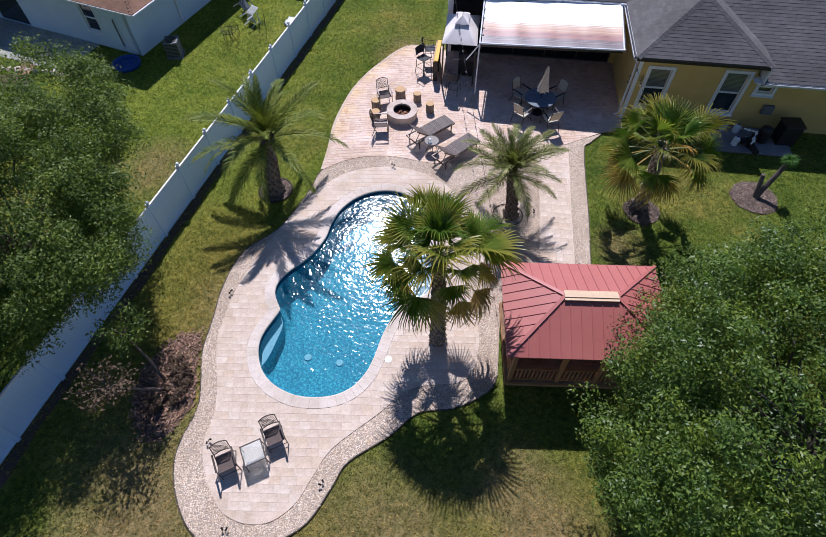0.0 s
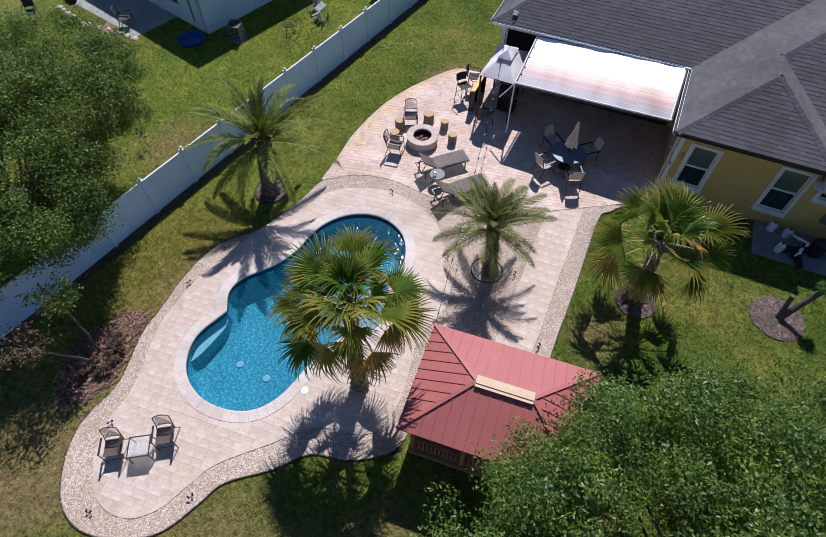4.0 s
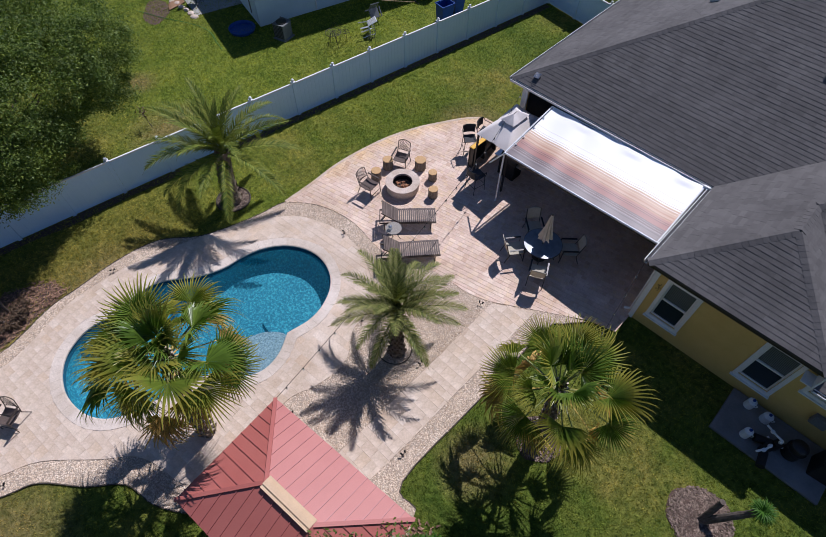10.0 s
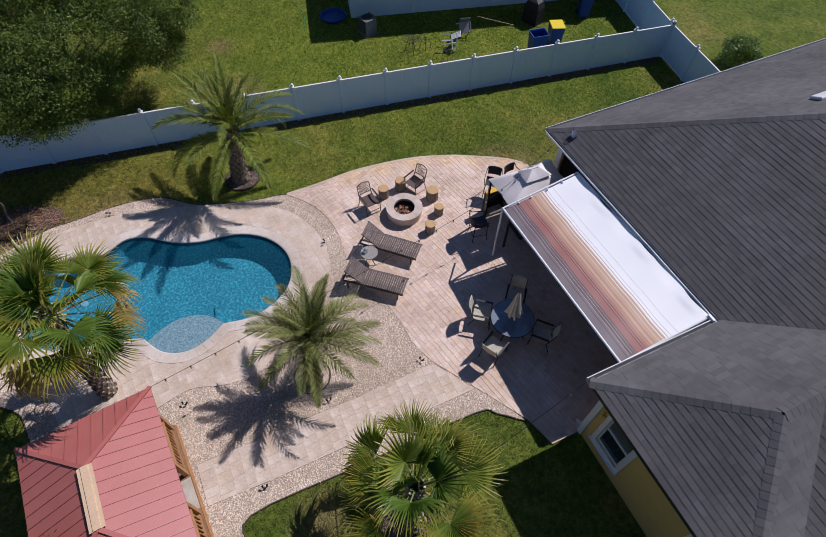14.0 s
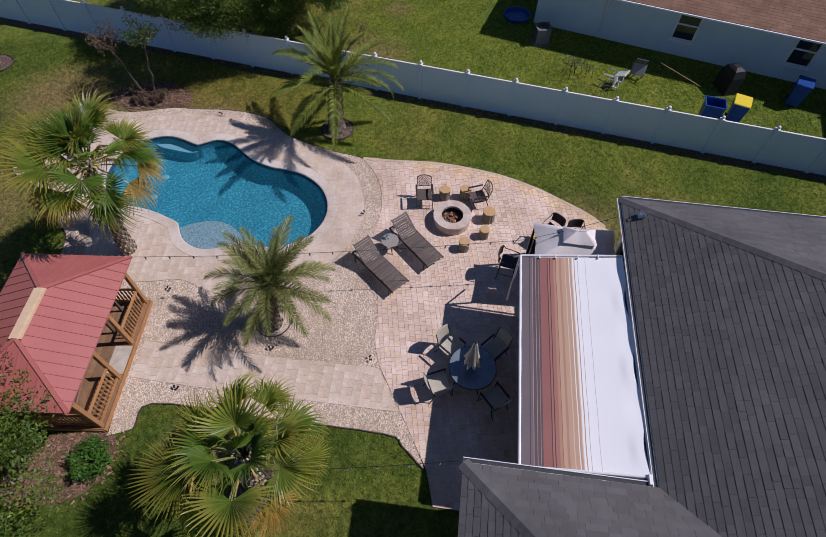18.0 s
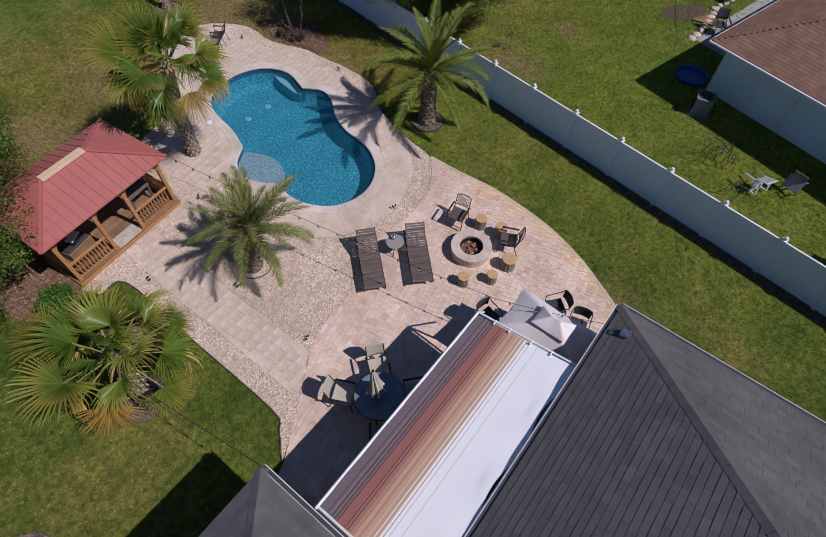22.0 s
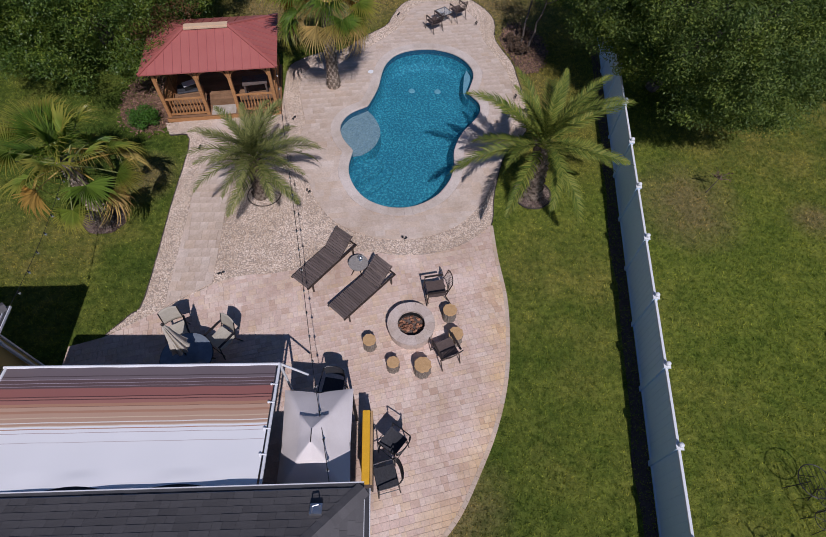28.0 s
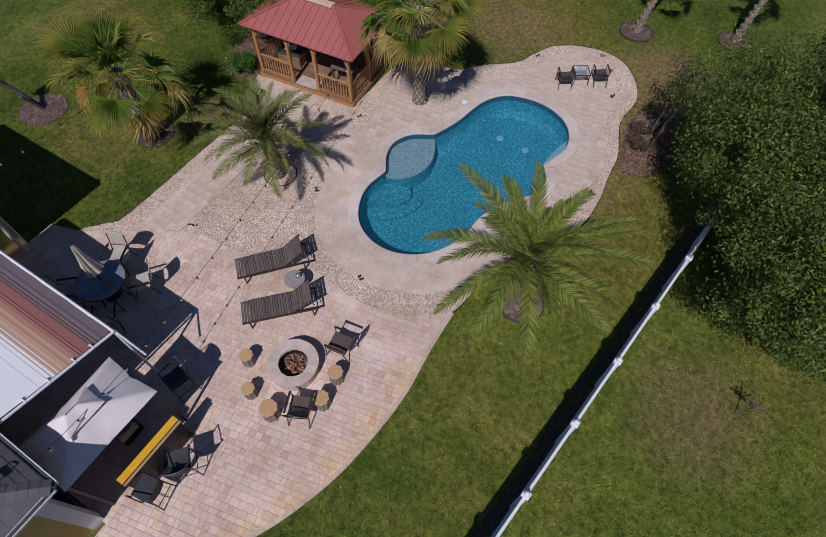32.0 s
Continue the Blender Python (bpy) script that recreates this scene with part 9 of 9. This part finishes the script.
# ---- roof shingles ----
def shingles(origin, along, up, rows, left, right, name, seed, single=0):
    """Courses of shingles on a slope: origin at the eave, along it and up the slope; left and right give each course's ends."""
    q = random.Random(seed)
    o3, al, u3 = Vector(origin), Vector(along).normalized(), Vector(up).normalized()
    nrm = al.cross(u3).normalized()
    if nrm.z < 0:
        nrm = -nrm
    ex_ = 0.145
    vs, fs = [], []
    shared = {}
    made = 0
    for r_ in range(rows):
        s = r_ * ex_
        a, b = left(s + ex_), right(s + ex_)
        x = a - q.uniform(0, 0.3)
        while x < b:
            w = q.choice((0.16, 0.22, 0.30, 0.33, 0.40))
            x0, x1 = max(a, x), min(b, x + w)
            x += w
            if x1 - x0 < 0.03:
                continue
            h_ = q.choice((0.009, 0.011, 0.013))
            g_ = 0.0018
            if single and made < single and x1 - x0 > 0.155 and abs((x1 - x0) - w) < 1e-6:
                key = (w, h_)
                if key not in shared:
                    vv = [al * g_ + nrm * h_ - u3 * 0.0, al * (w - g_) + nrm * h_, al * (w - g_) + u3 * ex_ * 1.06 + nrm * 0.004, al * g_ + u3 * ex_ * 1.06 + nrm * 0.004, al * g_, al * (w - g_), al * (w - g_) + u3 * ex_ * 1.06, al * g_ + u3 * ex_ * 1.06]
                    me = bpy.data.meshes.new("shingle")
                    me.from_pydata([tuple(p) for p in vv], [], [(0, 1, 2, 3), (4, 5, 1, 0), (5, 6, 2, 1), (7, 4, 0, 3)])
                    me.materials.append(M_shingle_piece)
                    shared[key] = me
                ob = new("shingle", shared[key])
                ob.parent = house
                ob.matrix_parent_inverse = HP
                ob.location = o3 + al * x0 + u3 * s
                made += 1
                continue
            p0 = o3 + al * (x0 + g_) + u3 * s
            p1 = o3 + al * (x1 - g_) + u3 * s
            o = len(vs)
            for p in (p0 + nrm * h_, p1 + nrm * h_, p1 + u3 * ex_ * 1.06 + nrm * 0.004, p0 + u3 * ex_ * 1.06 + nrm * 0.004, p0, p1, p1 + u3 * ex_ * 1.06, p0 + u3 * ex_ * 1.06):
                vs.append(tuple(p))
            fs += [(o, o + 1, o + 2, o + 3), (o + 4, o + 5, o + 1, o), (o + 5, o + 6, o + 2, o + 1), (o + 7, o + 4, o, o + 3)]
    ob = raw(name, vs, fs, M_shingle, house, "dark grey asphalt shingles in courses")
    ob["kind"] = "stuff"
    return at_house(ob)


cs = math.sqrt(1 + PITCH ** 2)
run_main = (RY - HY0) * cs
valley = WX0 - HX0
half_w = (WX1 - WX0) / 2
up_main = (0, 1, PITCH)


def main_right(s):
    d = s / cs
    return valley + d


shingles((HX0, HY0, EAVE_Z + 0.004), (1, 0, 0), up_main, int(run_main / 0.145), lambda s: s / cs, main_right, "shingle_field", 3, 280)
shingles((HX0, HY0, EAVE_Z + 0.004), (0, 1, 0), (1, 0, PITCH), int(run_main / 0.145), lambda s: s / cs, lambda s: 38.5 - HY0 - s / cs, "shingle_field", 4)
run_w = half_w * cs
shingles((WX0, WY0, EAVE_Z + 0.004), (1, 0, 0), up_main, int(run_w / 0.145), lambda s: s / cs, lambda s: (WX1 - WX0) - s / cs, "shingle_field", 5)
shingles((WX0, WY0, EAVE_Z + 0.004), (0, 1, 0), (1, 0, PITCH), int((RY - HY0) * cs / 0.145), lambda s: s / cs if s / cs < half_w else max(half_w, T1[1] - WY0 + s / cs - half_w), lambda s: HY0 - WY0 + s / cs, "shingle_field", 6)
shingles((WX1, WY0, EAVE_Z + 0.004), (0, 1, 0), (-1, 0, PITCH), int(run_w / 0.145), lambda s: s / cs, lambda s: STEP_Y + s / cs, "shingle_field", 8)


def east_left(s):
    d = s / cs
    if d < STEP_Y:
        return 0.0
    return STEP_Y - d if d < STEP_Y + half_w else WX0 - WX1 + d - STEP_Y


shingles((WX1, 18.18, LOW_Z + 0.004), (1, 0, 0), up_main, 60, east_left, lambda s: 8.0, "shingle_field", 7)
